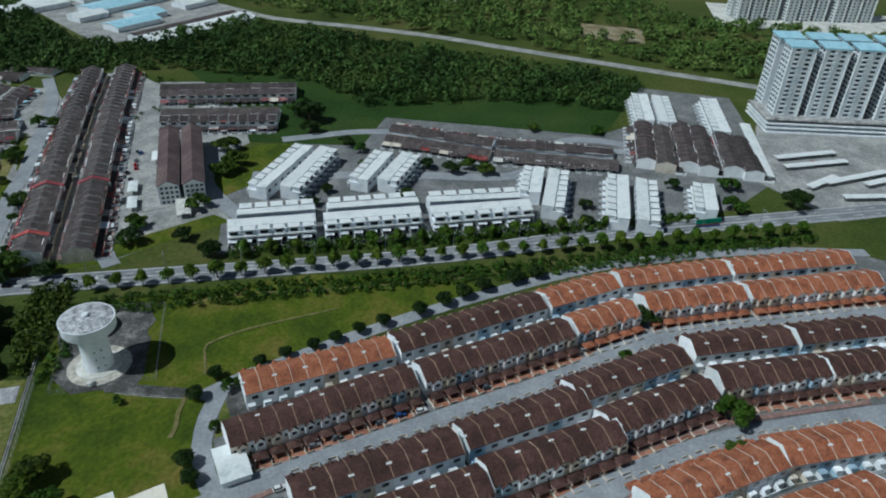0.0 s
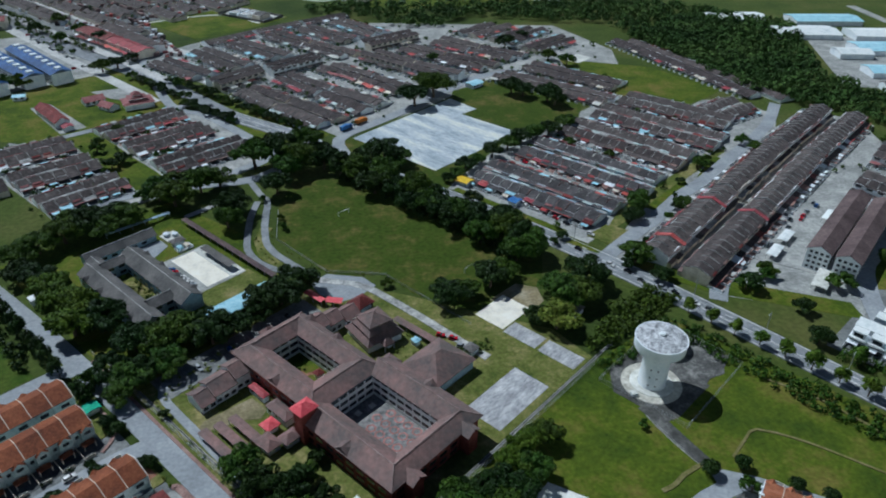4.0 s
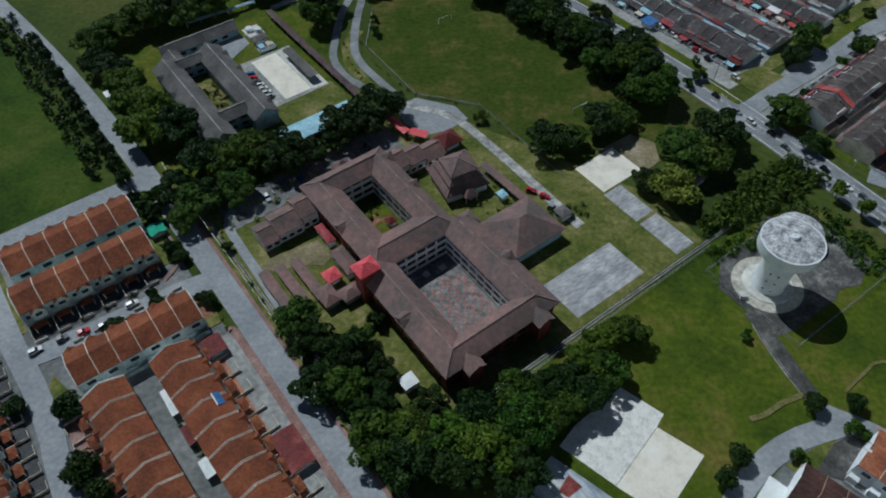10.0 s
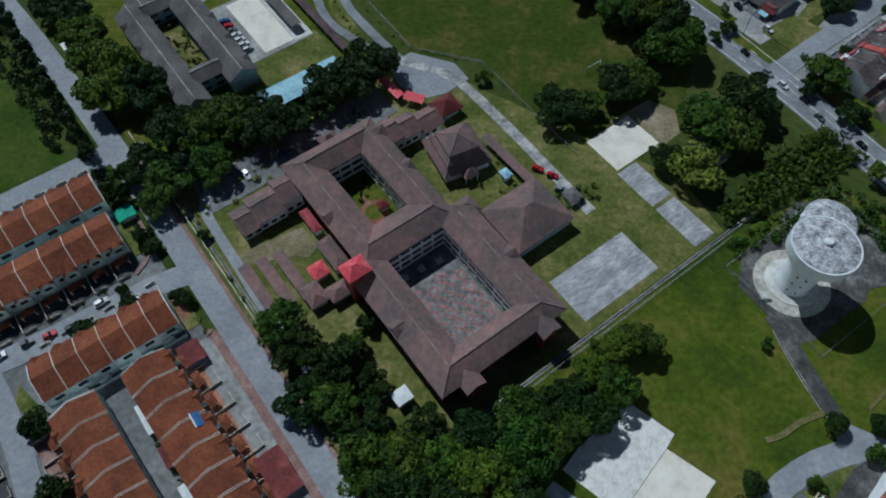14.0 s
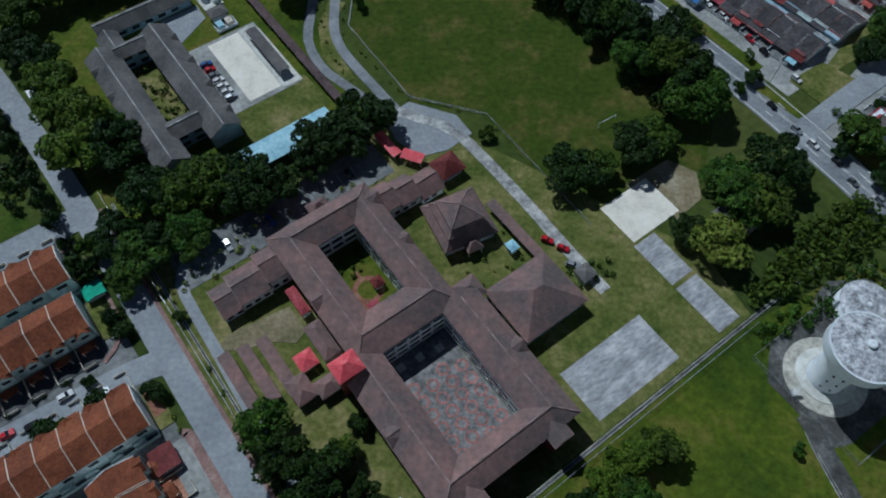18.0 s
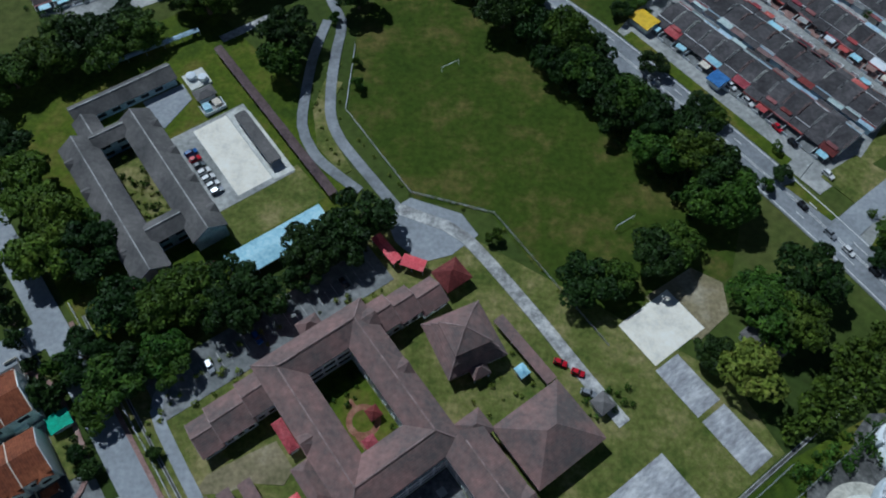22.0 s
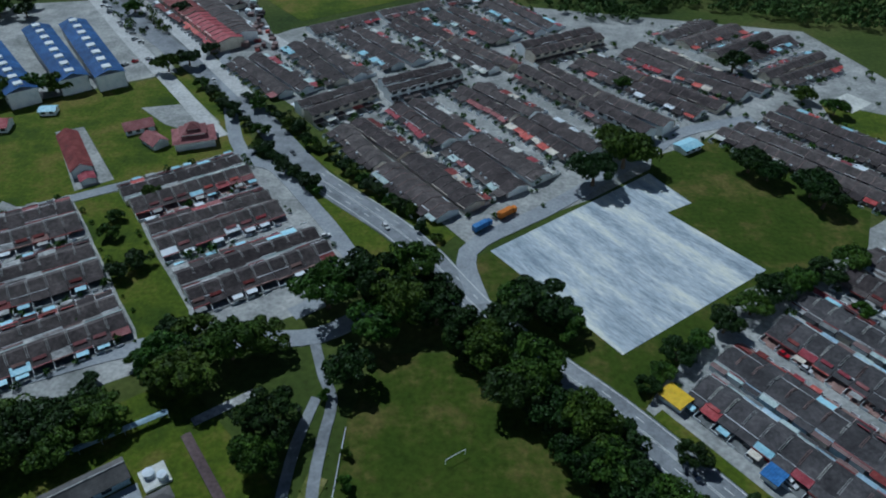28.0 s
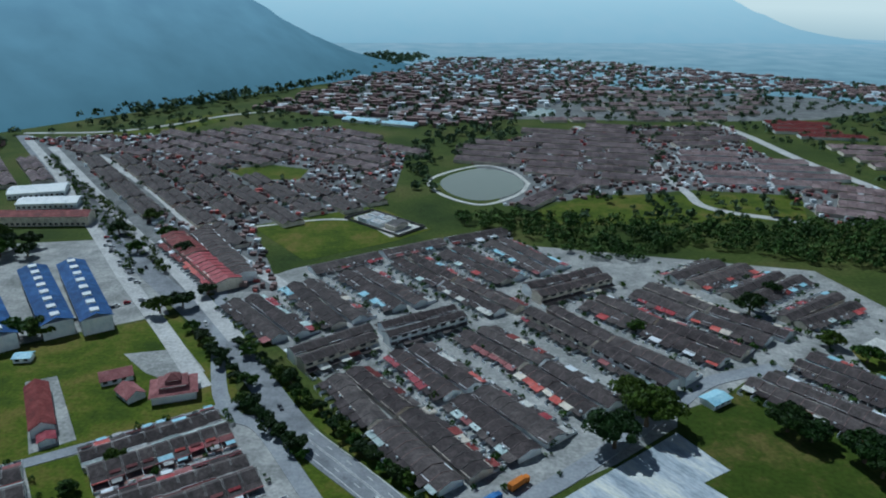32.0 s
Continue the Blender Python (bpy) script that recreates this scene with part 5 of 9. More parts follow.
shop_flats()


# ---- apartment towers ----
def tower_block(x, y, turn, label, storeys, wx, wy, m, pod=True, top=None):
    """A tower of six slender stacks about a core coloured dark for recess shade, with white fins and stacked balconies.
    """
    t = thing("apartment_tower", label, "building", "apartment towers", at=pose(x, y, 0, 0, 0, turn))
    h = storeys * 3.1
    a, c = wx / 7.4, wy / 5.4
    core, glass, slab, fin = Build(), Build(), Build(), Build()
    for i, cx in enumerate((-wx / 2 + a, 0, wx / 2 - a)):
        for j, cy in enumerate((-wy / 2 + c, wy / 2 - c)):
            f = -1 if j == 0 else 1
            body = Build()
            body.box(cx - a, cy - c, 0, cx + a, cy + c, h)
            part("tower_wing", body, m, t)
            roof = Build()
            e = 0.9
            roof.sheet((cx - a - e, cy - c - e, h + 1.0), (cx + a + e, cy - c - e, h + 1.0), (cx + a + e, cy + c + e, h + 2.0), (cx - a - e, cy + c + e, h + 2.0), 1.0)
            part("roof", roof, top or M_SKYBLUE, t)
            for q in (-0.97, 0.0, 0.97):
                fin.box(cx + q * a - 0.35, cy + f * c - 0.55, 0, cx + q * a + 0.35, cy + f * c + 0.55, h + 0.9)
            for s in range(storeys):
                z = s * 3.1 + 0.9
                for q in (-0.66, 0.28):
                    glass.box(cx + q * a, cy + f * c - 0.14, z, cx + (q + 0.38) * a, cy + f * c + 0.14, z + 1.5)
                for q in (-0.7, -0.1, 0.5):
                    for g in (-1, 1):
                        glass.box(cx + g * a - 0.14, cy + q * c, z, cx + g * a + 0.14, cy + (q + 0.36) * c, z + 1.5)
                slab.box(cx - 0.62 * a, cy + f * c - 0.9, z - 0.95, cx - 0.1 * a, cy + f * c + 0.9, z - 0.05)
                slab.box(cx - a - 0.9, cy - 0.35 * c, z - 0.95, cx + a + 0.9, cy + 0.2 * c, z - 0.05)
    # near-black core gives the shade of the recesses between the stacks
    core.box(-wx / 2 + a, -wy / 9, 0, wx / 2 - a, wy / 9, h + 0.5)
    part("stair_core", core, M_OLDASPHALT, t)
    for name, b, mm in (("window", glass, M_GLASS), ("balcony", slab, M_WHITEWALL), ("fin", fin, M_WHITE)):
        part(name, b, mm, t)["kind"] = "stuff"


tower_block(508, -152, -70, "tall pale apartment tower with light blue roofs", 18, 62, 34, M_WHITEWALL)
tower_block(532, -218, -70, "tall pale apartment tower with light blue roofs", 18, 62, 34, M_WHITEWALL)
for i in range(3):
    tower_block(810 + i * 22, -110 - i * 48, -60, "distant pale cream apartment block", 14, 46, 24, M_WHITE, top=M_WHITEWALL)


def podium():
    t = thing("car_park_podium", "low pale multi-storey car park podium", "building", at=pose(512, -185, 0, 0, 0, -70))
    for s in range(4):
        b = Build()
        b.box(-70, -21 + s * 1.2, s * 2.6, 70, 20, s * 2.6 + 0.9)
        part("deck", b, M_WHITEWALL if s < 3 else M_STAINED, t)
    # inner wall coloured near black, as the shade between the open decks
    b = Build()
    b.box(-68, -15.5, 0.5, 68, 19, 8.6)
    part("inner_wall", b, M_DARKSLAB, t)


podium()


def canopy(x0, y0, x1, y1, width, label="long white car park canopy on thin posts", m=None, z=2.8, name="car_park_canopy"):
    mm, length = row_frame(x0, y0, x1, y1)
    t = thing(name, label, "canopy", "canopies", at=mm)
    b = Build()
    h = width / 2
    b.sheet((0, -h, z), (length, -h, z), (length, 0, z + 0.35), (0, 0, z + 0.35), 0.12)
    b.sheet((0, 0, z + 0.35), (length, 0, z + 0.35), (length, h, z), (0, h, z), 0.12)
    part("roof", b, m or M_WHITE, t)
    n = max(2, int(length / 6))
    for i in range(n + 1):
        x = 0.15 + i * (length - 0.3) / n
        b = Build()
        b.box(x - 0.08, -h + 0.3, 0, x + 0.08, -h + 0.46, z - 0.05)
        b.box(x - 0.08, h - 0.46, 0, x + 0.08, h - 0.3, z - 0.05)
        part("post", b, M_STEEL, t)
    return t


for x0, y0, x1, y1 in [(421, -132, 448, -168), (409, -137, 436, -174), (385, -150, 408, -166), (396, -160, 430, -196), (404, -182, 436, -214), (380, -168, 402, -210), (420, -206, 470, -250)]:
    canopy(x0, y0, x1, y1, 5)
canopy(472, -112, 388, -128, 7, "long white covered walkway beside the estate")

# ---- the school with two courtyards, on the grid ----
def school():
    t = thing("school_building", "three-storey brick school with mauve-brown tiled roofs round two courtyards", "school", at=GRID.copy())
    eave, ridge = 9.3, 12.6
    W = 3.2   # storey
    for box in ((-144.6, 46.3, -111, 55.4), (-144.6, 69.6, -99, 78), (-144.6, 55.4, -136, 69.6), (-109, 46.3, -98.6, 78), (-98.6, 42, -56, 52), (-98.6, 73.5, -56, 83.5), (-64, 52, -56, 73.5)):
        body = Build()
        body.box(box[0], box[1], 0, box[2], box[3], eave)
        part("wall", body, M_BRICK, t, "red-brown brick walls")
    # white corridor parapets round the courtyards
    for u0, v0, u1, v1 in ((-135.4, 56.2, -109.7, 68.8), (-96.8, 52.8, -64.6, 72.7)):
        for s in range(3):
            for a in ((u0 - 0.6, v0 - 0.6, u1 + 0.6, v0), (u0 - 0.6, v1, u1 + 0.6, v1 + 0.6), (u0 - 0.6, v0, u0, v1), (u1, v0, u1 + 0.6, v1)):
                b = Build()
                b.box(a[0], a[1], s * W - 0.1, a[2], a[3], s * W + 1.4)
                part("corridor_parapet", b, M_WHITE, t, "white corridor parapet")
        for s in range(3):
            for a in ((u0 - 0.5, v0 - 0.5, u1 + 0.5, v0 - 0.1), (u0 - 0.5, v1 + 0.1, u1 + 0.5, v1 + 0.5), (u0 - 0.5, v0, u0 - 0.1, v1), (u1 + 0.1, v0, u1 + 0.5, v1)):
                b = Build()
                b.box(a[0], a[1], s * W + 1.4, a[2], a[3], s * W + 2.7)
                part("corridor_opening", b, M_GLASS, t)
        n_u, n_v = round((u1 - u0) / 4), round((v1 - v0) / 4)   # white corridor columns
        spots = [(u0 + (u1 - u0) * k / n_u, w) for k in range(n_u + 1) for w in (v0 - 0.3, v1 + 0.3)] + [(w, v0 + (v1 - v0) * k / n_v) for k in range(1, n_v) for w in (u0 - 0.3, u1 + 0.3)]
        for x, y in spots:
            b = Build()
            b.box(x - 0.22, y - 0.36, 0, x + 0.22, y + 0.36, eave - 0.3)
            part("corridor_column", b, M_WHITE, t)
    # outer windows
    for u in range(-142, -58, 5):
        for s in range(3):
            for v, f in ((46.3 if u < -99 else 42.0, -1), (78.0 if u < -99 else 83.5, 1)):
                b = Build()
                b.box(u, v - 0.1, s * W + 1.1, u + 3.4, v + 0.1, s * W + 2.5)
                part("window", b, M_GLASS, t)
    for v in range(44, 82, 5):
        for s in range(3):
            b = Build()
            b.box(-56.1, v, s * W + 1.1, -55.9, v + 3.4, s * W + 2.5)
            part("window", b, M_GLASS, t)

    def slope(a, b_, c, d, name="roof"):
        b = Build()
        b.sheet(a, b_, c, d, 0.25)
        part(name, b, M_TILE_SCHOOL, t)

    E, R = eave - 0.1, ridge
    # ring one: outer, ridge and inner rectangles
    O = (-145.7, 45.2, -97.4, 79.0)
    K = (-140.2, 50.6, -103.5, 73.8)
    I = (-135.0, 56.4, -110.0, 68.6)

    def corners(q, z):
        return [(q[0], q[1], z), (q[2], q[1], z), (q[2], q[3], z), (q[0], q[3], z)]

    o, k, i = corners(O, E), corners(K, R), corners(I, E)
    for a in range(4):
        b = (a + 1) % 4
        slope(o[a], o[b], k[b], k[a])
        slope(k[a], k[b], i[b], i[a])
    # ring two: three wings
    O2, K2, I2 = (-98.0, 40.8, -54.8, 84.7), (-100.0, 47.0, -60.0, 78.4), (-97.4, 53.0, -64.6, 72.5)
    o, k, i = corners(O2, E), corners(K2, R), corners(I2, E)
    for a in (0, 1, 2):
        b = (a + 1) % 4
        slope(o[a], o[b], k[b], k[a])
        slope(k[a], k[b], i[b], i[a])
    # ridge tiles
    for a in ((K[0] - 0.2, K[1], K[2], K[1] + 0.01), (K[0], K[3], K[2], K[3]), (K[0], K[1], K[0], K[3]), (K[2], K[1], K[2], K[3]), (-97, K2[1], K2[2], K2[1]), (-97, K2[3], K2[2], K2[3]), (K2[2], K2[1], K2[2], K2[3])):
        b = Build()
        b.box(min(a[0], a[2]) - 0.18, min(a[1], a[3]) - 0.18, ridge - 0.15, max(a[0], a[2]) + 0.18, max(a[1], a[3]) + 0.18, ridge + 0.14)
        part("ridge_cap", b, M_RIDGE, t, "pale weathered ridge cap")
    # small cross gables on the long slopes
    for u, v, f in ((-120, 46, -1), (-78, 41.6, -1), (-122, 78.2, 1), (-78, 83.9, 1), (-139, 79, 1)):
        b = Build()
        y0, y1, z = v - f * 0.6 + f * 1.2, v - f * 4.6, eave + 2.4
        q = [(u, y0, z), (u - 3.2, y0, eave - 0.2), (u - 3.2, y1, eave + 1.2), (u, y1, z)]
        r = [(u + 3.2, y0, eave - 0.2), (u, y0, z), (u, y1, z), (u + 3.2, y1, eave + 1.2)]
        if f > 0:
            q, r = q[::-1], r[::-1]
        b.sheet(*q, 0.2)
        b.sheet(*r, 0.2)
        part("cross_gable", b, M_TILE_SCHOOL, t)

    def hip(u0, v0, u1, v1, e, h, m, name, over=0.0):
        b = Build()
        c = [(u0, v0, e), (u1, v0, e), (u1, v1, e), (u0, v1, e)]
        du, dv = u1 - u0, v1 - v0
        s = min(du, dv) / 2
        p, q = ((u0 + s, (v0 + v1) / 2, h), (u1 - s, (v0 + v1) / 2, h)) if du > dv else (((u0 + u1) / 2, v0 + s, h), ((u0 + u1) / 2, v1 - s, h))
        if du > dv:
            fs = [(c[0], c[1], q, p), (c[1], c[2], q), (c[2], c[3], p, q), (c[3], c[0], p)]
        else:
            fs = [(c[0], c[1], p), (c[1], c[2], q, p), (c[2], c[3], q), (c[3], c[0], p, q)]
        for f in fs:
            b.face(*f)
        b.face(*[(x, y, z - 0.3) for x, y, z in c[::-1]])
        for x, y in zip(c, c[1:] + c[:1]):
            b.face(x, (x[0], x[1], e - 0.3), (y[0], y[1], e - 0.3), y)
        return b

    def house(name, label, u0, v0, u1, v1, e, h, roof, wall=None, inset=0.8, cat="building"):
        g = thing(name, label, cat, at=GRID.copy())
        b = Build()
        b.box(u0 + inset, v0 + inset, 0, u1 - inset, v1 - inset, e - 0.25)
        part("wall", b, wall or M_WHITEWALL, g)
        part("roof", hip(u0, v0, u1, v1, e, h, roof, "roof"), roof, g)
        for k in range(int((u1 - u0) / 4)):
            for v, in ((v0 + inset,), (v1 - inset,)):
                b = Build()
                b.box(u0 + inset + 0.8 + k * 4, v - 0.08, 1.0, u0 + inset + 2.6 + k * 4, v + 0.08, min(2.4, e - 0.6))
                part("window", b, M_GLASS, g)
        return g

    house("school_hall", "broad hall under a mauve-brown pyramid roof", -97.3, 87, -78, 109.3, 4.8, 10.2, M_TILE_SCHOOL, M_BLUEWALL)
    # tiered prayer pavilion
    g = thing("prayer_pavilion", "pavilion with a three-tiered mauve-brown pyramid roof", "building", at=pose(4.4, 154.5, 0, 0, 0, 26))
    b = Build()
    b.box(-7.9, -7.9, 0, 7.9, 7.9, 3.8)
    part("wall", b, M_WHITEWALL, g)
    for z, r0, r1, h0, h1 in ((0, 8.9, 6.2, 3.9, 6.2), (1, 7.0, 4.6, 7.0, 8.8), (2, 5.5, 0.0, 9.6, 12.6)):
        if r1:
            c = [(-r0, -r0), (r0, -r0), (r0, r0), (-r0, r0)]
            k = [(x / r0 * r1, y / r0 * r1) for x, y in c]
            for i in range(4):
                j = (i + 1) % 4
                b = Build()
                b.sheet((*c[i], h0), (*c[j], h0), (*k[j], h1), (*k[i], h1), 0.22)
                part("roof_tier", b, M_TILE_SCHOOL, g)
            b = Build()
            b.box(-r1 - 0.1, -r1 - 0.1, h1 - 0.3, r1 + 0.1, r1 + 0.1, h1 + 1.0)
            part("clerestory", b, M_BRICK, g)
        else:
            part("roof_top", hip(-r0, -r0, r0, r0, h0, h1, M_TILE_SCHOOL, "tier"), M_TILE_SCHOOL, g)
        for i in range(4):
            a_ = radians(45 + 90 * i)
            ca, sa = math.cos(a_), math.sin(a_)
            p, q, n = 1.414 * r0, 1.414 * r1 + 0.01, 0.16
            b = Build()
            b.sheet((p * ca + n * sa, p * sa - n * ca, h0 + 0.14), (p * ca - n * sa, p * sa + n * ca, h0 + 0.14), (q * ca - n * sa, q * sa + n * ca, h1 + 0.14), (q * ca + n * sa, q * sa - n * ca, h1 + 0.14), 0.18)
            part("hip_cap", b, M_RIDGE, g)
    porch = hip(-2.6, -11.6, 2.6, -7.4, 3.3, 5.4, M_TILE_SCHOOL, "tier")
    part("porch_roof", porch, M_TILE_SCHOOL, g)
    for x in (-2.2, 2.0):
        b = Build()
        b.box(x, -11.2, 0, x + 0.25, -10.95, 3.1)
        part("porch_post", b, M_WHITEWALL, g)
    house("gate_pavilion", "small open pavilion with a red pyramid roof", -143.3, 101, -135, 110, 3.4, 6.2, M_MAROON, M_BLUEWALL, 1.2)
    canopy(*uv(-121, 108.2), *uv(-98, 108.6), 3.4, "brown tiled covered walkway", M_TILE_SCHOOL, name="covered_walkway")
    # stepped wings west and east of the first courtyard
    for u0, v0, u1, v1, e, low in ((-143.8, 24, -133.1, 30.4, 3.6, -1), (-144.6, 29.8, -133.4, 39.8, 4.9, -1), (-145, 39.2, -134.2, 46.2, 6.4, -1), (-144.4, 78.4, -134.2, 85, 6.2, 1), (-143.8, 84.4, -134, 92, 4.9, 1), (-142.4, 91.4, -132.8, 100, 3.7, 1)):
        g = thing("school_wing", "low stepped wing with a mauve-brown gabled roof", "building", at=GRID.copy())
        b, mu, h = Build(), (u0 + u1) / 2, e + 2.7
        b.box(u0 + 0.7, v0 + 0.4, 0, u1 - 0.7, v1 - 0.4, e)
        for v in (v0 + 0.4, v1 - 0.4):
            b.face((u0 + 0.7, v, e), (u1 - 0.7, v, e), (mu, v, h - 0.3))
        part("wall", b, M_WHITEWALL, g)
        for q in (((u0, v0, e - 0.1), (mu, v0, h), (mu, v1, h), (u0, v1, e - 0.1)), ((mu, v0, h), (u1, v0, e - 0.1), (u1, v1, e - 0.1), (mu, v1, h))):
            b = Build()
            b.sheet(*q, 0.2)
            part("roof_slope", b, M_TILE_SCHOOL, g)
        b = Build()
        b.box(mu - 0.16, v0, h - 0.1, mu + 0.16, v1, h + 0.12)
        part("ridge_cap", b, M_RIDGE, g)
        b = Build()
        end = v0 if low < 0 else v1 - 0.22
        for p, q in (((u0, e), (mu, h)), ((mu, h), (u1, e))):
            b.sheet((p[0], end, p[1] + 0.16), (q[0], end, q[1] + 0.26), (q[0], end + 0.22, q[1] + 0.26), (p[0], end + 0.22, p[1] + 0.16), 0.3)
        part("verge", b, M_RIDGE, g)
        for k in range(int((v1 - v0) / 3)):
            for u in (u0 + 0.7, u1 - 0.7):
                b = Build()
                b.box(u - 0.08, v0 + 1 + k * 3, 1.0, u + 0.08, v0 + 2.8 + k * 3, min(2.4, e - 0.6))
                part("window", b, M_GLASS, g)
    for v in (50, 76.4):   # gabled bays on the far end of the second courtyard
        b = Build()
        b.box(-55.9, v - 2.4, 0, -52.2, v + 2.4, eave - 0.6)
        part("bay", b, M_BRICK, t)
        for q in (((-58.6, v, eave + 1.7), (-58.6, v - 3.2, eave - 0.4), (-51.6, v - 3.2, eave - 0.5), (-51.6, v, eave + 1.7)), ((-58.6, v + 3.2, eave - 0.4), (-58.6, v, eave + 1.7), (-51.6, v, eave + 1.7), (-51.6, v + 3.2, eave - 0.5))):
            b = Build()
            b.sheet(*q, 0.2)
            part("bay_roof", b, M_TILE_SCHOOL, t)
    # hip caps of both rings
    for p, q in (((O[0], O[1]), (K[0], K[1])), ((O[0], O[3]), (K[0], K[3])), ((O[2], O[1]), (K[2], K[1])), ((O[2], O[3]), (K[2], K[3])), ((O2[2], O2[1]), (K2[2], K2[1])), ((O2[2], O2[3]), (K2[2], K2[3]))):
        b = Build()
        d = Vector((q[0] - p[0], q[1] - p[1])).normalized()
        n = Vector((-d.y, d.x)) * 0.17
        b.sheet((p[0] - n.x, p[1] - n.y, E + 0.16), (q[0] - n.x, q[1] - n.y, R + 0.16), (q[0] + n.x, q[1] + n.y, R + 0.16), (p[0] + n.x, p[1] + n.y, E + 0.16), 0.2)
        part("hip_cap", b, M_RIDGE, t, "pale weathered hip cap")
    house("stair_lobby", "link block with a small hipped roof", -103, 79, -96, 87, 7.4, 9.8, M_TILE_SCHOOL, M_BRICK, 0.6)
    house("entrance_bay", "projecting bay with a hipped roof", -150, 60.5, -144.6, 67, 7.2, 9.6, M_TILE_SCHOOL, M_BRICK, 0.4)
    house("red_stair_tower", "stair tower with a bright rose-red hipped roof", -101.4, 38.9, -95.0, 46.6, 14.4, 16.6, M_PINKRED, M_BRICK, 0.9)
    house("canteen_shed", "small shed with a maroon roof", -118.5, 40.2, -106.6, 45.4, 3.4, 4.8, M_TILE_SCHOOL, None, 0.4)
    house("red_shelter", "small shelter with a bright red roof", -113, 33.5, -107.5, 39, 2.9, 4.2, M_PINKRED, None, 0.9)
    house("red_lean_to", "narrow lean-to with a red metal roof", -131.5, 42, -122, 45.1, 3.0, 3.7, M_RED, None, 0.4)
    for k, v in enumerate((18.9, 24.2, 29.5)):
        canopy(*uv(-125 + k, v), *uv(-107 + 1.5 * k, v), 3.6, "long brown-roofed bicycle shed on posts", M_TILE_SCHOOL, name="bicycle_shed")
    house("guard_house", "small hut with cross-shaped brown roof", -108, 28, -100, 34, 3.0, 4.8, M_TILE_SCHOOL)
    house("toilet_hut", "small hut with a brown roof", -103.5, 34, -98, 41, 3.0, 4.6, M_TILE_SCHOOL)
    house("white_hut", "small hut with a flat white roof among trees", -66, 31.5, -61.5, 36.5, 3.0, 3.3, M_WHITE, None, 0.3)
    for u, v in ((-112.5, 95.5), (-105, 104)):
        house("blue_kiosk", "tiny kiosk with a light blue roof", u - 1.8, v - 1.6, u + 1.8, v + 1.6, 2.5, 3.1, M_SKYBLUE, None, 0.4, "kiosk")
    house("store_hut", "small dark-roofed store by the drive", -88, 113, -83, 118, 2.6, 3.8, M_TILE_WEST, None, 0.4)
    house("old_store", "old grey-roofed store under the trees", -78, 160, -66, 169, 3.2, 4.8, M_TILE_WEST, None, 0.6)
    # courtyard floors
    patch("courtyard_garden", uvbox(-135, 56.4, -110, 68.6), M_LAWN, 0.09, "shady planted courtyard lawn")
    patch("courtyard_paved", uvbox(-96.5, 53, -64.6, 72.5), M_COURTYARD, 0.09, "grey paved courtyard")
    # red hexagon pattern in the paving: slabs standing a little proud
    for a in range(6):
        for c in range(4):
            u, v = -87 + a * 4.3 + (c % 2) * 2.1, 55.4 + c * 4.85
            b = Build()
            ring = [(u + 2.05 * math.cos(q * math.pi / 3), v + 2.05 * math.sin(q * math.pi / 3)) for q in range(6)]
            inn = [(u + 1.3 * math.cos(q * math.pi / 3), v + 1.3 * math.sin(q * math.pi / 3)) for q in range(6)]
            for q in range(6):
                r = (q + 1) % 6
                b.face((*ring[q], 0.3), (*ring[r], 0.3), (*inn[r], 0.3), (*inn[q], 0.3))
            s = tagged(part("courtyard_paving_ring", b, M_RINGRED), "faded red hexagonal paving ring", "paving", "courtyard paving", "structure")
            s.matrix_world = GRID
    b = Build()
    for q in range(24):
        a, c = q * math.pi / 12, (q + 1) * math.pi / 12
        b.face(*[(-119 + r * math.cos(x), 62 + r * math.sin(x), 0.31) for r, x in ((3.0, a), (4.6, a), (4.6, c), (3.0, c))])
    b.box(-119, 58, 0.1, -112, 59.2, 0.305)
    b.box(-126, 61.5, 0.1, -122, 62.7, 0.305)
    s = tagged(part("garden_path", b, M_TERRA), "round terracotta garden path", "path", kind="structure")
    s.matrix_world = GRID
    house("garden_gazebo", "small gazebo with a maroon roof in the courtyard", -120.5, 63.4, -117, 66.9, 2.4, 3.8, M_MAROON, None, 0.5, "gazebo")
    house("garden_pergola", "small pergola with a pink roof", -114.5, 58.5, -111.5, 62, 2.4, 3.0, M_RED, None, 0.5, "pergola")
    for u, v in ((-94, 56), (-93.5, 62), (-92.5, 68)):
        b = Build()
        b.box(u - 1.1, v - 1.1, 0.05, u + 1.1, v + 1.1, 0.5)
        s = tagged(part("planter", b, M_CONCRETE), "square pale concrete planter", "planter", "courtyard planters")
        s.matrix_world = GRID

    # ---- the older block west of the drive ----
    g = thing("old_school_block", "two-storey school block with charcoal tiled roofs round a garden", "school", at=GRID.copy())
    for u0, v0, u1, v1, nm in ((-243, 31.5, -187, 41.2, "a"), (-243, 50.6, -190, 60.4, "b"), (-261, 40, -253.6, 74, "c"), (-253.4, 38.8, -243.2, 45.4, "f"), (-243.5, 41, -237.5, 51, "d"), (-203, 41, -196, 51, "e")):
        b = Build()
        eaves = 3.7 if nm in "cf" else 6.4
        b.box(u0, v0, 0, u1, v1, eaves)
        along = (u1 - u0) > (v1 - v0)
        if along and nm in "ab":
            for u in (u0 + 0.02, u1 - 0.02):
                b.face((u, v0, 6.4), (u, v1, 6.4), (u, (v0 + v1) / 2, 9.4))
        part("wall", b, M_BLUEWALL, g, "pale blue painted wall")
        r = Build()
        low = eaves - 0.3
        top = low + 0.61 * (min(u1 - u0, v1 - v0) / 2 + 0.65)
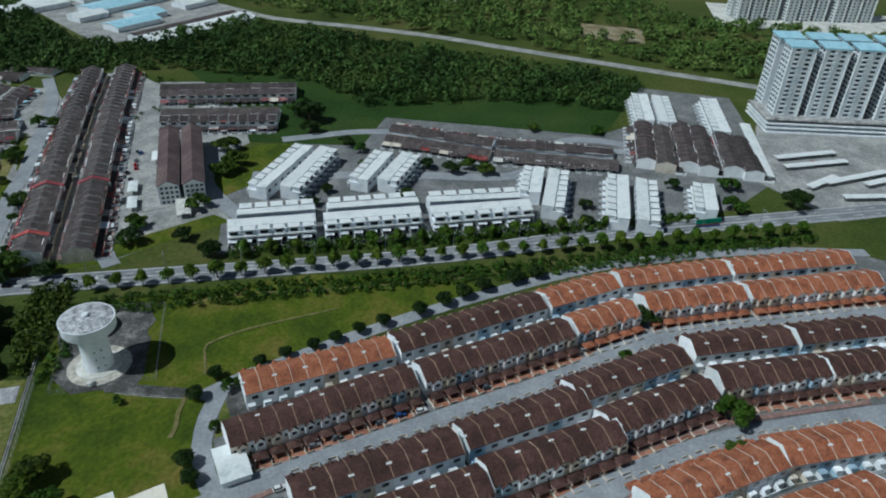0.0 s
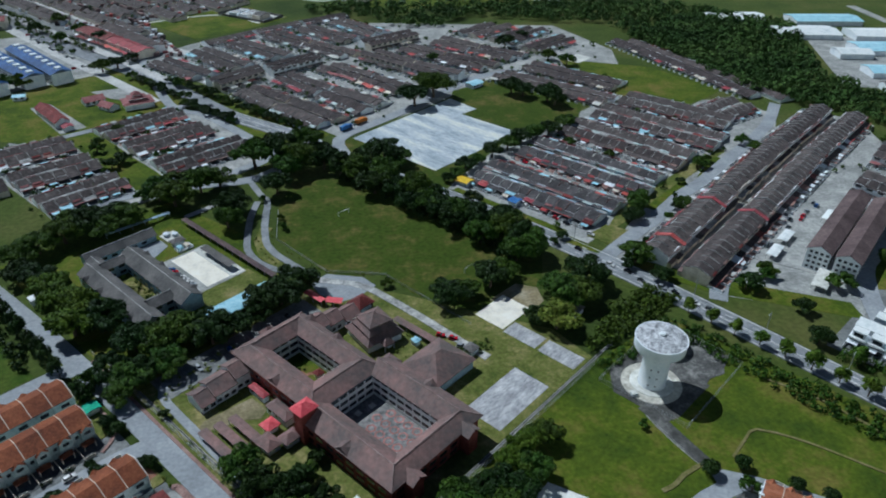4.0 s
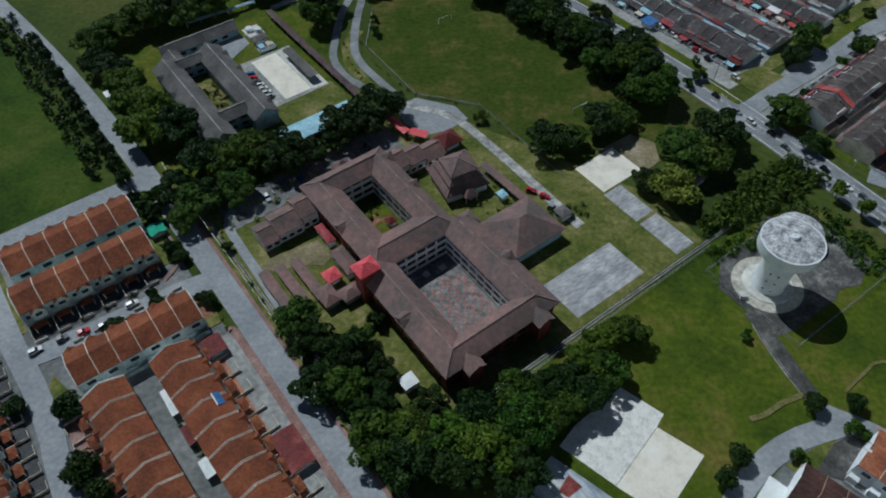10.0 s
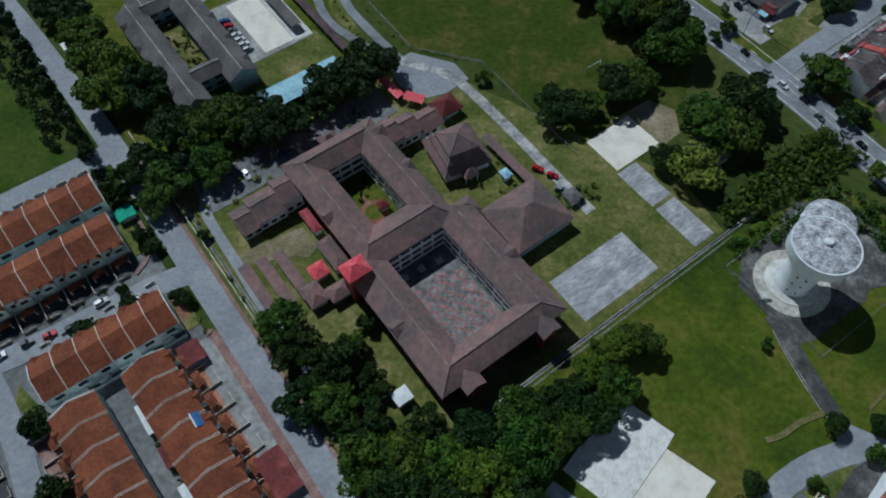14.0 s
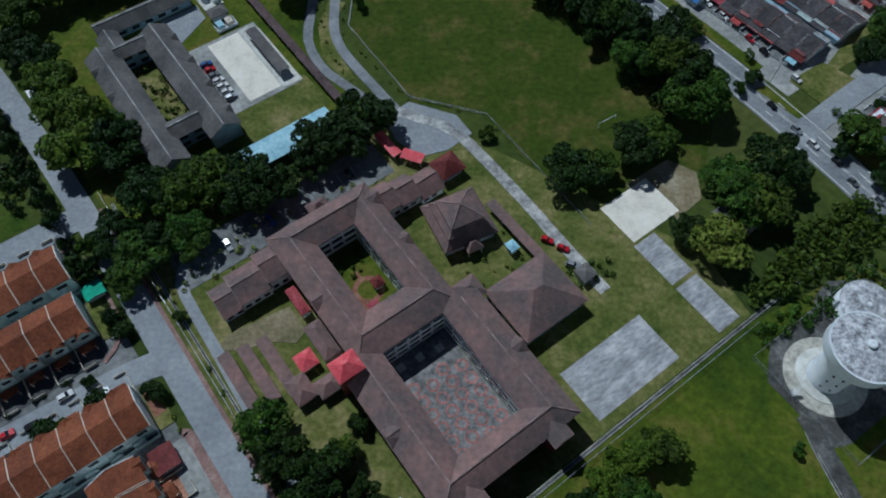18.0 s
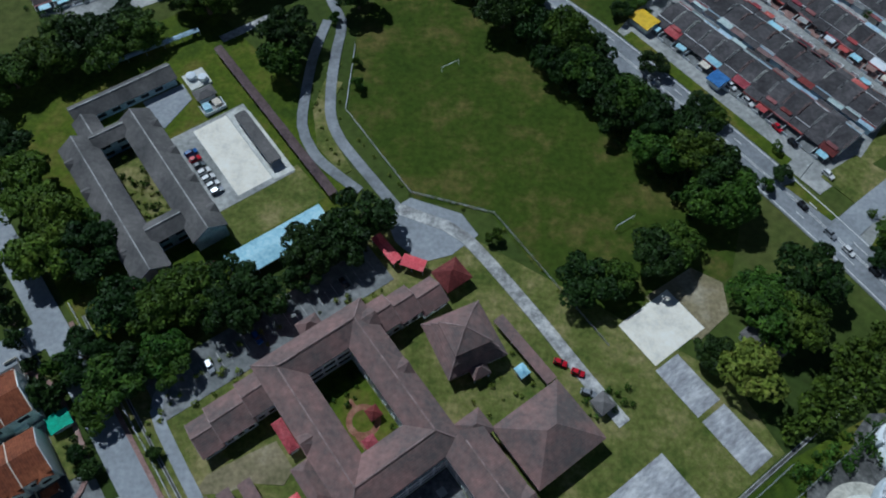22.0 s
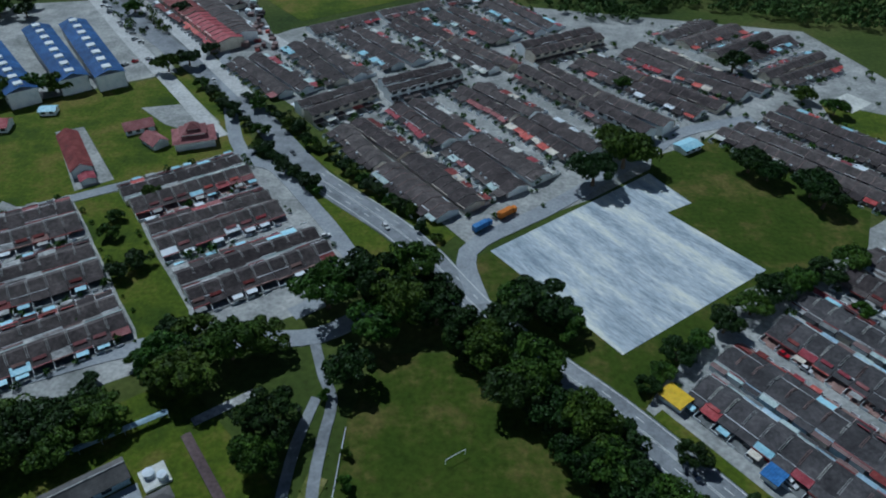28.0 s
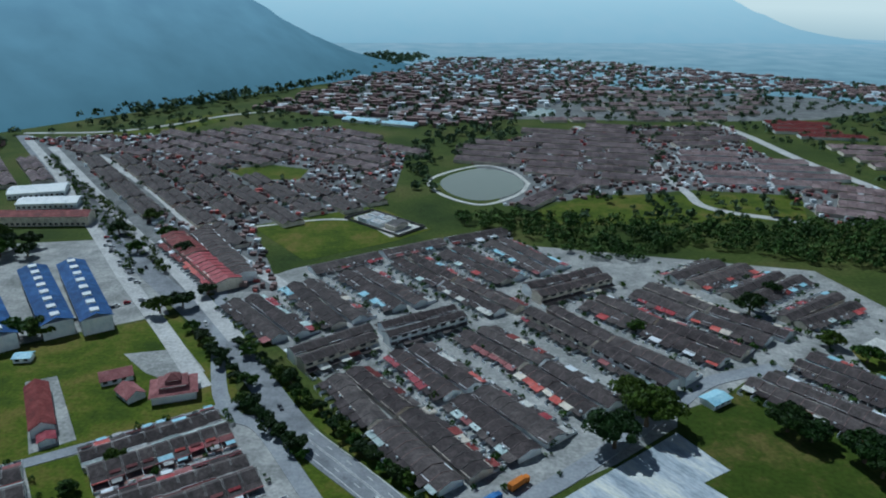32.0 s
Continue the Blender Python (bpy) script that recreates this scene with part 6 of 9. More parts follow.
        mv, mu = (v0 + v1) / 2, (u0 + u1) / 2
        if along:
            r.sheet((u0 - 0.6, v0 - 0.7, low), (u1 + 0.6, v0 - 0.7, low), (u1 + 0.6, mv, top), (u0 - 0.6, mv, top))
            r.sheet((u0 - 0.6, mv, top), (u1 + 0.6, mv, top), (u1 + 0.6, v1 + 0.7, low), (u0 - 0.6, v1 + 0.7, low))
        else:
            r.sheet((u0 - 0.6, v0 - 0.6, low), (mu, v0 - 0.6, top), (mu, v1 + 0.6, top), (u0 - 0.6, v1 + 0.6, low))
            r.sheet((mu, v0 - 0.6, top), (u1 + 0.6, v0 - 0.6, low), (u1 + 0.6, v1 + 0.6, low), (mu, v1 + 0.6, top))
        part("roof", r, M_TILE_WEST, g)
        cap = Build()
        if along:
            cap.box(u0 - 0.6, mv - 0.16, top - 0.1, u1 + 0.6, mv + 0.16, top + 0.12)
        else:
            cap.box(mu - 0.16, v0 - 0.6, top - 0.1, mu + 0.16, v1 + 0.6, top + 0.12)
        part("ridge_cap", cap, M_STAINED, g)
        for s in range(1 if nm in "cf" else 2):
            n = int((u1 - u0) / 5) if along else int((v1 - v0) / 5)
            for q in range(n):
                p, z = (u0 if along else v0) + 1.2 + q * 5, 1 + s * 3.2
                for a in ((v0, v1) if along else (u1,)):
                    w = Build()
                    if along:
                        w.box(p, a - 0.08, z, p + 2.8, a + 0.08, z + 1.4)
                    else:
                        w.box(a - 0.08, p, z, a + 0.08, p + 2.8, z + 1.4)
                    part("window", w, M_GLASS, g)
    for q in range(4):   # dormer ridges on the two ranges
        for v, f in ((31.5, -1), (60.4, 1)):
            d = Build()
            u = -236 + q * 13
            y0, y1 = v + f * 0.8, v - f * 3.6
            a = [(u, y0, 7.9), (u - 2.2, y0, 6.2), (u - 2.2, y1, 7.4), (u, y1, 7.9)]
            c = [(u + 2.2, y0, 6.2), (u, y0, 7.9), (u, y1, 7.9), (u + 2.2, y1, 7.4)]
            if f > 0:
                a, c = a[::-1], c[::-1]
            d.sheet(*a, 0.15)
            d.sheet(*c, 0.15)
            part("dormer", d, M_TILE_WEST, g)
    canopy(*uv(-177.8, 55), *uv(-177.6, 87), 9.6, "light blue roofed covered walkway", M_SKYBLUE, 3.0, "covered_walkway")
    canopy(*uv(-182, 31), *uv(-181, 52), 4.0, "red roofed covered walkway", M_RED, 2.8, "covered_walkway")
    canopy(*uv(-190, 31), *uv(-184, 31), 3.0, "red roofed covered walkway", M_RED, 2.8, "covered_walkway")
    canopy(*uv(-259, 92.4), *uv(-183, 92.8), 3.0, "long dark brown roofed covered walkway", M_MAUVETILE, 2.8, "covered_walkway")
    canopy(*uv(-228, 84.5), *uv(-204, 84.5), 4.2, "dark grey roofed shed", M_TILE_WEST, 3.0, "long_shed")
    canopy(*uv(-152, 97), *uv(-146, 101), 4.0, "red roofed gate shelter", M_PINKRED, 2.8, "gate_shelter")
    canopy(*uv(-163, 95), *uv(-152, 95.5), 3.4, "red roofed covered walkway", M_PINKRED, 2.8, "covered_walkway")
    canopy(*uv(-271, 91), *uv(-273.4, 58), 2.2, "pale blue roofed walkway along the fence", M_BLUEWALL, 2.4, "covered_walkway")
    house("pump_hut", "small dark-roofed pump hut in a walled yard", -245, 75.6, -240.2, 82.6, 2.8, 3.8, M_TILE_WEST)
    yard = thing("tank_yard", "low white-walled yard with two storage tanks", "yard", at=GRID.copy())
    for u0, v0, u1, v1 in ((-239.6, 75.2, -235.2, 75.4), (-239.6, 82.8, -235.2, 83), (-235.2, 75.2, -235, 83)):
        b = Build()
        b.box(u0, v0, 0, u1, v1, 1.3)
        part("yard_wall", b, M_WHITEWALL, yard)
    b = Build()
    b.box(-239.6, 75.4, 0.1, -235.2, 82.8, 0.2)
    part("yard_slab", b, M_STAINED, yard)
    for v, mm in ((77.2, M_SKYBLUE), (80.8, M_CREAM)):
        b = Build()
        b.box(-239, v - 1.2, 0.2, -236, v + 1.2, 2.1)
        b.box(-238.2, v - 0.4, 2.1, -237.4, v + 0.4, 2.3)
        part("tank", b, mm, yard)
    tanks = thing("tank_platform", "pale concrete platform with round water tanks", "tank", at=GRID.copy())
    b = Build()
    b.box(-255.4, 76.4, 0, -247.6, 84, 0.9)
    part("platform", b, M_CONCRETE, tanks)
    for u, v, r in ((-252.8, 79, 1.7), (-250, 82, 1.5)):
        b = Build()
        ring = [(u + r * math.cos(q * math.pi / 6), v + r * math.sin(q * math.pi / 6)) for q in range(12)]
        for q in range(12):
            p, o = ring[q], ring[(q + 1) % 12]
            b.face((*p, 0.9), (*o, 0.9), (*o, 2.4), (*p, 2.4))
            b.face((*p, 2.4), (*o, 2.4), (u, v, 2.7))
        part("tank", b, M_WHITEWALL, tanks)
    house("tin_hut", "small hut with a pale metal roof", -247, 10, -242, 15, 2.8, 3.3, M_WHITE, None, 0.3)
    house("tin_hut", "small hut with a pale metal roof", -252, 17, -247, 22, 2.8, 3.3, M_WHITE, None, 0.3)
    patch("court_old_garden", uvbox(-237, 41.6, -203, 50.2), M_DRYLAWN, 0.1, "planted garden between the ranges")


school()


# ---- the water tower ----
def water_tower():
    t = thing("water_tower", "white mushroom-shaped concrete water tower with a lichen-streaked top", "water tower", at=pose(104.6, 107.8, 0))

    def lathe(rings, n=56):
        b = Build()
        for r, z in rings:
            for k in range(n):
                a = 2 * math.pi * k / n
                b.v.append((r * math.cos(a), r * math.sin(a), z))
        for i in range(len(rings) - 1):
            for k in range(n):
                q = (k + 1) % n
                b.f.append((i * n + k, i * n + q, (i + 1) * n + q, (i + 1) * n + k))
        return b

    part("shaft", lathe([(5.5, 0), (5.2, 1), (5.0, 14.2), (5.5, 15.2)]), M_WHITEWALL, t, smooth=True)
    tank = part("tank", lathe([(5.3, 14.8), (7.0, 16.0), (9.0, 17.8), (9.4, 18.5), (9.4, 22.2)]), M_WHITEWALL, t, smooth=True)
    dome = part("dome", lathe([(9.4, 22.25), (9.0, 22.4), (7, 22.9), (3.6, 23.4), (0.9, 23.6), (0.01, 23.6)]), M_TOWERTOP, t, smooth=True)
    part("rim", lathe([(9.4, 22.1), (9.6, 22.1), (9.6, 22.5), (9.1, 22.5)]), M_WHITEWALL, tank)
    part("vent_cap", lathe([(0.9, 23.5), (0.9, 24.2), (1.25, 24.2), (1.0, 24.6), (0.4, 24.65), (0.35, 24.4), (0.01, 24.4)], 20), M_WHITEWALL, dome)
    part("apron", lathe([(8.2, 0.5), (8.0, 0.8), (5.4, 1.0)]), M_CONCRETE, t, "pale concrete collar round the shaft")
    part("outer_apron", lathe([(11.4, 0), (11.4, 0.3), (10.9, 0.42), (8.2, 0.52)]), M_BASE, t, "stained tan concrete apron")
    for k in range(0, 28, 4):   # seams of the dome
        a = 2 * math.pi * k / 28
        b = Build()
        p = [(r * math.cos(a + d), r * math.sin(a + d), z) for r, z, d in ((1.2, 23.62, 0.05), (9.0, 22.46, 0.008), (9.0, 22.46, -0.008), (1.2, 23.62, -0.05))]
        b.sheet(*p[::-1], 0.05)
        part("dome_seam", b, M_WHITEWALL, dome)
    for i in range(6):
        b = Build()
        a = math.radians(225 + (i % 2) * 28)
        z = 3 + i // 2 * 3.6
        x, y = 5.2 * math.cos(a), 5.2 * math.sin(a)
        b.box(x - 0.22, y - 0.22, z, x + 0.22, y + 0.22, z + 0.35)
        part("vent_hole", b, M_BLACK, t)
    low = thing("ground_reservoir", "low round white concrete reservoir with a lichen-streaked roof", "water tank", at=pose(119.5, 127, 0))
    part("wall", lathe([(7.9, 0), (7.9, 4.9), (7.7, 5.0)]), M_WHITEWALL, low, smooth=True)
    part("roof", lathe([(8.0, 4.95), (7.9, 5.15), (5, 5.5), (1.2, 5.7), (0.01, 5.7)]), M_TOWERTOP, low, smooth=True)
    part("hatch", lathe([(0.7, 5.6), (0.7, 6.1), (0.01, 6.2)], 16), M_WHITEWALL, low)
    b = Build()
    b.box(-8.6, 1.0, 0, -7.9, 1.7, 5.6)
    b.box(-10.2, 1.1, 0.1, -8.6, 1.6, 0.5)
    part("inlet_pipe", b, M_WHITEWALL, low)
    hut = thing("valve_hut", "small white valve box", "hut", at=pose(95.2, 103.0, 0))
    b = Build()
    b.box(-1, -1, 0, 1, 1, 1.6)
    part("wall", b, M_WHITEWALL, hut)
    b = Build()
    b.box(-1.2, -1.2, 1.6, 1.2, 1.2, 1.75)
    part("roof", b, M_CONCRETE, hut)


water_tower()

# ---- trees ----
def leaf_crown(name, lobes, n, size, m, seed, flat=0.8, shell=0.75, reach=(0.35, 0.72), clump=(0.22, 0.46)):
    """A crown of many small leaf sprays about unit size, gathered on uneven lobes."""
    g = np.random.RandomState(seed)
    c = g.normal(size=(lobes, 3))
    c /= np.linalg.norm(c, axis=1)[:, None]
    c[:, 2] = np.abs(c[:, 2]) * 0.9 - 0.25
    c *= g.uniform(*reach, (lobes, 1))
    rad = g.uniform(*clump, lobes)
    k = g.randint(0, lobes, n)
    d = g.normal(size=(n, 3))
    d /= np.linalg.norm(d, axis=1)[:, None]
    d[:, 2] = np.where(g.rand(n) < 0.75, np.abs(d[:, 2]), d[:, 2])
    p = c[k] + d * (rad[k] * (shell + (1 - shell) * g.rand(n)))[:, None]
    p[:, 2] *= flat
    nrm = d + g.normal(size=(n, 3)) * 0.55
    nrm /= np.linalg.norm(nrm, axis=1)[:, None]
    a = np.cross(nrm, g.normal(size=(n, 3)))
    a /= np.linalg.norm(a, axis=1)[:, None]
    b = np.cross(nrm, a)
    s = size * g.uniform(0.6, 1.3, (n, 1))
    dip = nrm * s * 0.35
    v = np.stack([p - a * s, p - b * s * 0.6 - dip, p + a * s, p + b * s * 0.6 - dip], 1).reshape(-1, 3)
    me = bpy.data.meshes.new(name)
    me.from_pydata(v.tolist(), [], np.arange(n * 4).reshape(-1, 4).tolist())
    me.materials.append(m)
    return me


def trunk_mesh(seed, height, limbs=5):
    """A tapered trunk with forked limbs; the crown of unit size sits at z = height."""
    g = random.Random(seed)
    b = Build()

    def limb(p, q, r0, r1):
        d = (q - p).normalized()
        x = d.orthogonal().normalized()
        y = d.cross(x)
        k = len(b.v)
        for c, r in ((p, r0), (q, r1)):
            for i in range(6):
                t = i * math.pi / 3
                b.v.append(tuple(c + x * r * math.cos(t) + y * r * math.sin(t)))
        for i in range(6):
            j = (i + 1) % 6
            b.f.append((k + i, k + j, k + 6 + j, k + 6 + i))

    fork = Vector((0.03, 0.02, height * 0.55))
    limb(Vector((0, 0, -0.05)), fork, 0.075, 0.05)
    for i in range(limbs):
        a = i * 2 * math.pi / limbs + g.uniform(-0.4, 0.4)
        r = g.uniform(0.3, 0.55)
        limb(fork, Vector((r * math.cos(a), r * math.sin(a), height + g.uniform(-0.05, 0.25))), 0.035, 0.012)
    return b.mesh("trunk", M_BARK, True)


CLUMPS = dict(shell=0.82, reach=(0.38, 0.82), clump=(0.15, 0.33))
BIG = [leaf_crown("crown", 30, 3600, 0.072, M_LEAF, 10 + i, **CLUMPS) for i in range(3)] + [leaf_crown("crown", 28, 3600, 0.072, M_LEAF_DARK, 30 + i, **CLUMPS) for i in range(3)]
LIME = [leaf_crown("crown", 28, 3600, 0.072, M_LEAF_LIME, 40 + i, **CLUMPS) for i in range(2)]
MID = [leaf_crown("crown", 22, 1300, 0.125, M_LEAF, 60 + i, **CLUMPS) for i in range(2)] + [leaf_crown("crown", 22, 1300, 0.125, M_LEAF_DARK, 64 + i, **CLUMPS) for i in range(2)]
PALE = leaf_crown("crown", 15, 1900, 0.085, M_LEAF_YOUNG, 51)
SMALL = [leaf_crown("crown", 7, 650, 0.17, M_LEAF, 70, 1.0), leaf_crown("crown", 7, 650, 0.17, M_LEAF_DARK, 71, 1.0)]
ROUND = leaf_crown("crown", 26, 1500, 0.13, M_LEAF_DARK, 80, 1.1, 0.85)
STREET = leaf_crown("crown", 16, 900, 0.15, M_LEAF_LIME, 83, 1.25)
COLUMN = leaf_crown("crown", 12, 700, 0.16, M_LEAF_DARK, 90, 2.2)
TRUNKS = [trunk_mesh(i, 0.75) for i in range(3)]
TRUNK_TALL = trunk_mesh(9, 1.3)


def tree(x, y, r, crown, label, group, trunk=None, h=0.75, name="tree", squash=1.0):
    t = thing(name, label, "tree", group)
    t.matrix_world = Matrix.Translation((x, y, 0)) @ Matrix.Rotation(random.uniform(0, 6.28), 4, "Z") @ Matrix.Diagonal((r * 1.22, r * 1.22, r * 1.15 * squash, 1))
    part("trunk", trunk or random.choice(TRUNKS), None, t)
    c = part("crown", crown, None, t)
    c.location = (0, 0, h)
    return t


def grove(points, label, group, pale=(), tall=1.0, lime=(), crowns=None):
    for i, (x, y, r) in enumerate(points):
        tree(x, y, r * random.uniform(0.98, 1.15), PALE if i in pale else random.choice(LIME) if i in lime else random.choice(crowns or BIG), label, group, squash=tall * random.uniform(0.82, 1.0))


grove([(-45, 92, 6.8), (-39, 83, 6.8), (-30, 78, 6.6), (-26, 84, 4.6), (-28, 68, 6.6), (-20, 74, 4.6), (-36, 69, 6.3), (-21, 62, 6.9), (-19, 53, 7.4), (-9, 54, 7.4), (-4, 63, 5.0), (-12, 46, 7.5), (1, 54, 7.4), (8, 61, 6.2), (11, 50, 7.8), (22, 57, 7.2), (27, 67, 6.0), (19, 67, 5.6), (29, 59, 6.2), (18, 44, 7.5), (4, 44, 6.7), (34, 70, 5.2), (40, 78, 5.4), (47, 84, 5.6), (55, 87, 5.6), (46, 75, 5.6), (38, 66, 6.6), (47, 73, 5.6), (33, 62, 5.5), (24, 60, 6.5), (14, 58, 6), (30, 66, 6), (-2, 48, 6.6)],
      "broad dark green tree in a dense grove beside the school", "school grove", tall=1.12, lime=(12, 14, 22, 23))
grove([(40, 172, 8.0), (60, 180, 8.0), (66, 185, 7.0), (104, 176, 9.5), (90, 163, 9.5), (96, 160, 8.6), (80, 146, 9.0), (72, 152, 5), (48, 174, 6.3), (88, 171, 7.5), (98, 168, 7)], "large spreading tree beside the concrete courts", "court trees", (6,))
grove([(-96, 147, 7.2), (-87, 140, 7.8), (-89, 162, 7.6), (-80, 162, 8.2), (-71, 167, 7.6), (-62, 170, 7.2), (-75, 149, 6.2), (-90, 133, 5.4), (-40, 181, 7.4), (-27, 190, 8.8), (-33, 183, 7.2), (-41, 174, 5.6), (-60, 161, 7.0), (-52, 165, 6.6), (-74, 147, 6.4), (-84, 143, 6.4)], "shade tree along the school car park", "car park trees")
grove([(-115, 176, 9), (-123, 195, 9), (-115, 190, 8.6), (-104, 178, 8.6), (-112, 182, 8.4), (-105, 188, 6), (-130, 204, 8), (-138, 214, 7.5), (-116, 268, 8.1), (-125, 260, 9), (-136, 252, 9.2), (-108, 263, 6.2), (-146, 244, 8.5), (-152, 234, 8), (-148, 222, 7), (-118, 257, 8.5), (-110, 268, 8), (-133, 262, 8.5)], "broad tree beside the older school block", "west trees", lime=(0, 1, 2, 4, 6))
grove([(-56, 266, 8.4), (-59, 254, 7.2), (-34, 287, 8.0), (-88, 282, 9.6), (-97, 290, 8), (-76, 296, 9.4), (-66, 300, 8), (-47, 322, 10.5), (-33, 329, 11.5), (-22, 318, 10), (-16, 338, 9.6), (-7, 315, 9.0), (-28, 308, 9), (-8, 326, 8)], "tall spreading tree by the school gate", "gate trees", tall=1.12)
grove([(10, 298, 8.8), (16, 304, 8.6), (26, 290, 9.0), (19, 279, 8.4), (31, 273, 8.6), (40, 267, 8.6), (37, 257, 7.6), (49, 259, 8.4), (50, 247, 8.6), (60, 241, 8.8), (54, 234, 7.2), (67, 230, 8.6), (77, 225, 8.4), (65, 218, 7.6), (77, 216, 8.4), (83, 209, 8.6), (86, 201, 8.4), (78, 199, 7.4), (2, 305, 8), (24, 284, 8), (44, 253, 7.5)],
      "tall dense tree of the belt beside the playing field", "field tree belt", tall=1.18)
grove([(30, 320, 10), (38, 313, 8), (23, 323, 7.5), (63, 286, 3.8), (69, 292, 4.7), (76, 300, 5.2), (85, 306, 5.4), (96, 314, 6), (109, 324, 6.6), (120, 332, 7), (130, 337, 7), (143, 344, 7), (157, 351, 7), (158, 238, 6.5), (149, 226, 5), (135, 188, 7), (140, 172, 5), (182, 233, 4.4), (71, 259, 5.0), (84, 241, 5.2), (88, 236, 4.6), (63, 408, 11.5), (80, 424, 12), (76, 438, 9), (140, 423, 9.4), (147, 416, 8.4), (162, 403, 9), (164, 394, 8)], "dark spreading tree beside the parade ground", "parade ground trees")
def row_of_trees(pts, gap, r, label, group):
    line, spots = smooth_line(pts, 1.0), []
    for k in range(0, len(line), gap):
        spots.append((line[k].x + random.uniform(-1.5, 1.5), line[k].y + random.uniform(-1.5, 1.5), r * random.uniform(0.75, 1.2)))
    grove(spots, label, group, crowns=MID)


row_of_trees([(-63, 397), (-75, 410), (-89, 425), (-100, 437)], 6, 3.9, "dense roadside tree on the verge of the avenue", "avenue trees")
row_of_trees([(-101, 449), (-116, 465), (-130, 483), (-144, 499)], 7, 4.2, "dense roadside tree on the verge of the avenue", "avenue trees")
row_of_trees([(-20, 381), (-35, 396), (-48, 410), (-62, 426), (-74, 441), (-86, 457), (-104, 474), (-118, 491)], 7, 3.8, "dense roadside tree on the verge of the avenue", "avenue trees")
grove([(-15, 371, 2.8), (-8, 364, 2.6), (-188, 608, 6.4), (-165, 585, 6.1), (-239, 678, 6.7), (-212, 640, 6.4), (-252, 648, 6.6), (-223, 612, 6.1), (-152, 546, 5.6)], "roadside tree of the avenue", "avenue trees", crowns=MID)
grove([(-232, 487, 8.4), (-220, 490, 7.4), (-246, 480, 8), (-262, 470, 8), (-160, 528, 7), (-170, 520, 7), (167, 538, 8), (192, 567, 5.6), (96, 513, 4.7), (195, 500, 6.3), (206, 484, 6.9), (-125, 343, 4.8), (-130, 336, 4.3), (-143, 361, 4.1), (-135, 390, 4.3), (-145, 373, 3.7), (-105, 291, 4.5), (-91, 305, 6.6), (-100, 307, 4.7), (-119, 283, 3.6)], "garden tree among the estates", "estate trees", crowns=MID)
grove([(183, 117, 5.5), (218, 151, 5.6), (283, 180, 7.2), (266, 163, 6.8), (256, 163, 6.1), (314, 46, 4.6), (325, 40, 4.7), (322, 28, 4.7), (177, 158, 5.3), (190, 138, 4.4), (191, 167, 4.3), (364, -106, 5.7), (339, -110, 6.0), (358, -142, 7.4), (217, -78, 5.2), (172, -116, 6.2), (155, -118, 4.4), (330, 150, 6), (345, 160, 9), (352, 170, 8)], "leafy tree among the terraces", "terrace trees", crowns=MID)
grove([(154, 230, 4.6), (134, 187, 5), (128, 184, 3.4), (179, 232, 3.2), (170, 224, 2.6), (175, 158, 4.4), (189, 164, 3.8), (218, 280, 4.6), (225, 286, 3.6), (169, 303, 3.4), (263, 308, 4.4), (266, 298, 4), (151, 325, 3.6), (106, 214, 3.2), (147, 225, 3.4), (147, 203, 2.4), (196, 262, 3), (322, 120, 4.4), (318, 108, 4), (262, 66, 3.4), (276, 58, 3.8), (314, 62, 4.2), (306, -34, 3.6), (290, -38, 3.4), (262, 100, 3.4), (246, 99, 3.6), (300, 96, 3.2), (352, -76, 4), (404, -70, 4), (412, -20, 4.4), (398, 20, 4)], "leafy street tree among the rows", "estate street trees", crowns=MID)
for x, y, r in [(-104, 138, 5.2), (-101, 143, 4.6), (-112, 146, 2.4), (-90, 98, 3.6), (-99, 90, 3.0), (-78, 101, 2.4), (-97, 45, 4.4), (-22, 92, 3.2), (13, 188, 2.8), (-31, 247, 2.6), (-32, 258, 1.9), (-42, 280, 2.4), (101, 209, 2.6), (143, -107, 2.9), (190, -75, 2.8), (-95, 104, 2.0), (-74, 122, 2.2), (-128, 100, 2.6), (92, 88, 2.0), (114, 55, 3.4), (96, 48, 2.6), (-58, 10, 3)]:
    tree(x, y, r, random.choice(SMALL), "small round garden tree", "small trees", squash=1.0)
for i in range(35):   # street trees between the field and the main road
    k = i / 34
    x, y = (140 + 190 * k + 3 * math.sin(k * 5), 146 - 290 * k)
    tree(x, y, random.uniform(3.0, 3.8), STREET, "young round street tree beside the main road", "main road street trees", TRUNK_TALL, 1.2)
for i in range(16):
    k = i / 15
    tree(190 + 100 * k, 103 - 151 * k, random.uniform(2.9, 3.7), STREET, "young street tree before the white houses", "white house street trees", TRUNK_TALL, 1.1)
for x, y, r in [(116, 64.6, 2.7), (129, 53, 2.6), (137, 47, 2.6), (145, 40, 2.6), (153, 34, 2.7), (161, 28, 2.7), (170, 21, 3), (183, 11, 3.2), (193, 4, 3.4), (201, -2, 3.6), (210, -8, 3.6), (222, -19, 3.7), (230, -27, 3.5), (104.8, 64.1, 3), (78.5, 48, 3.2), (73.5, 42.5, 2.9)]:
    tree(x, y, r, ROUND, "clipped dark round tree along the narrow road", "field road trees", None, 0.95)
for i in range(14):
    tree(*uv(-296 + i * 8.2, -1.5), random.uniform(2.3, 3.0), COLUMN, "tall narrow conifer along the road", "roadside conifers", None, 1.9, "conifer")


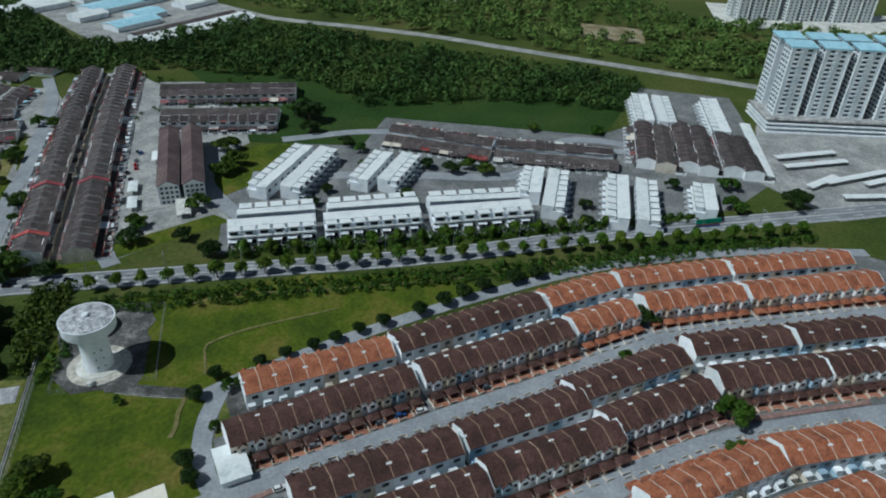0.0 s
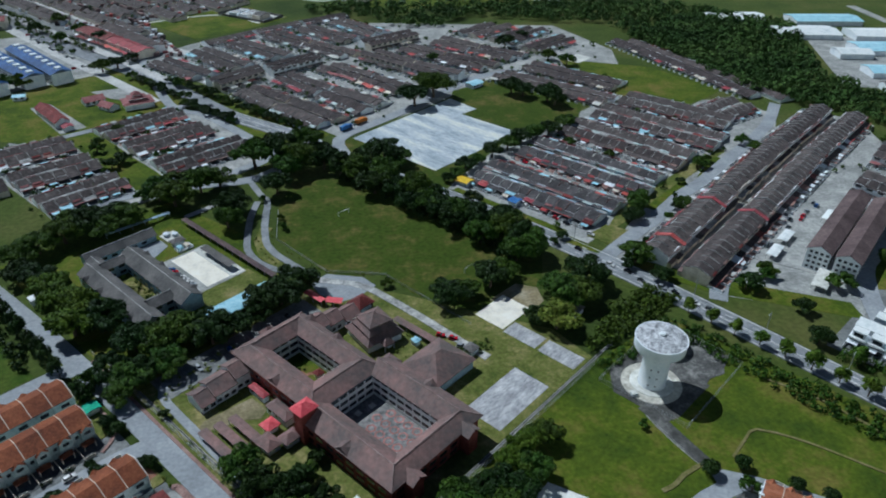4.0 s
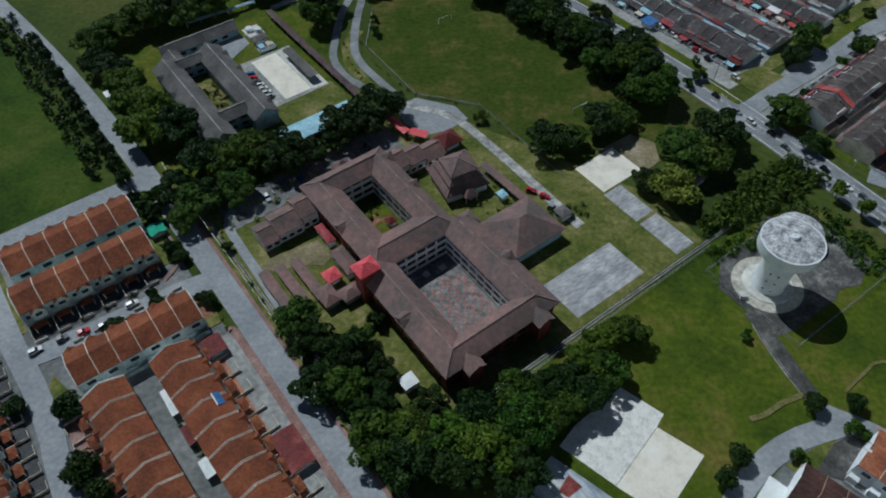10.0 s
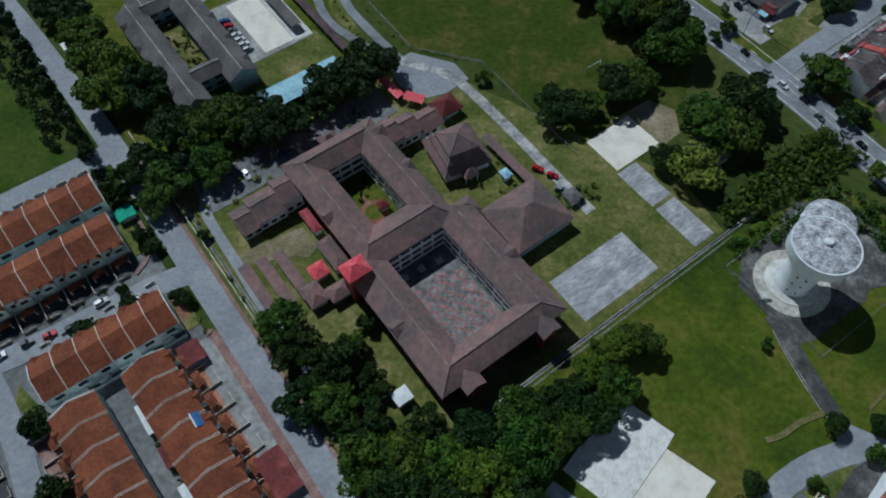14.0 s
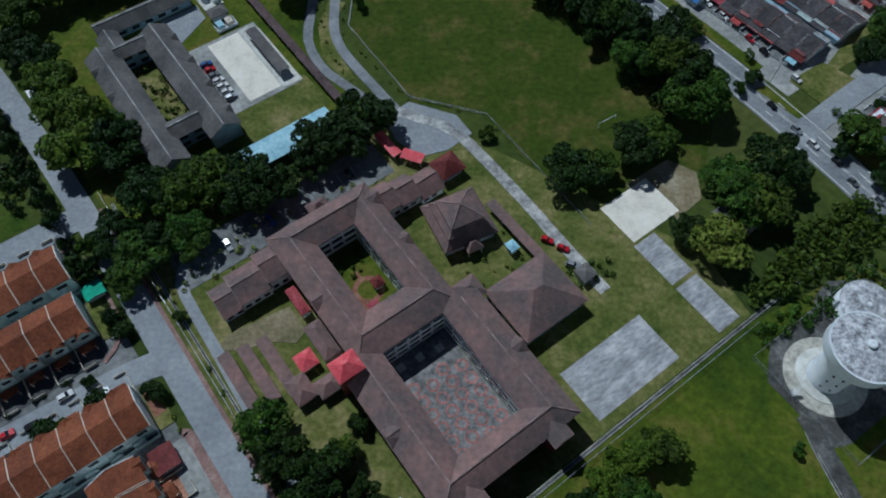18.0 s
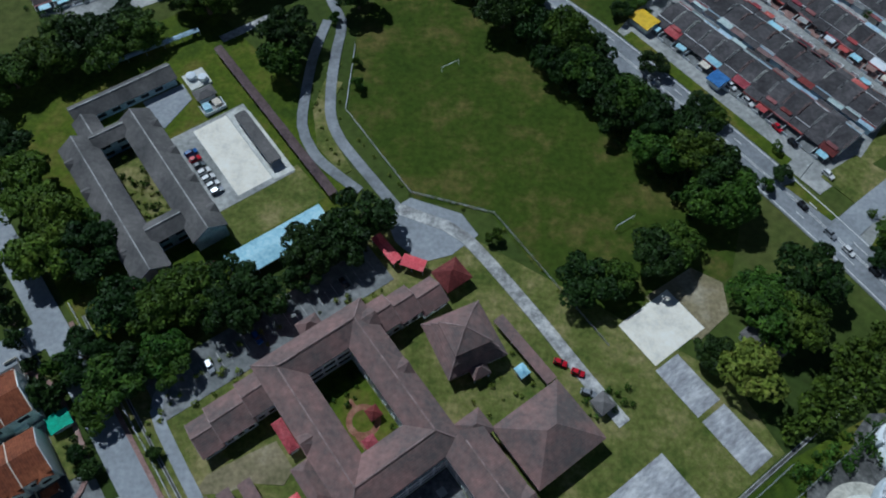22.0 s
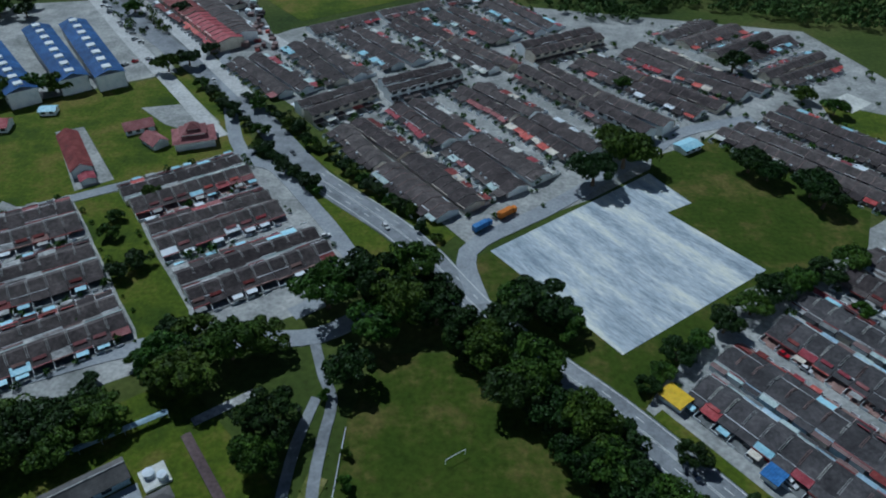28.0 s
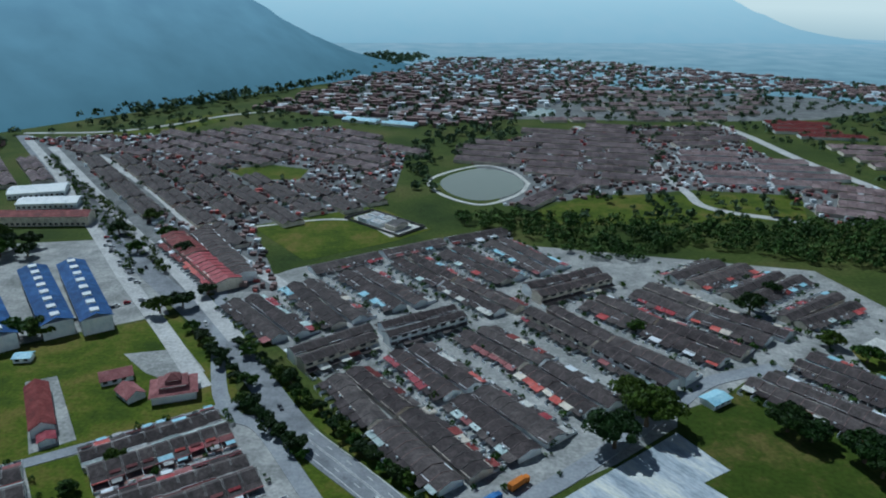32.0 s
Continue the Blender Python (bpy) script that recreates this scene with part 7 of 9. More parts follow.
# ---- shrubs, scrub and woods ----
def inside(x, y, poly):
    c = False
    for (a, b), (d, e) in zip(poly, poly[1:] + poly[:1]):
        if (b > y) != (e > y) and x < (d - a) * (y - b) / (e - b) + a:
            c = not c
    return c


def woods(name, poly, label, step, lo, hi, leaves, size, m, seed, holes=(), thin=0.0, kind="stuff", spots=None):
    """A far wood: crowns of leaf sprays packed over an area, as one object."""
    g = np.random.RandomState(seed)
    xs, ys = [p[0] for p in poly], [p[1] for p in poly]
    P = list(spots or [])
    x = min(xs) if not spots else max(xs)
    while x < max(xs):
        y = min(ys)
        while y < max(ys):
            px, py = x + g.uniform(-0.5, 0.5) * step, y + g.uniform(-0.5, 0.5) * step
            if inside(px, py, poly) and not any(inside(px, py, h) for h in holes) and g.rand() > thin:
                P.append((px, py, ground_z(px, py), g.uniform(lo, hi)))
            y += step
        x += step
    P = np.array(P)
    n = len(P) * leaves
    k = np.repeat(np.arange(len(P)), leaves)
    d = g.normal(size=(n, 3))
    d /= np.linalg.norm(d, axis=1)[:, None]
    d[:, 2] = np.abs(d[:, 2])
    r = P[k, 3]
    c = P[k, :3] + np.stack([0 * r, 0 * r, r * 0.55], 1)
    lump = 0.72 + 0.3 * np.sin(d[:, 0] * 5 + k) * np.cos(d[:, 1] * 4 + k * 1.7)
    p = c + d * (r * lump)[:, None]
    nrm = d + g.normal(size=(n, 3)) * 0.5
    nrm /= np.linalg.norm(nrm, axis=1)[:, None]
    a = np.cross(nrm, g.normal(size=(n, 3)))
    a /= np.linalg.norm(a, axis=1)[:, None]
    b = np.cross(nrm, a)
    s = (size * r * g.uniform(0.6, 1.3, n))[:, None]
    v = np.stack([p - a * s, p - b * s * 0.7, p + a * s, p + b * s * 0.7], 1).reshape(-1, 3)
    me = bpy.data.meshes.new(name)
    me.from_pydata(v.tolist(), [], np.arange(n * 4).reshape(-1, 4).tolist())
    me.materials.append(m)
    return tagged(new(name, me), label, "trees", kind=kind)


woods("woodland", [(322, 400), (372, 330), (392, 300), (414, 194), (387, 138), (410, 104), (435, 70), (455, 12), (458, -23), (525, -34), (525, -110), (532, 330), (525, 345), (420, 372), (400, 420), (470, 560), (420, 640), (300, 560)], "dense dark green wood behind the estates", 8, 4.2, 7.5, 80, 0.19, M_FOREST, 5)
woods("woodland", [(584, 520), (582, -300), (760, -420), (790, -240), (760, -60), (900, 100), (900, 520)], "mixed wood and scrub beyond the highway", 11, 4, 8, 64, 0.22, M_FOREST_LIGHT, 6, ([(640, 40), (690, 60), (700, -10), (650, -20)], [(690, 330), (760, 330), (760, 200), (690, 200)]), 0.25)
woods("woodland", [(-20, 700), (30, 668), (58, 648), (90, 612), (126, 614), (159, 652), (237, 618), (290, 606), (300, 520), (330, 380), (400, 430), (430, 640), (360, 706), (215, 700), (104, 700), (40, 715)], "belt of dark trees along the stream", 8.5, 3.5, 7, 70, 0.2, M_FOREST, 7, ([(288, 545), (345, 370), (330, 365), (272, 540)],), 0.1)
woods("hedge", [uv(-330, -3), uv(-200, -5), uv(-200, -11), uv(-330, -14)], "dark overgrown hedge", 3.5, 1.4, 2.4, 40, 0.3, M_LEAF_DARK, 8)
woods("hedge", [uv(-54, 150), uv(-49, 146), uv(-42, 176), uv(-40, 204), uv(-56, 204), uv(-58, 176)], "thick green thicket along the fence", 2.6, 1.6, 3.2, 50, 0.25, M_LEAF, 9, (), 0.0)
woods("hedge", [uv(-45, 140), uv(-39, 140), uv(-30, 176), uv(-28, 186), uv(-38, 192)], "creepers and shrubs along the tower fence", 2.4, 0.9, 2.2, 44, 0.26, M_LEAF, 38, (), 0.15)
woods("hedge", [(136, 141), (242, -21), (333, -150), (323, -154), (231, -29), (126, 132)], "thick green hedge beside the main road", 2.8, 1.2, 2.3, 40, 0.28, M_LEAF, 10, (), 0.05)
woods("hedge", [(192, 113), (218, 73), (252, 19), (296, -46), (330, -100), (325, -103), (287, -50), (245, 12), (185, 107)], "thick hedge before the white terraces", 2.7, 1.2, 2.3, 40, 0.28, M_LEAF, 11, (), 0.05)
woods("garden_shrubs", [uv(-134, 57.4), uv(-134, 68), uv(-111, 68), uv(-111, 57.4)], "courtyard shrubs", 2.6, 0.6, 1.2, 40, 0.3, M_LEAF, 12, ([uv(-124.5, 57), uv(-124.5, 67.5), uv(-113, 67.5), uv(-113, 57)],), 0.45)
woods("garden_shrubs", [uv(-236, 42.4), uv(-236, 49.6), uv(-204, 49.6), uv(-204, 42.4)], "planted shrubs between the ranges", 2.6, 0.7, 1.6, 40, 0.3, M_LEAF, 13, (), 0.4)
woods("garden_shrubs", [uv(-164, 14), uv(-148, 14), uv(-147, 98), uv(-150, 98)], "shrubs beside the car park", 3.2, 0.6, 1.3, 36, 0.3, M_LEAF_YOUNG, 14, (), 0.5)
woods("garden_shrubs", [uv(-113, 88), uv(-100, 88), uv(-100, 106), uv(-113, 106)], "flowering shrubs by the pavilion", 3.0, 0.5, 1.0, 36, 0.3, M_LEAF_YOUNG, 15, (), 0.45)
woods("garden_shrubs", [(-36, 268), (-37, 238), (-13, 206), (13, 199.5), (44, 156), (43, 154.5), (12, 197.5), (-15, 204), (-39, 237), (-38, 268)], "small yellow-green shrubs along the field rail", 2.6, 0.5, 0.9, 40, 0.3, M_LEAF_YOUNG, 31, (), 0.45)
woods("garden_shrubs", [(-44, 250), (-46, 238), (-42, 224), (-36, 214), (-35, 216), (-40, 226), (-43, 238), (-41, 250)], "small shrubs on the grass island", 2.6, 0.5, 0.9, 40, 0.3, M_LEAF_YOUNG, 32, (), 0.3)
woods("garden_shrubs", [uv(-225, 42), uv(-225, 50), uv(-206, 50), uv(-206, 42)], "bright garden plants", 2.2, 0.5, 1.1, 40, 0.3, M_LEAF_YOUNG, 33, (), 0.5)
woods("garden_shrubs", [uv(-128, 14.2), uv(-60, 14.2), uv(-60, 13.4), uv(-128, 13.4)], "rough plants along the school fence", 2.0, 0.4, 0.9, 36, 0.3, M_LEAF, 34, (), 0.3)
woods("garden_shrubs", [uv(-92, 109), uv(-84, 109), uv(-80, 124), uv(-88, 126)], "shrubs at the end of the drive", 2.6, 0.6, 1.3, 40, 0.3, M_LEAF, 35, (), 0.4)
# dark bushes added to give the shaded foot of belt and grove
woods("undergrowth", [(0, 296), (12, 282), (30, 260), (48, 236), (66, 210), (75, 193), (83, 198), (72, 218), (54, 244), (36, 268), (18, 288), (6, 302)], "added undergrowth darkening the shaded side of the tree belt", 3.4, 1.8, 3.4, 60, 0.24, M_LEAF_DARK, 36, (), 0.05)
woods("undergrowth", [(-36, 66), (-20, 46), (0, 40), (22, 44), (30, 58), (48, 74), (56, 86), (50, 90), (36, 74), (20, 62), (0, 58), (-20, 66), (-40, 86), (-46, 84)], "added undergrowth darkening the shaded foot of the grove", 4, 1.5, 3.0, 50, 0.26, M_LEAF_DARK, 37, (), 0.1)
woods("street_plants", [(0, 0)], "green shrubs and small trees along the estate streets", 1, 1, 2, 60, 0.26, M_LEAF, 39, spots=STREET_PLANTS)
ESTATES = [[(92, 46), (118, 52), (178, 6), (240, -52), (318, -160), (318, -215), (150, -215), (40, -60)], [(-72, 462), (5, 362), (112, 440), (190, 390), (270, 520), (240, 620), (-20, 656), (-150, 545)], [(56, 285), (118, 208), (228, 268), (318, 352), (205, 398), (108, 345)], [(-205, 350), (-140, 268), (-38, 346), (-90, 425), (-200, 385)], [(122, 196), (160, 156), (412, 205), (352, 352)]]
for i, e in enumerate(ESTATES):
    woods("garden_shrubs", e, "scattered green shrubs in front gardens and lanes", 11, 1.3, 2.8, 90, 0.22, M_LEAF, 20 + i, (), 0.85)
HOLES = ([(57, 808), (18, 862), (-18, 818), (16, 750)], [(69, 1205), (143, 1238), (130, 1153), (70, 1160)], [(393, 1660), (514, 1715), (627, 1690), (540, 1630), (462, 1566)], [(488, 1486), (602, 1537), (695, 1500), (640, 1450), (576, 1428)], [(763, 1748), (956, 1816), (1100, 1800), (885, 1690), (738, 1670)])
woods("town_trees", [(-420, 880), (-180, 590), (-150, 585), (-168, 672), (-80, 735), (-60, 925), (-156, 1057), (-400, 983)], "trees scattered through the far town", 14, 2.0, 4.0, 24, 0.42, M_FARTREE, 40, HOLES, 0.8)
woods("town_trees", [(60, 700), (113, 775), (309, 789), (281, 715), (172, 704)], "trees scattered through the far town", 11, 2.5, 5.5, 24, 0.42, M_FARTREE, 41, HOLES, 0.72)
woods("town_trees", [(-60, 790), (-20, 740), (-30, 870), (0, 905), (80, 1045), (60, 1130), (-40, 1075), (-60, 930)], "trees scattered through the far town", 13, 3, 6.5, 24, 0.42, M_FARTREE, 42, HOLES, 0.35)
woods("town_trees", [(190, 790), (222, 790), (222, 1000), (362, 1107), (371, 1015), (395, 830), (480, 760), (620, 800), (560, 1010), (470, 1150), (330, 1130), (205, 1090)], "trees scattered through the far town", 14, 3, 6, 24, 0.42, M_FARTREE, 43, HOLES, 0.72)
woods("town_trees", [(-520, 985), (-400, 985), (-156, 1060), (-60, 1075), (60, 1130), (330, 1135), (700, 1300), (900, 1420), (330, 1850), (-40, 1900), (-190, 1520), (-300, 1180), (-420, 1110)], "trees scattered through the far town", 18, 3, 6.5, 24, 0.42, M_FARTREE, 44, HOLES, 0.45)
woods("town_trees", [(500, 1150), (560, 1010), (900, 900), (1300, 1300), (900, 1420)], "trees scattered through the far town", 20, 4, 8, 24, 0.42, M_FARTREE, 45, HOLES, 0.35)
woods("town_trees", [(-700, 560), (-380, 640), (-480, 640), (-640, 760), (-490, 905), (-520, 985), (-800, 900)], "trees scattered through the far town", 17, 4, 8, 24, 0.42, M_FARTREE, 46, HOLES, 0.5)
woods("avenue_trees", [(-432, 868), (-344, 756), (-292, 684), (-208, 568), (-200, 572), (-284, 690), (-334, 764), (-424, 874)], "leafy median trees of the avenue", 7, 2.2, 3.8, 60, 0.24, M_LEAF, 71, (), 0.1)
woods("avenue_trees", [(-336, 758), (-276, 683), (-188, 570), (-181, 575), (-268, 689), (-328, 764)], "leafy median trees of the avenue", 7, 2.2, 3.8, 60, 0.24, M_LEAF, 72, (), 0.1)
grove([(-326, 624, 8), (-314, 612, 8), (-299, 618, 7), (-292, 600, 7), (-310, 598, 8)], "dark tree mass beside the halls", "hall trees", crowns=MID)
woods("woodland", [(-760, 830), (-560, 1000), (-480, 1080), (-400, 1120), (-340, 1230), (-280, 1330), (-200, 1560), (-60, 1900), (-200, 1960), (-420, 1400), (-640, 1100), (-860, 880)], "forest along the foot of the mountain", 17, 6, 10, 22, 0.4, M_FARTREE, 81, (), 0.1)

# ---- far estates and town ----
def far_rows(name, poly, turn, label, m, gap=26, long=46, seed=1, wall=None, height=5.5, thin=0.08):
    """A far estate: pairs of terraces in parallel streets, as one object of walls and one of roofs."""
    g = random.Random(seed)
    cx, cy = sum(p[0] for p in poly) / len(poly), sum(p[1] for p in poly) / len(poly)
    r = max(math.hypot(p[0] - cx, p[1] - cy) for p in poly)
    rot = Matrix.Rotation(radians(turn), 4, "Z")
    roof, walls = Build(), Build()
    y = -r
    while y < r:
        x = -r
        while x < r:
            L = long * g.uniform(0.8, 1.2)
            c = rot @ Vector((x + L / 2, y, 0))
            px, py = cx + c.x, cy + c.y
            if inside(px, py, poly) and g.random() > thin:
                z = ground_z(px, py)
                for side in (-4.6, 4.6):
                    n = max(2, round(L / 7))
                    for k in range(n):
                        x0, x1 = x + k * L / n, x + (k + 0.97) * L / n
                        h = height + g.uniform(-0.3, 0.3)
                        q = [(x0, y + side - 4.5, h - 2.2), (x1, y + side - 4.5, h - 2.2), (x1, y + side, h), (x0, y + side, h), (x0, y + side + 4.5, h - 2.2), (x1, y + side + 4.5, h - 2.2)]
                        q = [rot @ Vector(v) + Vector((cx, cy, z)) for v in q]
                        kk = len(roof.v)
                        roof.v += [tuple(v) for v in q]
                        roof.f += [(kk, kk + 1, kk + 2, kk + 3), (kk + 3, kk + 2, kk + 5, kk + 4)]
                q = [rot @ Vector(v) + Vector((cx, cy, z)) for v in ((x, y - 9, 0), (x + L * 0.99, y - 9, 0), (x + L * 0.99, y + 9, 0), (x, y + 9, 0))]
                for a, b in zip(q, q[1:] + q[:1]):
                    walls.face(a, b, b + Vector((0, 0, height - 2.2)), a + Vector((0, 0, height - 2.2)))
            x += L + 7
        y += gap
    tagged(part(name + "_roofs", roof, m), label, "houses", kind="stuff")
    tagged(part(name + "_walls", walls, wall or M_CREAM), "pale walls of " + label, "houses", kind="stuff")


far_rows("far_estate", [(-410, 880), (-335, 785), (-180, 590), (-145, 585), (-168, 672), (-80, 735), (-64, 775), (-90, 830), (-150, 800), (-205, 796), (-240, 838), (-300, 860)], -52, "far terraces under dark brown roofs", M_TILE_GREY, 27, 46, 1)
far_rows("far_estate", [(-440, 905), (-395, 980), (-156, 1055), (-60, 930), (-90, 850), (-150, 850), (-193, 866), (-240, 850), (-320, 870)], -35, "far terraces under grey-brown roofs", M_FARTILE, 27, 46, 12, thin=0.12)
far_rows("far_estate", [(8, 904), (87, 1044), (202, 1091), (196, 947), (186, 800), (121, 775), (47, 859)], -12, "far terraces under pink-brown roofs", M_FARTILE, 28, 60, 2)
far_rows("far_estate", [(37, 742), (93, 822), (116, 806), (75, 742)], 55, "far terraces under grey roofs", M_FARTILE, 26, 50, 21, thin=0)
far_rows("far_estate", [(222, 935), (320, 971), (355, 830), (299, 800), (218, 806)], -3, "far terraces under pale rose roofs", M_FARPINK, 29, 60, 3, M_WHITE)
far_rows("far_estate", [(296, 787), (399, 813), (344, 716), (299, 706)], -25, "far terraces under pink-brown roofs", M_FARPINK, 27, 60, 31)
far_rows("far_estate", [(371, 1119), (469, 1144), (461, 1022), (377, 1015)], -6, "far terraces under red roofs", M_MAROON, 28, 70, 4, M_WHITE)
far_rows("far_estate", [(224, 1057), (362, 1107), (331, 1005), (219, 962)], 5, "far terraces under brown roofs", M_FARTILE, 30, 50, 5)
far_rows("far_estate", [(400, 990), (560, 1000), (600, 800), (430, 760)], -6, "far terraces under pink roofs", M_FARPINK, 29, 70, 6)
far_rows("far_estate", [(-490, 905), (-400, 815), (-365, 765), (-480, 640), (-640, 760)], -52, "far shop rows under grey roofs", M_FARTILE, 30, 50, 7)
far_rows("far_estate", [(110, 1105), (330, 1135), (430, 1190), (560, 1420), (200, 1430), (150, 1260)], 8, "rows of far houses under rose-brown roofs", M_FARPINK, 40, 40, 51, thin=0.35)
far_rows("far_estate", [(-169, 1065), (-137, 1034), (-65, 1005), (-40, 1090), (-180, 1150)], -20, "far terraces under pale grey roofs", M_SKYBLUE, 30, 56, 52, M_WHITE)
far_rows("far_estate", [(690, 330), (760, 330), (770, 200), (690, 200)], 80, "distant brown terraces beyond the highway", M_TILE_GREY, 24, 50, 8)
far_rows("far_estate", [(-60, 262), (-160, 262), (-260, 330), (-330, 420), (-220, 400), (-205, 352)], 28, "rows of low terraces with grey roofs", M_TILE_GREY, 27, 46, 11, thin=0.5)


def far_town(poly, count, seed, name="far_buildings", label="pale blocks and sheds of the far town"):
    g = random.Random(seed)
    b, c = Build(), Build()
    xs, ys = [p[0] for p in poly], [p[1] for p in poly]
    while count:
        x, y = g.uniform(min(xs), max(xs)), g.uniform(min(ys), max(ys))
        if not inside(x, y, poly):
            continue
        count -= 1
        z, w, d, h = ground_z(x, y), g.uniform(2.5, 8.5), g.uniform(2.5, 6.5), g.uniform(3, 6.5)
        t = b if g.random() < 0.22 else c
        t.box(x - w, y - d, z - 2, x + w, y + d, z + h)
    tagged(part(name, b, M_WHITEWALL), label, "buildings", kind="stuff")
    tagged(part(name, c, M_TILE_PINK), "brown-roofed blocks of the far town", "buildings", kind="stuff")


far_town([(-300, 1170), (-60, 1075), (60, 1130), (140, 1260), (330, 1440), (560, 1420), (700, 1300), (900, 1420), (700, 1600), (330, 1850), (-40, 1900), (-190, 1520)], 1800, 3)
far_town([(-49, 1150), (42, 1197), (46, 1077), (-33, 1054)], 34, 4)
far_town([(-256, 1171), (-165, 1214), (-104, 1187), (-99, 1142), (-169, 1135)], 24, 6)
far_town([(-560, 1000), (-500, 920), (-620, 780), (-760, 800)], 40, 5)


PARKS = [[(-238, 837), (-193, 865), (-146, 848), (-147, 800), (-204, 796)], [(72, 808), (52, 860), (18, 880), (-34, 820), (-20, 762), (16, 732), (56, 765)],
         [(-140, 455), (-525, 965), (-430, 910), (-95, 490)], [(-70, 514), (-408, 893), (-392, 907), (-86, 526)]]   # and the streets


def far_clutter(poly, count, seed):
    """Awnings, cars, sheds and tanks between the rows of a far estate."""
    g = random.Random(seed)
    kinds = [("pale_awnings", "pale awnings and parked cars between far terraces", M_WHITEWALL, 0.2), ("brown_awnings", "brown porch roofs between far terraces", M_TILE_PINK, 0.72), ("red_awnings", "red porch roofs between far terraces", M_RED, 0.8), ("dark_sheds", "dark sheds between far terraces", M_TILE_GREY, 1.0)]
    parts = [Build() for _ in kinds]
    xs, ys = [p[0] for p in poly], [p[1] for p in poly]
    while count:
        x, y = g.uniform(min(xs), max(xs)), g.uniform(min(ys), max(ys))
        if not inside(x, y, poly) or any(inside(x, y, q) for q in PARKS):
            continue
        count -= 1
        r, w, d, h = g.random(), g.uniform(0.8, 2.4), g.uniform(0.8, 2.2), g.uniform(1.4, 3.2)
        k = next(i for i, q in enumerate(kinds) if r <= q[3])
        parts[k].box(x - w, y - d, 0, x + w, y + d, h)
    for (name, label, m, _), b in zip(kinds, parts):
        tagged(part(name, b, m), label, "awnings", kind="stuff")


far_clutter([(-500, 955), (-180, 545), (-110, 555), (-160, 672), (-73, 729), (-60, 790), (-60, 925), (-156, 1057), (-400, 983)], 2600, 81)
far_clutter([(8, 904), (87, 1044), (202, 1091), (362, 1107), (331, 1001), (355, 830), (399, 813), (342, 712), (297, 702), (294, 787), (216, 798), (190, 790), (121, 766), (37, 736)], 1800, 82)


# ---- mountains and hazy sky ----
def mountain(name, foot, along, reach, slope, top, m, seed):
    """A wooded slope rising to the left of a line on the plain, with ridges and gullies."""
    b = Build()
    p, d = Vector(foot), Vector(along)
    length = d.length
    d.normalize()
    side = Vector((-d.y, d.x))
    n, k = 90, 30
    for i in range(n + 1):
        for j in range(k + 1):
            q = p + d * (i / n * length) + side * (j / k * reach)
            f = noise.fractal(Vector((q.x / 330 + seed, q.y / 330, seed)), 1.0, 2.0, 6)
            fall = min(1.0, (1 - i / n) * 3.4) * min(1.0, 0.3 + i / n * 3)
            h = min(j / k * reach * slope, top) * fall * (1 + 0.35 * f)
            b.v.append((q.x, q.y, -3 + max(0, h)))
    for i in range(n):
        for j in range(k):
            a = i * (k + 1) + j
            b.f.append((a, a + k + 1, a + k + 2, a + 1))
    tagged(part(name, b, m, smooth=True), "hazy blue forested mountain", "mountain", kind="structure")


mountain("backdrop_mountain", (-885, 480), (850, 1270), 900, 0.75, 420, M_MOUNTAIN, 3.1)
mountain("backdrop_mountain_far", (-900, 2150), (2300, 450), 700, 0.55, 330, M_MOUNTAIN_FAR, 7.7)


def sky_wall():
    b = Build()
    n = 96
    for k in range(n):
        a, c = 2 * math.pi * k / n, 2 * math.pi * (k + 1) / n
        p = [(3250 * math.cos(x), 100 + 3250 * math.sin(x)) for x in (a, c)]
        b.face((*p[1], -200), (*p[0], -200), (*p[0], 900), (*p[1], 900))
    tagged(part("backdrop_sky", b, M_SKYWALL), "pale hazy sky at the horizon", "sky", kind="structure")


sky_wall()


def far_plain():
    """The hazy wooded plain at the horizon, a glowing sheet just over the ground."""
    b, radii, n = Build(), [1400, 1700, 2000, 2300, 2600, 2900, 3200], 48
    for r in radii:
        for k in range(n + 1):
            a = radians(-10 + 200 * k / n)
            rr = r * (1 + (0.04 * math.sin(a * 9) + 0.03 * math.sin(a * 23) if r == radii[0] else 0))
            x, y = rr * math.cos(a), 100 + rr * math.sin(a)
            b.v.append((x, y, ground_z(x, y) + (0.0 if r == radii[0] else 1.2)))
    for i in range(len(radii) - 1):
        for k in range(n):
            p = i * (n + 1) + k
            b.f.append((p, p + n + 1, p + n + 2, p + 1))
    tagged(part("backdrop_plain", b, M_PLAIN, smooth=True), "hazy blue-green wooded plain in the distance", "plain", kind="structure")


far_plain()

# ---- mosque, halls, shops and works ----
def simple_hall(name, label, x, y, turn, w, d, eave, ridge, roof, wall, cat="building", windows=True, tiers=1):
    t = thing(name, label, cat, at=pose(x, y, 0, 0, 0, turn))
    b = Build()
    b.box(-w / 2, -d / 2, 0, w / 2, d / 2, eave)
    for xx in (-w / 2, w / 2):
        b.face((xx, -d / 2, eave), (xx, d / 2, eave), (xx, 0, ridge - 0.1))
    part("wall", b, wall, t)
    b = Build()
    gable_roof(b, -w / 2 - 0.5, w / 2 + 0.5, d / 2, eave, ridge, 0.7)
    part("roof", b, roof, t)
    if windows:
        for k in range(max(1, int(w / 4))):
            for f in (-1, 1):
                window(t, -w / 2 + 2 + k * 4, f * d / 2, 1.0, 2.0, min(1.6, eave - 1.4), f)
    return t


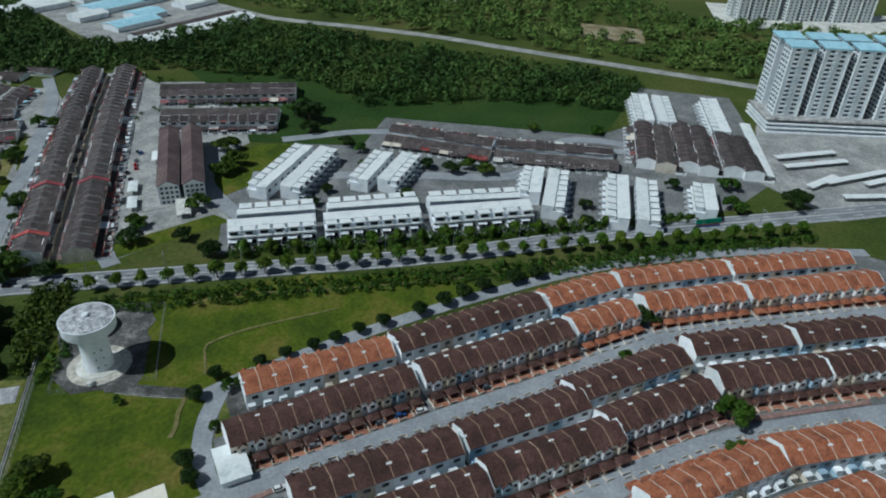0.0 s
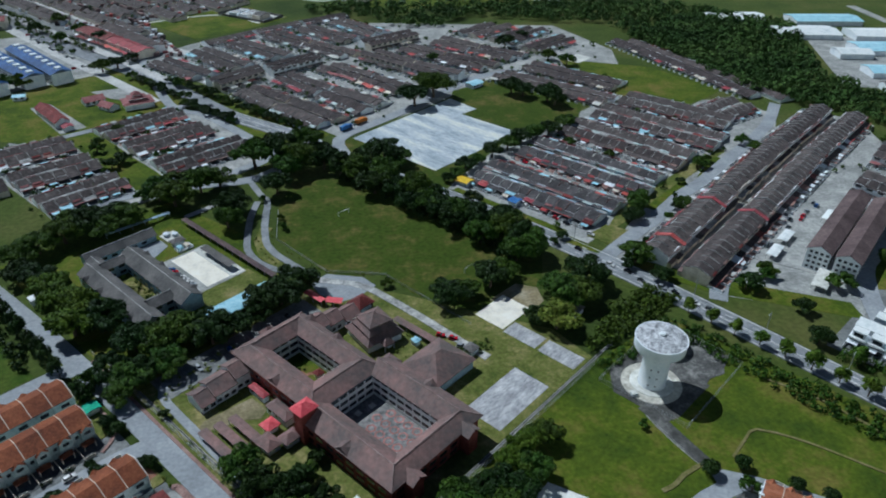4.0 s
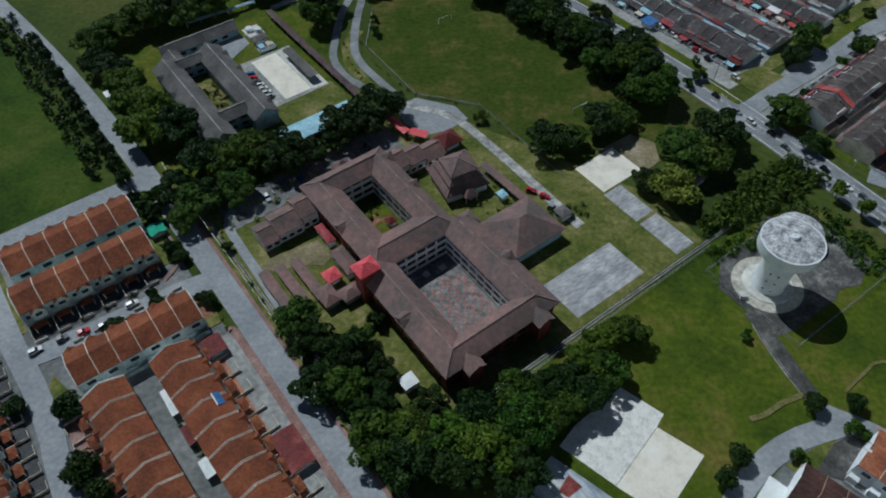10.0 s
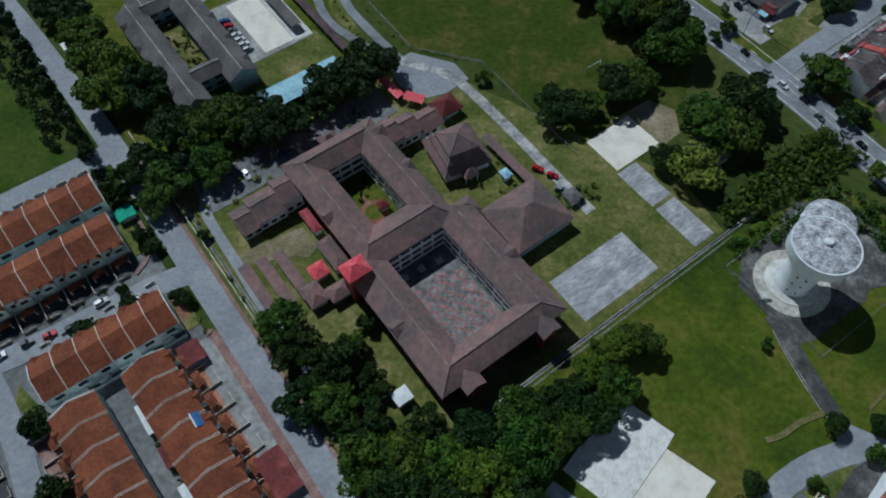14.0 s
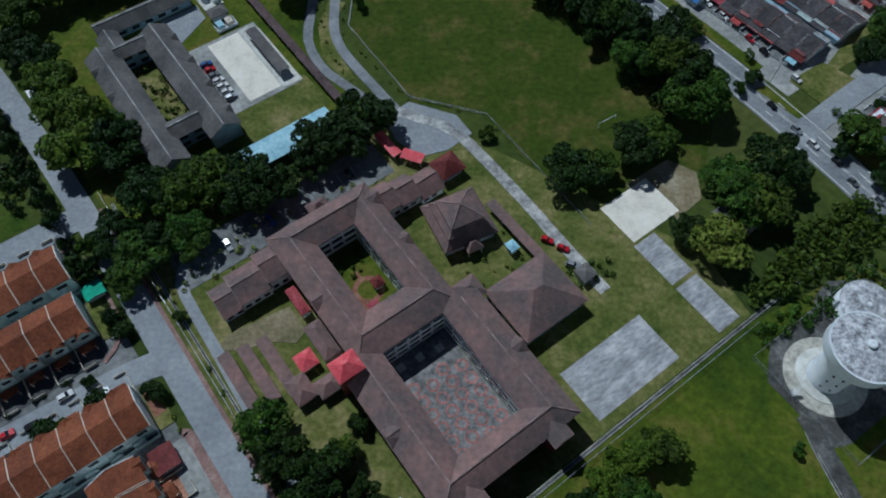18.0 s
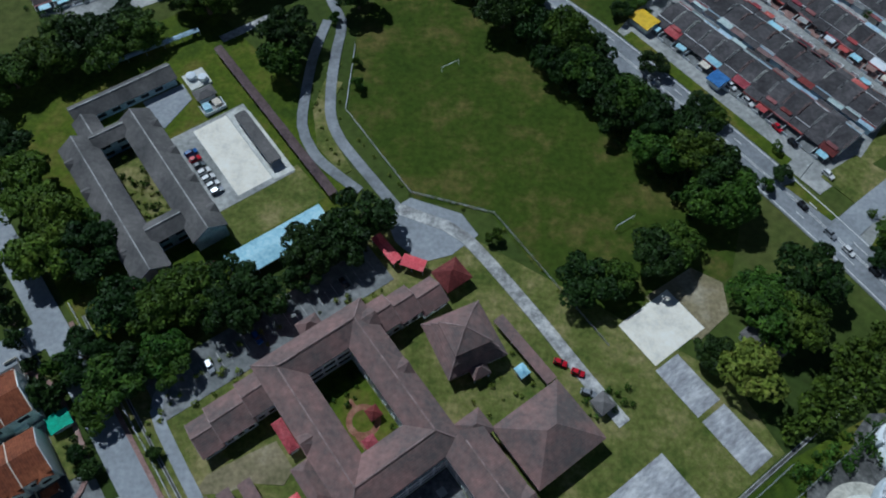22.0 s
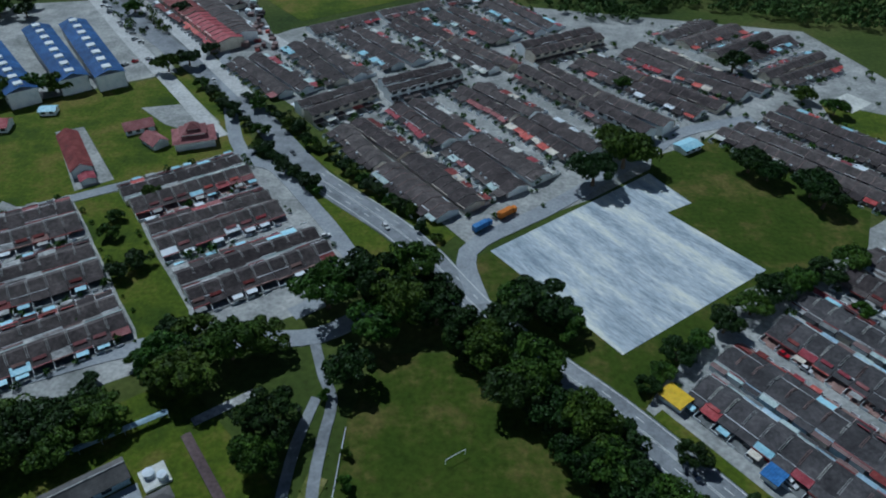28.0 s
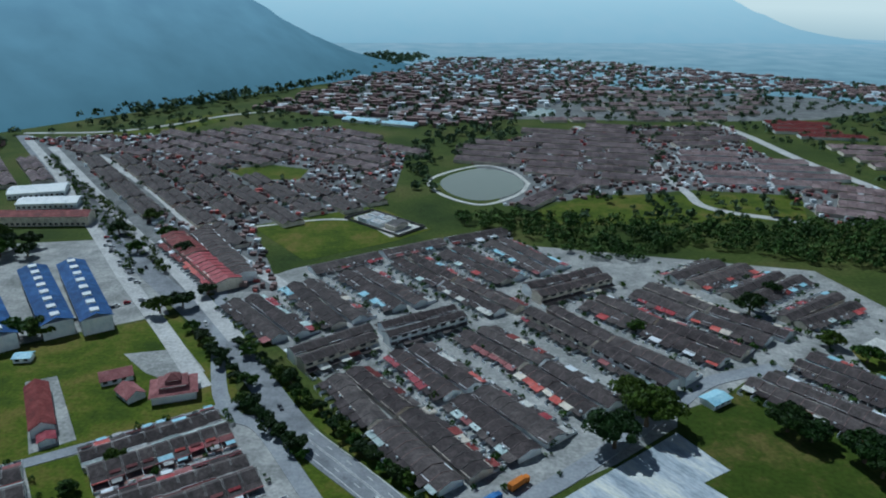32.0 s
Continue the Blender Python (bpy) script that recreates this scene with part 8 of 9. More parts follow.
def tiered(name, label, x, y, turn, tiers, roof, wall, cat):
    t = thing(name, label, cat, at=pose(x, y, 0, 0, 0, turn))
    for w, d, z0, e, h in tiers:
        b = Build()
        b.box(-w / 2 + 1, -d / 2 + 1, z0, w / 2 - 1, d / 2 - 1, e)
        part("wall", b, wall, t)
        b = Build()
        c = [(-w / 2, -d / 2, e), (w / 2, -d / 2, e), (w / 2, d / 2, e), (-w / 2, d / 2, e)]
        s = min(w, d) / 2 * 0.8
        r = [(-w / 2 + s, -d / 2 + s, h), (w / 2 - s, -d / 2 + s, h), (w / 2 - s, d / 2 - s, h), (-w / 2 + s, d / 2 - s, h)]
        for i in range(4):
            j = (i + 1) % 4
            b.face(c[i], c[j], r[j], r[i])
        b.face(*r)
        part("roof", b, roof, t)
    return t


tiered("mosque", "small mosque with tiered red-brown roofs and white walls", -131, 440, 20, ((21, 17, 0, 4.2, 6.8), (13, 11, 6, 6.9, 8.2), (7, 7, 8, 8.7, 11.0)), M_ROSETILE, M_WHITEWALL, "mosque")
simple_hall("mosque_annex", "low red-roofed annex beside the mosque", -150, 437, -40, 12, 8, 3.2, 5.5, M_ROSETILE, M_WHITEWALL)
simple_hall("mosque_annex", "low red-roofed annex beside the mosque", -163, 451, 30, 14, 9, 3.2, 5.5, M_ROSETILE, M_WHITEWALL)
simple_hall("community_hall", "long hall with a dark maroon roof", -183, 422, -57, 38, 9, 4.5, 7.2, M_MAROON, M_WHITEWALL)
simple_hall("hall_porch", "pink-roofed porch of the hall", -169, 402, -57, 6, 6, 3, 4, M_RED, M_WHITEWALL)
simple_hall("blue_shed", "small shed with a light blue roof", -216, 466, 10, 8, 6, 3, 3.8, M_SKYBLUE, M_WHITEWALL)
simple_hall("red_roofed_house", "house with a red roof behind trees", -236, 448, 10, 16, 10, 3.4, 5.6, M_RED, M_WHITEWALL)
simple_hall("pavilion_field", "small shelter with a light blue roof", 116, 444, 35, 12, 8, 3, 3.8, M_SKYBLUE, M_WHITEWALL)
for x0, y0, x1, y1 in ((-266, 562, -211, 490), (-247, 572, -193, 496), (-285, 537, -231, 473)):
    m, L = row_frame(x0, y0, x1, y1)
    t = thing("shop_block", "shop block with a bright blue metal roof and roof vents", "building", "blue-roofed shops", at=m)
    b = Build()
    b.box(0, -7.5, 0, L, 7.5, 9)
    part("wall", b, M_WHITEWALL, t)
    for k in range(8):
        b = Build()
        gable_roof(b, k * L / 8, (k + 1) * L / 8, 7.5, 9, 11.6, 0.8)
        part("roof", b, M_BLUEROOF, t)
        b = Build()
        b.box((k + 0.3) * L / 8, -2.2, 10.6, (k + 0.7) * L / 8, 2.2, 12.0)
        part("roof_vent", b, M_WHITE, t)
    for f in (-1, 1):
        for s in range(3):
            b = Build()
            for k in range(16):
                b.box(1 + k * (L - 2) / 16, f * 7.5 - 0.1, 1 + 3 * s, 1 + (k + 0.6) * (L - 2) / 16, f * 7.5 + 0.1, 2.4 + 3 * s)
            part("window_band", b, M_GLASS, t)
for x0, y0, x1, y1, m_ in ((-207, 635, -176, 598, M_MAROON), (-175, 597, -141, 555, M_RED), (-188, 642, -135, 566, M_TILE_GREY)):
    low_terrace(x0, y0, x1, y1, -1, "shop rows beside the avenue", m_, True, "two-storey shop row with red roofs", 8)
simple_hall("market_hall", "long low hall with a pale metal roof", -366, 744, 20, 44, 26, 5, 7, M_WHITE, M_WHITEWALL)
simple_hall("market_hall", "long low hall with a pale metal roof", -338, 712, 10, 46, 20, 5, 7, M_WHITE, M_WHITEWALL)
simple_hall("brick_school", "long block with a maroon roof", -318, 668, 5, 70, 14, 8, 11, M_MAROON, M_CREAM)
# the walled works in the park, and sheds of the industrial estate
for x, y, turn, w, d, m_ in ((484, 356, -14, 116, 26, M_WHITE), (486, 372, -14, 110, 14, M_TILE_GREY), (470, 418, -12, 46, 22, M_SKYBLUE), (500, 430, -12, 30, 26, M_SKYBLUE), (512, 478, -10, 60, 30, M_SKYBLUE), (556, 470, -10, 40, 30, M_BLUE), (560, 420, -12, 40, 22, M_WHITE), (470, 470, -12, 30, 20, M_WHITE), (545, 520, -12, 70, 30, M_WHITE), (470, 540, -12, 60, 34, M_WHITE), (430, 600, -8, 60, 30, M_WHITE), (520, 580, -8, 70, 30, M_SKYBLUE)):
    simple_hall("factory_shed", "long factory shed with a pale metal roof", x, y, turn, w, d, 5, 7, m_, M_WHITEWALL, windows=False)
simple_hall("yellow_shelter", "yellow canopy at the end of a terrace", 71, 282, -50, 8, 6, 3, 3.6, M_YELLOW, M_WHITEWALL, windows=False)
simple_hall("blue_tarpaulin_roof", "porch with a blue roof", 93, 254, -50, 5, 5, 2.8, 3.3, M_BLUE, M_WHITEWALL, windows=False)
# end house with a white tent roof, at the head of the terrace
simple_hall("white_pavilion", "white metal canopy wrapped round an end house", 84, 34, -42, 9, 14, 3.2, 4.2, M_WHITE, M_WHITEWALL, windows=False)
simple_hall("green_awning", "green canvas awning beside an end house", *uv(-164, -1.5), -53, 4, 4.5, 2.4, 2.9, M_GREEN, M_WHITEWALL, "awning", False)
simple_hall("maroon_carport", "maroon metal carport at the row end", *uv(-109, -6), -53, 6, 5, 2.7, 3.1, M_MAROON, M_WHITEWALL, "carport", False)
simple_hall("maroon_carport", "maroon metal carport at the row end", *uv(-66, -3), -53, 12, 6, 2.7, 3.1, M_MAROON, M_WHITEWALL, "carport", False)
for i, (x, y) in enumerate(((200, 178), (250, 205), (214, 190))):
    canopy(x, y, x + 10, y + 8, 5, "white car park canopy beside the shops")
canopy(206, 150, 226, 168, 7, "pale flat canopy over a hawker yard", M_CONCRETE)


# ---- fences, drains, goals ----
def fence(name, pts, label, h=2.0, step=3.0):
    line = []
    for p, q in zip(pts, pts[1:]):
        p, q = Vector(p), Vector(q)
        n = max(1, int((q - p).length / step))
        line += [p.lerp(q, i / n) for i in range(n)]
    line.append(Vector(pts[-1]))
    t = thing(name, label, "fence")
    rails, posts = Build(), Build()
    for p, q in zip(line, line[1:]):
        d = (q - p).normalized()
        n = Vector((-d.y, d.x)) * 0.03
        for z in (0.15, h * 0.55, h):
            rails.sheet((p.x - n.x, p.y - n.y, z), (q.x - n.x, q.y - n.y, z), (q.x + n.x, q.y + n.y, z), (p.x + n.x, p.y + n.y, z), 0.07)
    for p in line:
        posts.box(p.x - 0.06, p.y - 0.06, 0, p.x + 0.06, p.y + 0.06, h + 0.1)
    part("rail", rails, M_STEEL, t)
    part("posts", posts, M_STEEL, t)


fence("school_fence", [uv(-195, 13), uv(-100, 13.2), uv(20, 13)], "grey steel fence along the school road")
fence("compound_fence", [uv(-45, 30), uv(-45, 90), uv(-45, 145)], "wire fence along a drain")
fence("tower_fence", [uv(-39, 136), uv(-3, 136), uv(-2, 182), uv(-38, 186), uv(-39, 136)], "green wire fence round the water tower")
fence("field_fence", [(-34, 268), (-35, 238), (-12, 205), (14, 198), (45, 155)], "low white rail beside the playing field", 1.1)


def drain(name, pts, w=1.4):
    line = smooth_line(pts)
    t = thing(name, "open concrete storm drain", "drain", kind="structure")
    a, b = Build(), Build()
    ribbon(a, line, w / 2, 0.2, 0.22)
    ribbon(a, line, -w / 2, 0.2, 0.22)
    ribbon(b, line, 0, w - 0.2, 0.2)
    part("edge", a, M_STAINED, t)
    part("bed", b, M_DARKSLAB, t)


drain("drain_field", [uv(-47, 20), uv(-47, 80), uv(-47, 146), uv(-46, 196)], 0.9)
drain("drain_road", [uv(-190, 14.6), uv(-100, 14.8), uv(0, 14.6)], 0.7)
drain("drain_tower", [(95.5, 94), (97, 87), (100.5, 76), (104.5, 66)], 0.8)
for x0, y0, x1, y1 in ((-3, 256, 3, 260), (51, 193, 57, 197)):
    m, L = row_frame(x0, y0, x1, y1)
    t = thing("football_goal", "white football goal frame on the worn field", "goal", "football goals", at=m)
    for a in ((0, 0, 0.12, 2.4), (L - 0.12, 0, L, 2.4)):
        b = Build()
        b.box(a[0], -0.06, 0, a[2], 0.06, a[3])
        part("post", b, M_WHITE, t)
    b = Build()
    b.box(0, -0.06, 2.4, L, 0.06, 2.52)
    part("crossbar", b, M_WHITE, t)
road("path_worn_track", [(116, 69), (125, 76), (131, 79), (143, 72), (154, 62), (172, 44)], 1.0, "worn sandy footpath across the field", 0.055, M_WORN)
road("path_worn_strip", [(86, 60.5), (91, 62), (96, 65.2), (103.7, 68.1)], 1.6, "bare sandy strip in the grass", 0.055, M_WORN)
road("path_worn_edge", [(148, 103), (163, 88), (180, 59), (190, 42), (216, 3)], 1.1, "bare sandy edge of the field", 0.055, M_WORN)
road("path_park", [(-161, 668), (-110, 690), (-75, 690)], 3, "pale path across the sports field", 0.09, M_CONCRETE)


# ---- vehicles ----
def car_shape(paint, long=4.2, van=False):
    t = thing("parked_car", "small parked car", "car")
    b = Build()
    w = 0.84
    prof = [(-long / 2, 0.35), (-long / 2, 0.8), (-long / 2 + 0.15, 0.95), (long / 2 - 1.25, 0.98), (long / 2 - 0.1, 0.78), (long / 2, 0.6), (long / 2, 0.35)]
    for y, s in ((-w, 1), (w, -1)):
        f = [(x, y, z) for x, z in prof]
        b.face(*(f if s > 0 else f[::-1]))
    for (x0, z0), (x1, z1) in zip(prof, prof[1:] + prof[:1]):
        b.face((x0, w, z0), (x1, w, z1), (x1, -w, z1), (x0, -w, z0))
    body = part("body", b, paint, t)
    b = Build()
    k, r = 1.0 if van else 0.62, 0.72
    base = [(-long / 2 + 0.2, -w + 0.06, 0.95), (long / 2 - 1.2, -w + 0.06, 0.95), (long / 2 - 1.2, w - 0.06, 0.95), (-long / 2 + 0.2, w - 0.06, 0.95)]
    top = [(-long / 2 + 0.5, -r + 0.1, 0.95 + k), (long / 2 - 1.9, -r + 0.1, 0.95 + k), (long / 2 - 1.9, r - 0.1, 0.95 + k), (-long / 2 + 0.5, r - 0.1, 0.95 + k)]
    for i in range(4):
        j = (i + 1) % 4
        b.face(base[i], base[j], top[j], top[i])
    part("window", b, M_GLASS, t)
    b = Build()
    b.sheet(*[(x, y, z + 0.05) for x, y, z in top], 0.05)
    part("roof", b, paint, t)
    b = Build()
    for x in (-long / 2 + 0.75, long / 2 - 0.8):
        for y in (-w, w):
            n = 12
            for i in range(n):
                a, c = i * 2 * math.pi / n, (i + 1) * 2 * math.pi / n
                p = [(x + 0.31 * math.cos(q), 0.31 + 0.31 * math.sin(q)) for q in (a, c)]
                b.face((p[0][0], y - 0.1, p[0][1]), (p[1][0], y - 0.1, p[1][1]), (p[1][0], y + 0.1, p[1][1]), (p[0][0], y + 0.1, p[0][1]))
                b.face((x, y + 0.1, 0.31), (p[0][0], y + 0.1, p[0][1]), (p[1][0], y + 0.1, p[1][1]))
                b.face((x, y - 0.1, 0.31), (p[1][0], y - 0.1, p[1][1]), (p[0][0], y - 0.1, p[0][1]))
    part("wheels", b, M_BLACK, t)
    return t


PAINTS = [("white", plain("white_car_paint", (0.75, 0.75, 0.74), 0.25)), ("silver", plain("silver_car_paint", (0.42, 0.44, 0.46), 0.3, 0.5)), ("black", plain("black_car_paint", (0.015, 0.015, 0.018), 0.2)), ("red", plain("red_car_paint", (0.5, 0.015, 0.03), 0.25)), ("grey", plain("grey_car_paint", (0.12, 0.13, 0.14), 0.3)), ("blue", plain("blue_car_paint", (0.03, 0.1, 0.3), 0.25))]
CARS = {}


def car(x, y, turn, colour=None, where="beside the kerb", z=0.3):
    k = colour if colour is not None else random.choice((0, 0, 1, 1, 2, 3, 4, 4, 5))
    m = pose(x, y, z, 0, 0, turn)
    if k not in CARS:
        CARS[k] = car_shape(PAINTS[k][1], random.choice((3.8, 4.3)))
        CARS[k].matrix_basis = m
        ob = CARS[k]
    else:
        ob = copy_thing(CARS[k], m)
    tagged(ob, "small %s car %s" % (PAINTS[k][0], where), "car", "cars")


def cars_along(x0, y0, x1, y1, n, turn, where, spread=0.6, keep=0.75):
    for i in range(n):
        if random.random() < keep:
            k = (i + 0.5) / n
            car(x0 + (x1 - x0) * k + random.uniform(-spread, spread), y0 + (y1 - y0) * k + random.uniform(-spread, spread), turn + random.uniform(-4, 4), None, where)


for x, y, c in ((121, 187, 0), (117, 193, 1), (127, 180, 2), (130, 172, 4), (137, 165, 1), (141, 160, 2), (146, 151, 0), (150, 146, 4), (111, 203, 2), (70, 254, 1), (-30, 372, 0), (-80, 430, 4), (-140, 508, 0), (-205, 584, 2), (236, 10, 0), (270, -34, 2)):
    car(x, y, -56, c, "driving on the main road")
for u, v, c in ((-140, -20, 0), (-137.5, -30, 2), (-139, -36, 3), (-140.5, -42, 4), (-141, -50, 0), (-135, -12, 1)):
    car(*uv(u, v), 37, c, "parked before the rust-roofed houses")
for u, v, c in ((-101, 114.5, 3), (-96, 116.5, 3), (-90, 115, 1)):
    car(*uv(u, v), -20, c, "parked on the school drive")
for k in range(7):
    car(*uv(-224 + k * 3.0, 64.5), 37, (5, 3, 4, 0, 0, 0, 1)[k], "parked in the school yard", 0.2)
cars_along(*uv(-156, 24), *uv(-156, 88), 18, -53, "in the shaded school car park", 0.4, 0.25)
cars_along(88, 28, 140, -20, 9, -42, "on a terracotta forecourt", 0.5, 0.55)
cars_along(143, -22, 196, -66, 9, -42, "beside the estate road", 0.5, 0.5)
cars_along(80, 18, 120, -18, 7, -42, "beside the estate road", 0.4, 0.35)
cars_along(180, 196, 236, 240, 16, 38, "in the shop car park", 2.5, 0.8)
cars_along(205, 186, 262, 230, 14, 38, "in the shop car park", 2.5, 0.8)
cars_along(88, 268, 124, 212, 9, -58, "before a low terrace", 0.8, 0.6)
cars_along(105, 312, 160, 252, 10, -45, "before a low terrace", 0.8, 0.6)
cars_along(-100, 338, -52, 366, 8, 30, "before a low terrace", 0.8, 0.6)
cars_along(-125, 355, -76, 382, 8, 30, "before a low terrace", 0.8, 0.5)
cars_along(-220, 500, -188, 540, 12, 40, "in the avenue car park", 2, 0.7)
cars_along(-200, 560, -260, 640, 18, 40, "in the avenue car park", 2, 0.7)
cars_along(-50, 462, 12, 395, 12, -46, "in a street of low houses", 1.5, 0.6)
cars_along(-18, 488, 42, 420, 12, -46, "in a street of low houses", 1.5, 0.6)
cars_along(415, -140, 440, -172, 9, 20, "under a car park canopy", 1, 0.7)


def lorry(x, y, turn, m, label):
    t = thing("lorry", label, "lorry", at=pose(x, y, 0.12, 0, 0, turn))
    for name, box, mm in (("cargo_body", (-5, -1.2, 1.0, 2.6, 1.2, 3.6), m), ("cab", (3.0, -1.15, 0.6, 5.0, 1.15, 2.9), m), ("windscreen", (4.6, -1.0, 1.8, 5.06, 1.0, 2.6), M_GLASS), ("chassis", (-5, -0.9, 0.6, 5, 0.9, 1.0), M_BLACK)):
        b = Build()
        b.box(*box)
        part(name, b, mm, t)
    for xx in (-3.8, -2.4, 3.8):
        for yy in (-1.0, 1.0):
            b = Build()
            for i in range(12):
                a, c = i * math.pi / 6, (i + 1) * math.pi / 6
                p = [(xx + 0.5 * math.cos(q), 0.5 + 0.5 * math.sin(q)) for q in (a, c)]
                b.face((p[0][0], yy - 0.15, p[0][1]), (p[1][0], yy - 0.15, p[1][1]), (p[1][0], yy + 0.15, p[1][1]), (p[0][0], yy + 0.15, p[0][1]))
                b.face((xx, yy + 0.15, 0.5), (p[0][0], yy + 0.15, p[0][1]), (p[1][0], yy + 0.15, p[1][1]))
                b.face((xx, yy - 0.15, 0.5), (p[1][0], yy - 0.15, p[1][1]), (p[0][0], yy - 0.15, p[0][1]))
            part("wheel", b, M_BLACK, t)


lorry(11, 373, 42, M_BLUE, "blue box lorry parked by the parade ground")
lorry(22, 383, 42, plain("orange_lorry_paint", (0.6, 0.2, 0.03), 0.5), "orange box lorry parked by the parade ground")


def street_lamp(x, y, turn):
    t = thing("street_lamp", "tall grey street lamp with a curved arm", "street lamp", "street lamps", at=pose(x, y, 0, 0, 0, turn))
    b = Build()
    b.box(-0.1, -0.1, 0, 0.1, 0.1, 9)
    part("pole", b, M_STEEL, t)
    b = Build()
    b.box(-0.05, -0.05, 8.9, 2.4, 0.05, 9.05)
    part("arm", b, M_STEEL, t)
    b = Build()
    b.box(1.9, -0.14, 8.8, 2.7, 0.14, 8.95)
    part("lamp_head", b, M_WHITE, t)


for i in range(14):
    k = i / 13
    street_lamp(113 + 235 * k, 214 - 366 * k, 215)


# ---- sheds in the back lane, a roof panel and a hoarding ----
def lane_shed(u0, v0, u1, v1, m, label):
    x, y = uv((u0 + u1) / 2, (v0 + v1) / 2)
    t = thing("lean_to_shed", label, "shed", "back lane sheds", at=Matrix.Translation((x, y, 0.2)) @ GRID)
    a, c = (u1 - u0) / 2, (v1 - v0) / 2
    b = Build()
    b.sheet((-a, -c, 2.3), (a, -c, 2.3), (a, c, 2.8), (-a, c, 2.8), 0.1)
    part("roof", b, m, t)
    for k in range(4):
        b = Build()
        px, py = (-a + 0.1 if k % 2 else a - 0.3), (-c + 0.1 if k < 2 else c - 0.3)
        b.box(px, py, 0, px + 0.2, py + 0.2, 2.25 if k < 2 else 2.7)
        part("post", b, M_STEEL, t)
    b = Build()
    b.box(-a + 0.2, c - 0.25, 0, a - 0.2, c - 0.1, 2.5)
    part("rear_wall", b, M_STAINED, t)


for u0, v0, u1, v1, m_, lb in ((-104, -25.4, -94.5, -22.4, M_WHITE, "cream sheet-roofed lean-to in the back lane"), (-90, -25.3, -83.5, -21.8, M_MAROON, "mauve sheet-roofed lean-to in the back lane"), (-78, -25.4, -72, -21.6, M_WHITE, "cream sheet-roofed lean-to in the back lane"), (-60, -29, -54, -26.4, M_STAINED, "grey sheet-roofed lean-to in the back lane"), (-47, -24.6, -40, -21.4, M_WHITE, "cream sheet-roofed lean-to in the back lane")):
    lane_shed(u0, v0, u1, v1, m_, lb)
woods("garden_shrubs", [uv(-94, -25.4), uv(-70, -24.8), uv(-70, -22.6), uv(-94, -22.8)], "green plants in the back lane", 2.2, 0.6, 1.2, 40, 0.3, M_LEAF, 61, (), 0.3)
woods("garden_shrubs", [uv(-148, -3), uv(-146, 2), uv(-156, 3), uv(-160, -3)], "garden plants behind a corner fence", 2.2, 0.7, 1.5, 40, 0.3, M_LEAF_DARK, 62, (), 0.2)
woods("garden_shrubs", [uv(-120, -1), uv(-114, -1), uv(-114, 1), uv(-120, 1)], "bright plants beside the pink yard", 1.8, 0.5, 0.9, 40, 0.3, M_LEAF_YOUNG, 63, (), 0.2)
woods("garden_shrubs", [uv(-144, -40), uv(-142.5, -40), uv(-142.5, -12), uv(-144, -12)], "plants along the dark front yards", 2.4, 0.6, 1.3, 40, 0.3, M_LEAF_DARK, 64, (), 0.35)
for u, v, r in ((-132, -14, 3.4), (-133, -27, 3.2), (-126, 0.5, 2.4), (-147.5, 0, 2.6), (-154, -1, 2.4), (-114.9, -48.3, 4), (-95.1, -50.8, 4), (-85.7, -50, 3.6), (-123.7, -60, 3.2), (-66, -50, 3.6)):
    tree(*uv(u, v), r, ROUND, "round leafy garden tree beside the lane", "lane trees", None, 0.75)


def roof_panel(u, v, z):
    x, y = uv(u, v)
    t = thing("solar_panel", "blue solar water heater panel on the rust roof", "solar panel", at=Matrix.Translation((x, y, z)) @ GRID)
    for k in range(2):
        b = Build()
        b.sheet((k * 2.2 - 2.2, -0.9, 0.42), (k * 2.2 - 0.1, -0.9, 0.42), (k * 2.2 - 0.1, 0.9, -0.42), (k * 2.2 - 2.2, 0.9, -0.42), 0.12)
        part("panel", b, M_BLUE, t)
    b = Build()
    b.box(-2.2, -1.3, 0.3, 2.1, -0.95, 0.75)
    part("tank", b, M_WHITE, t)


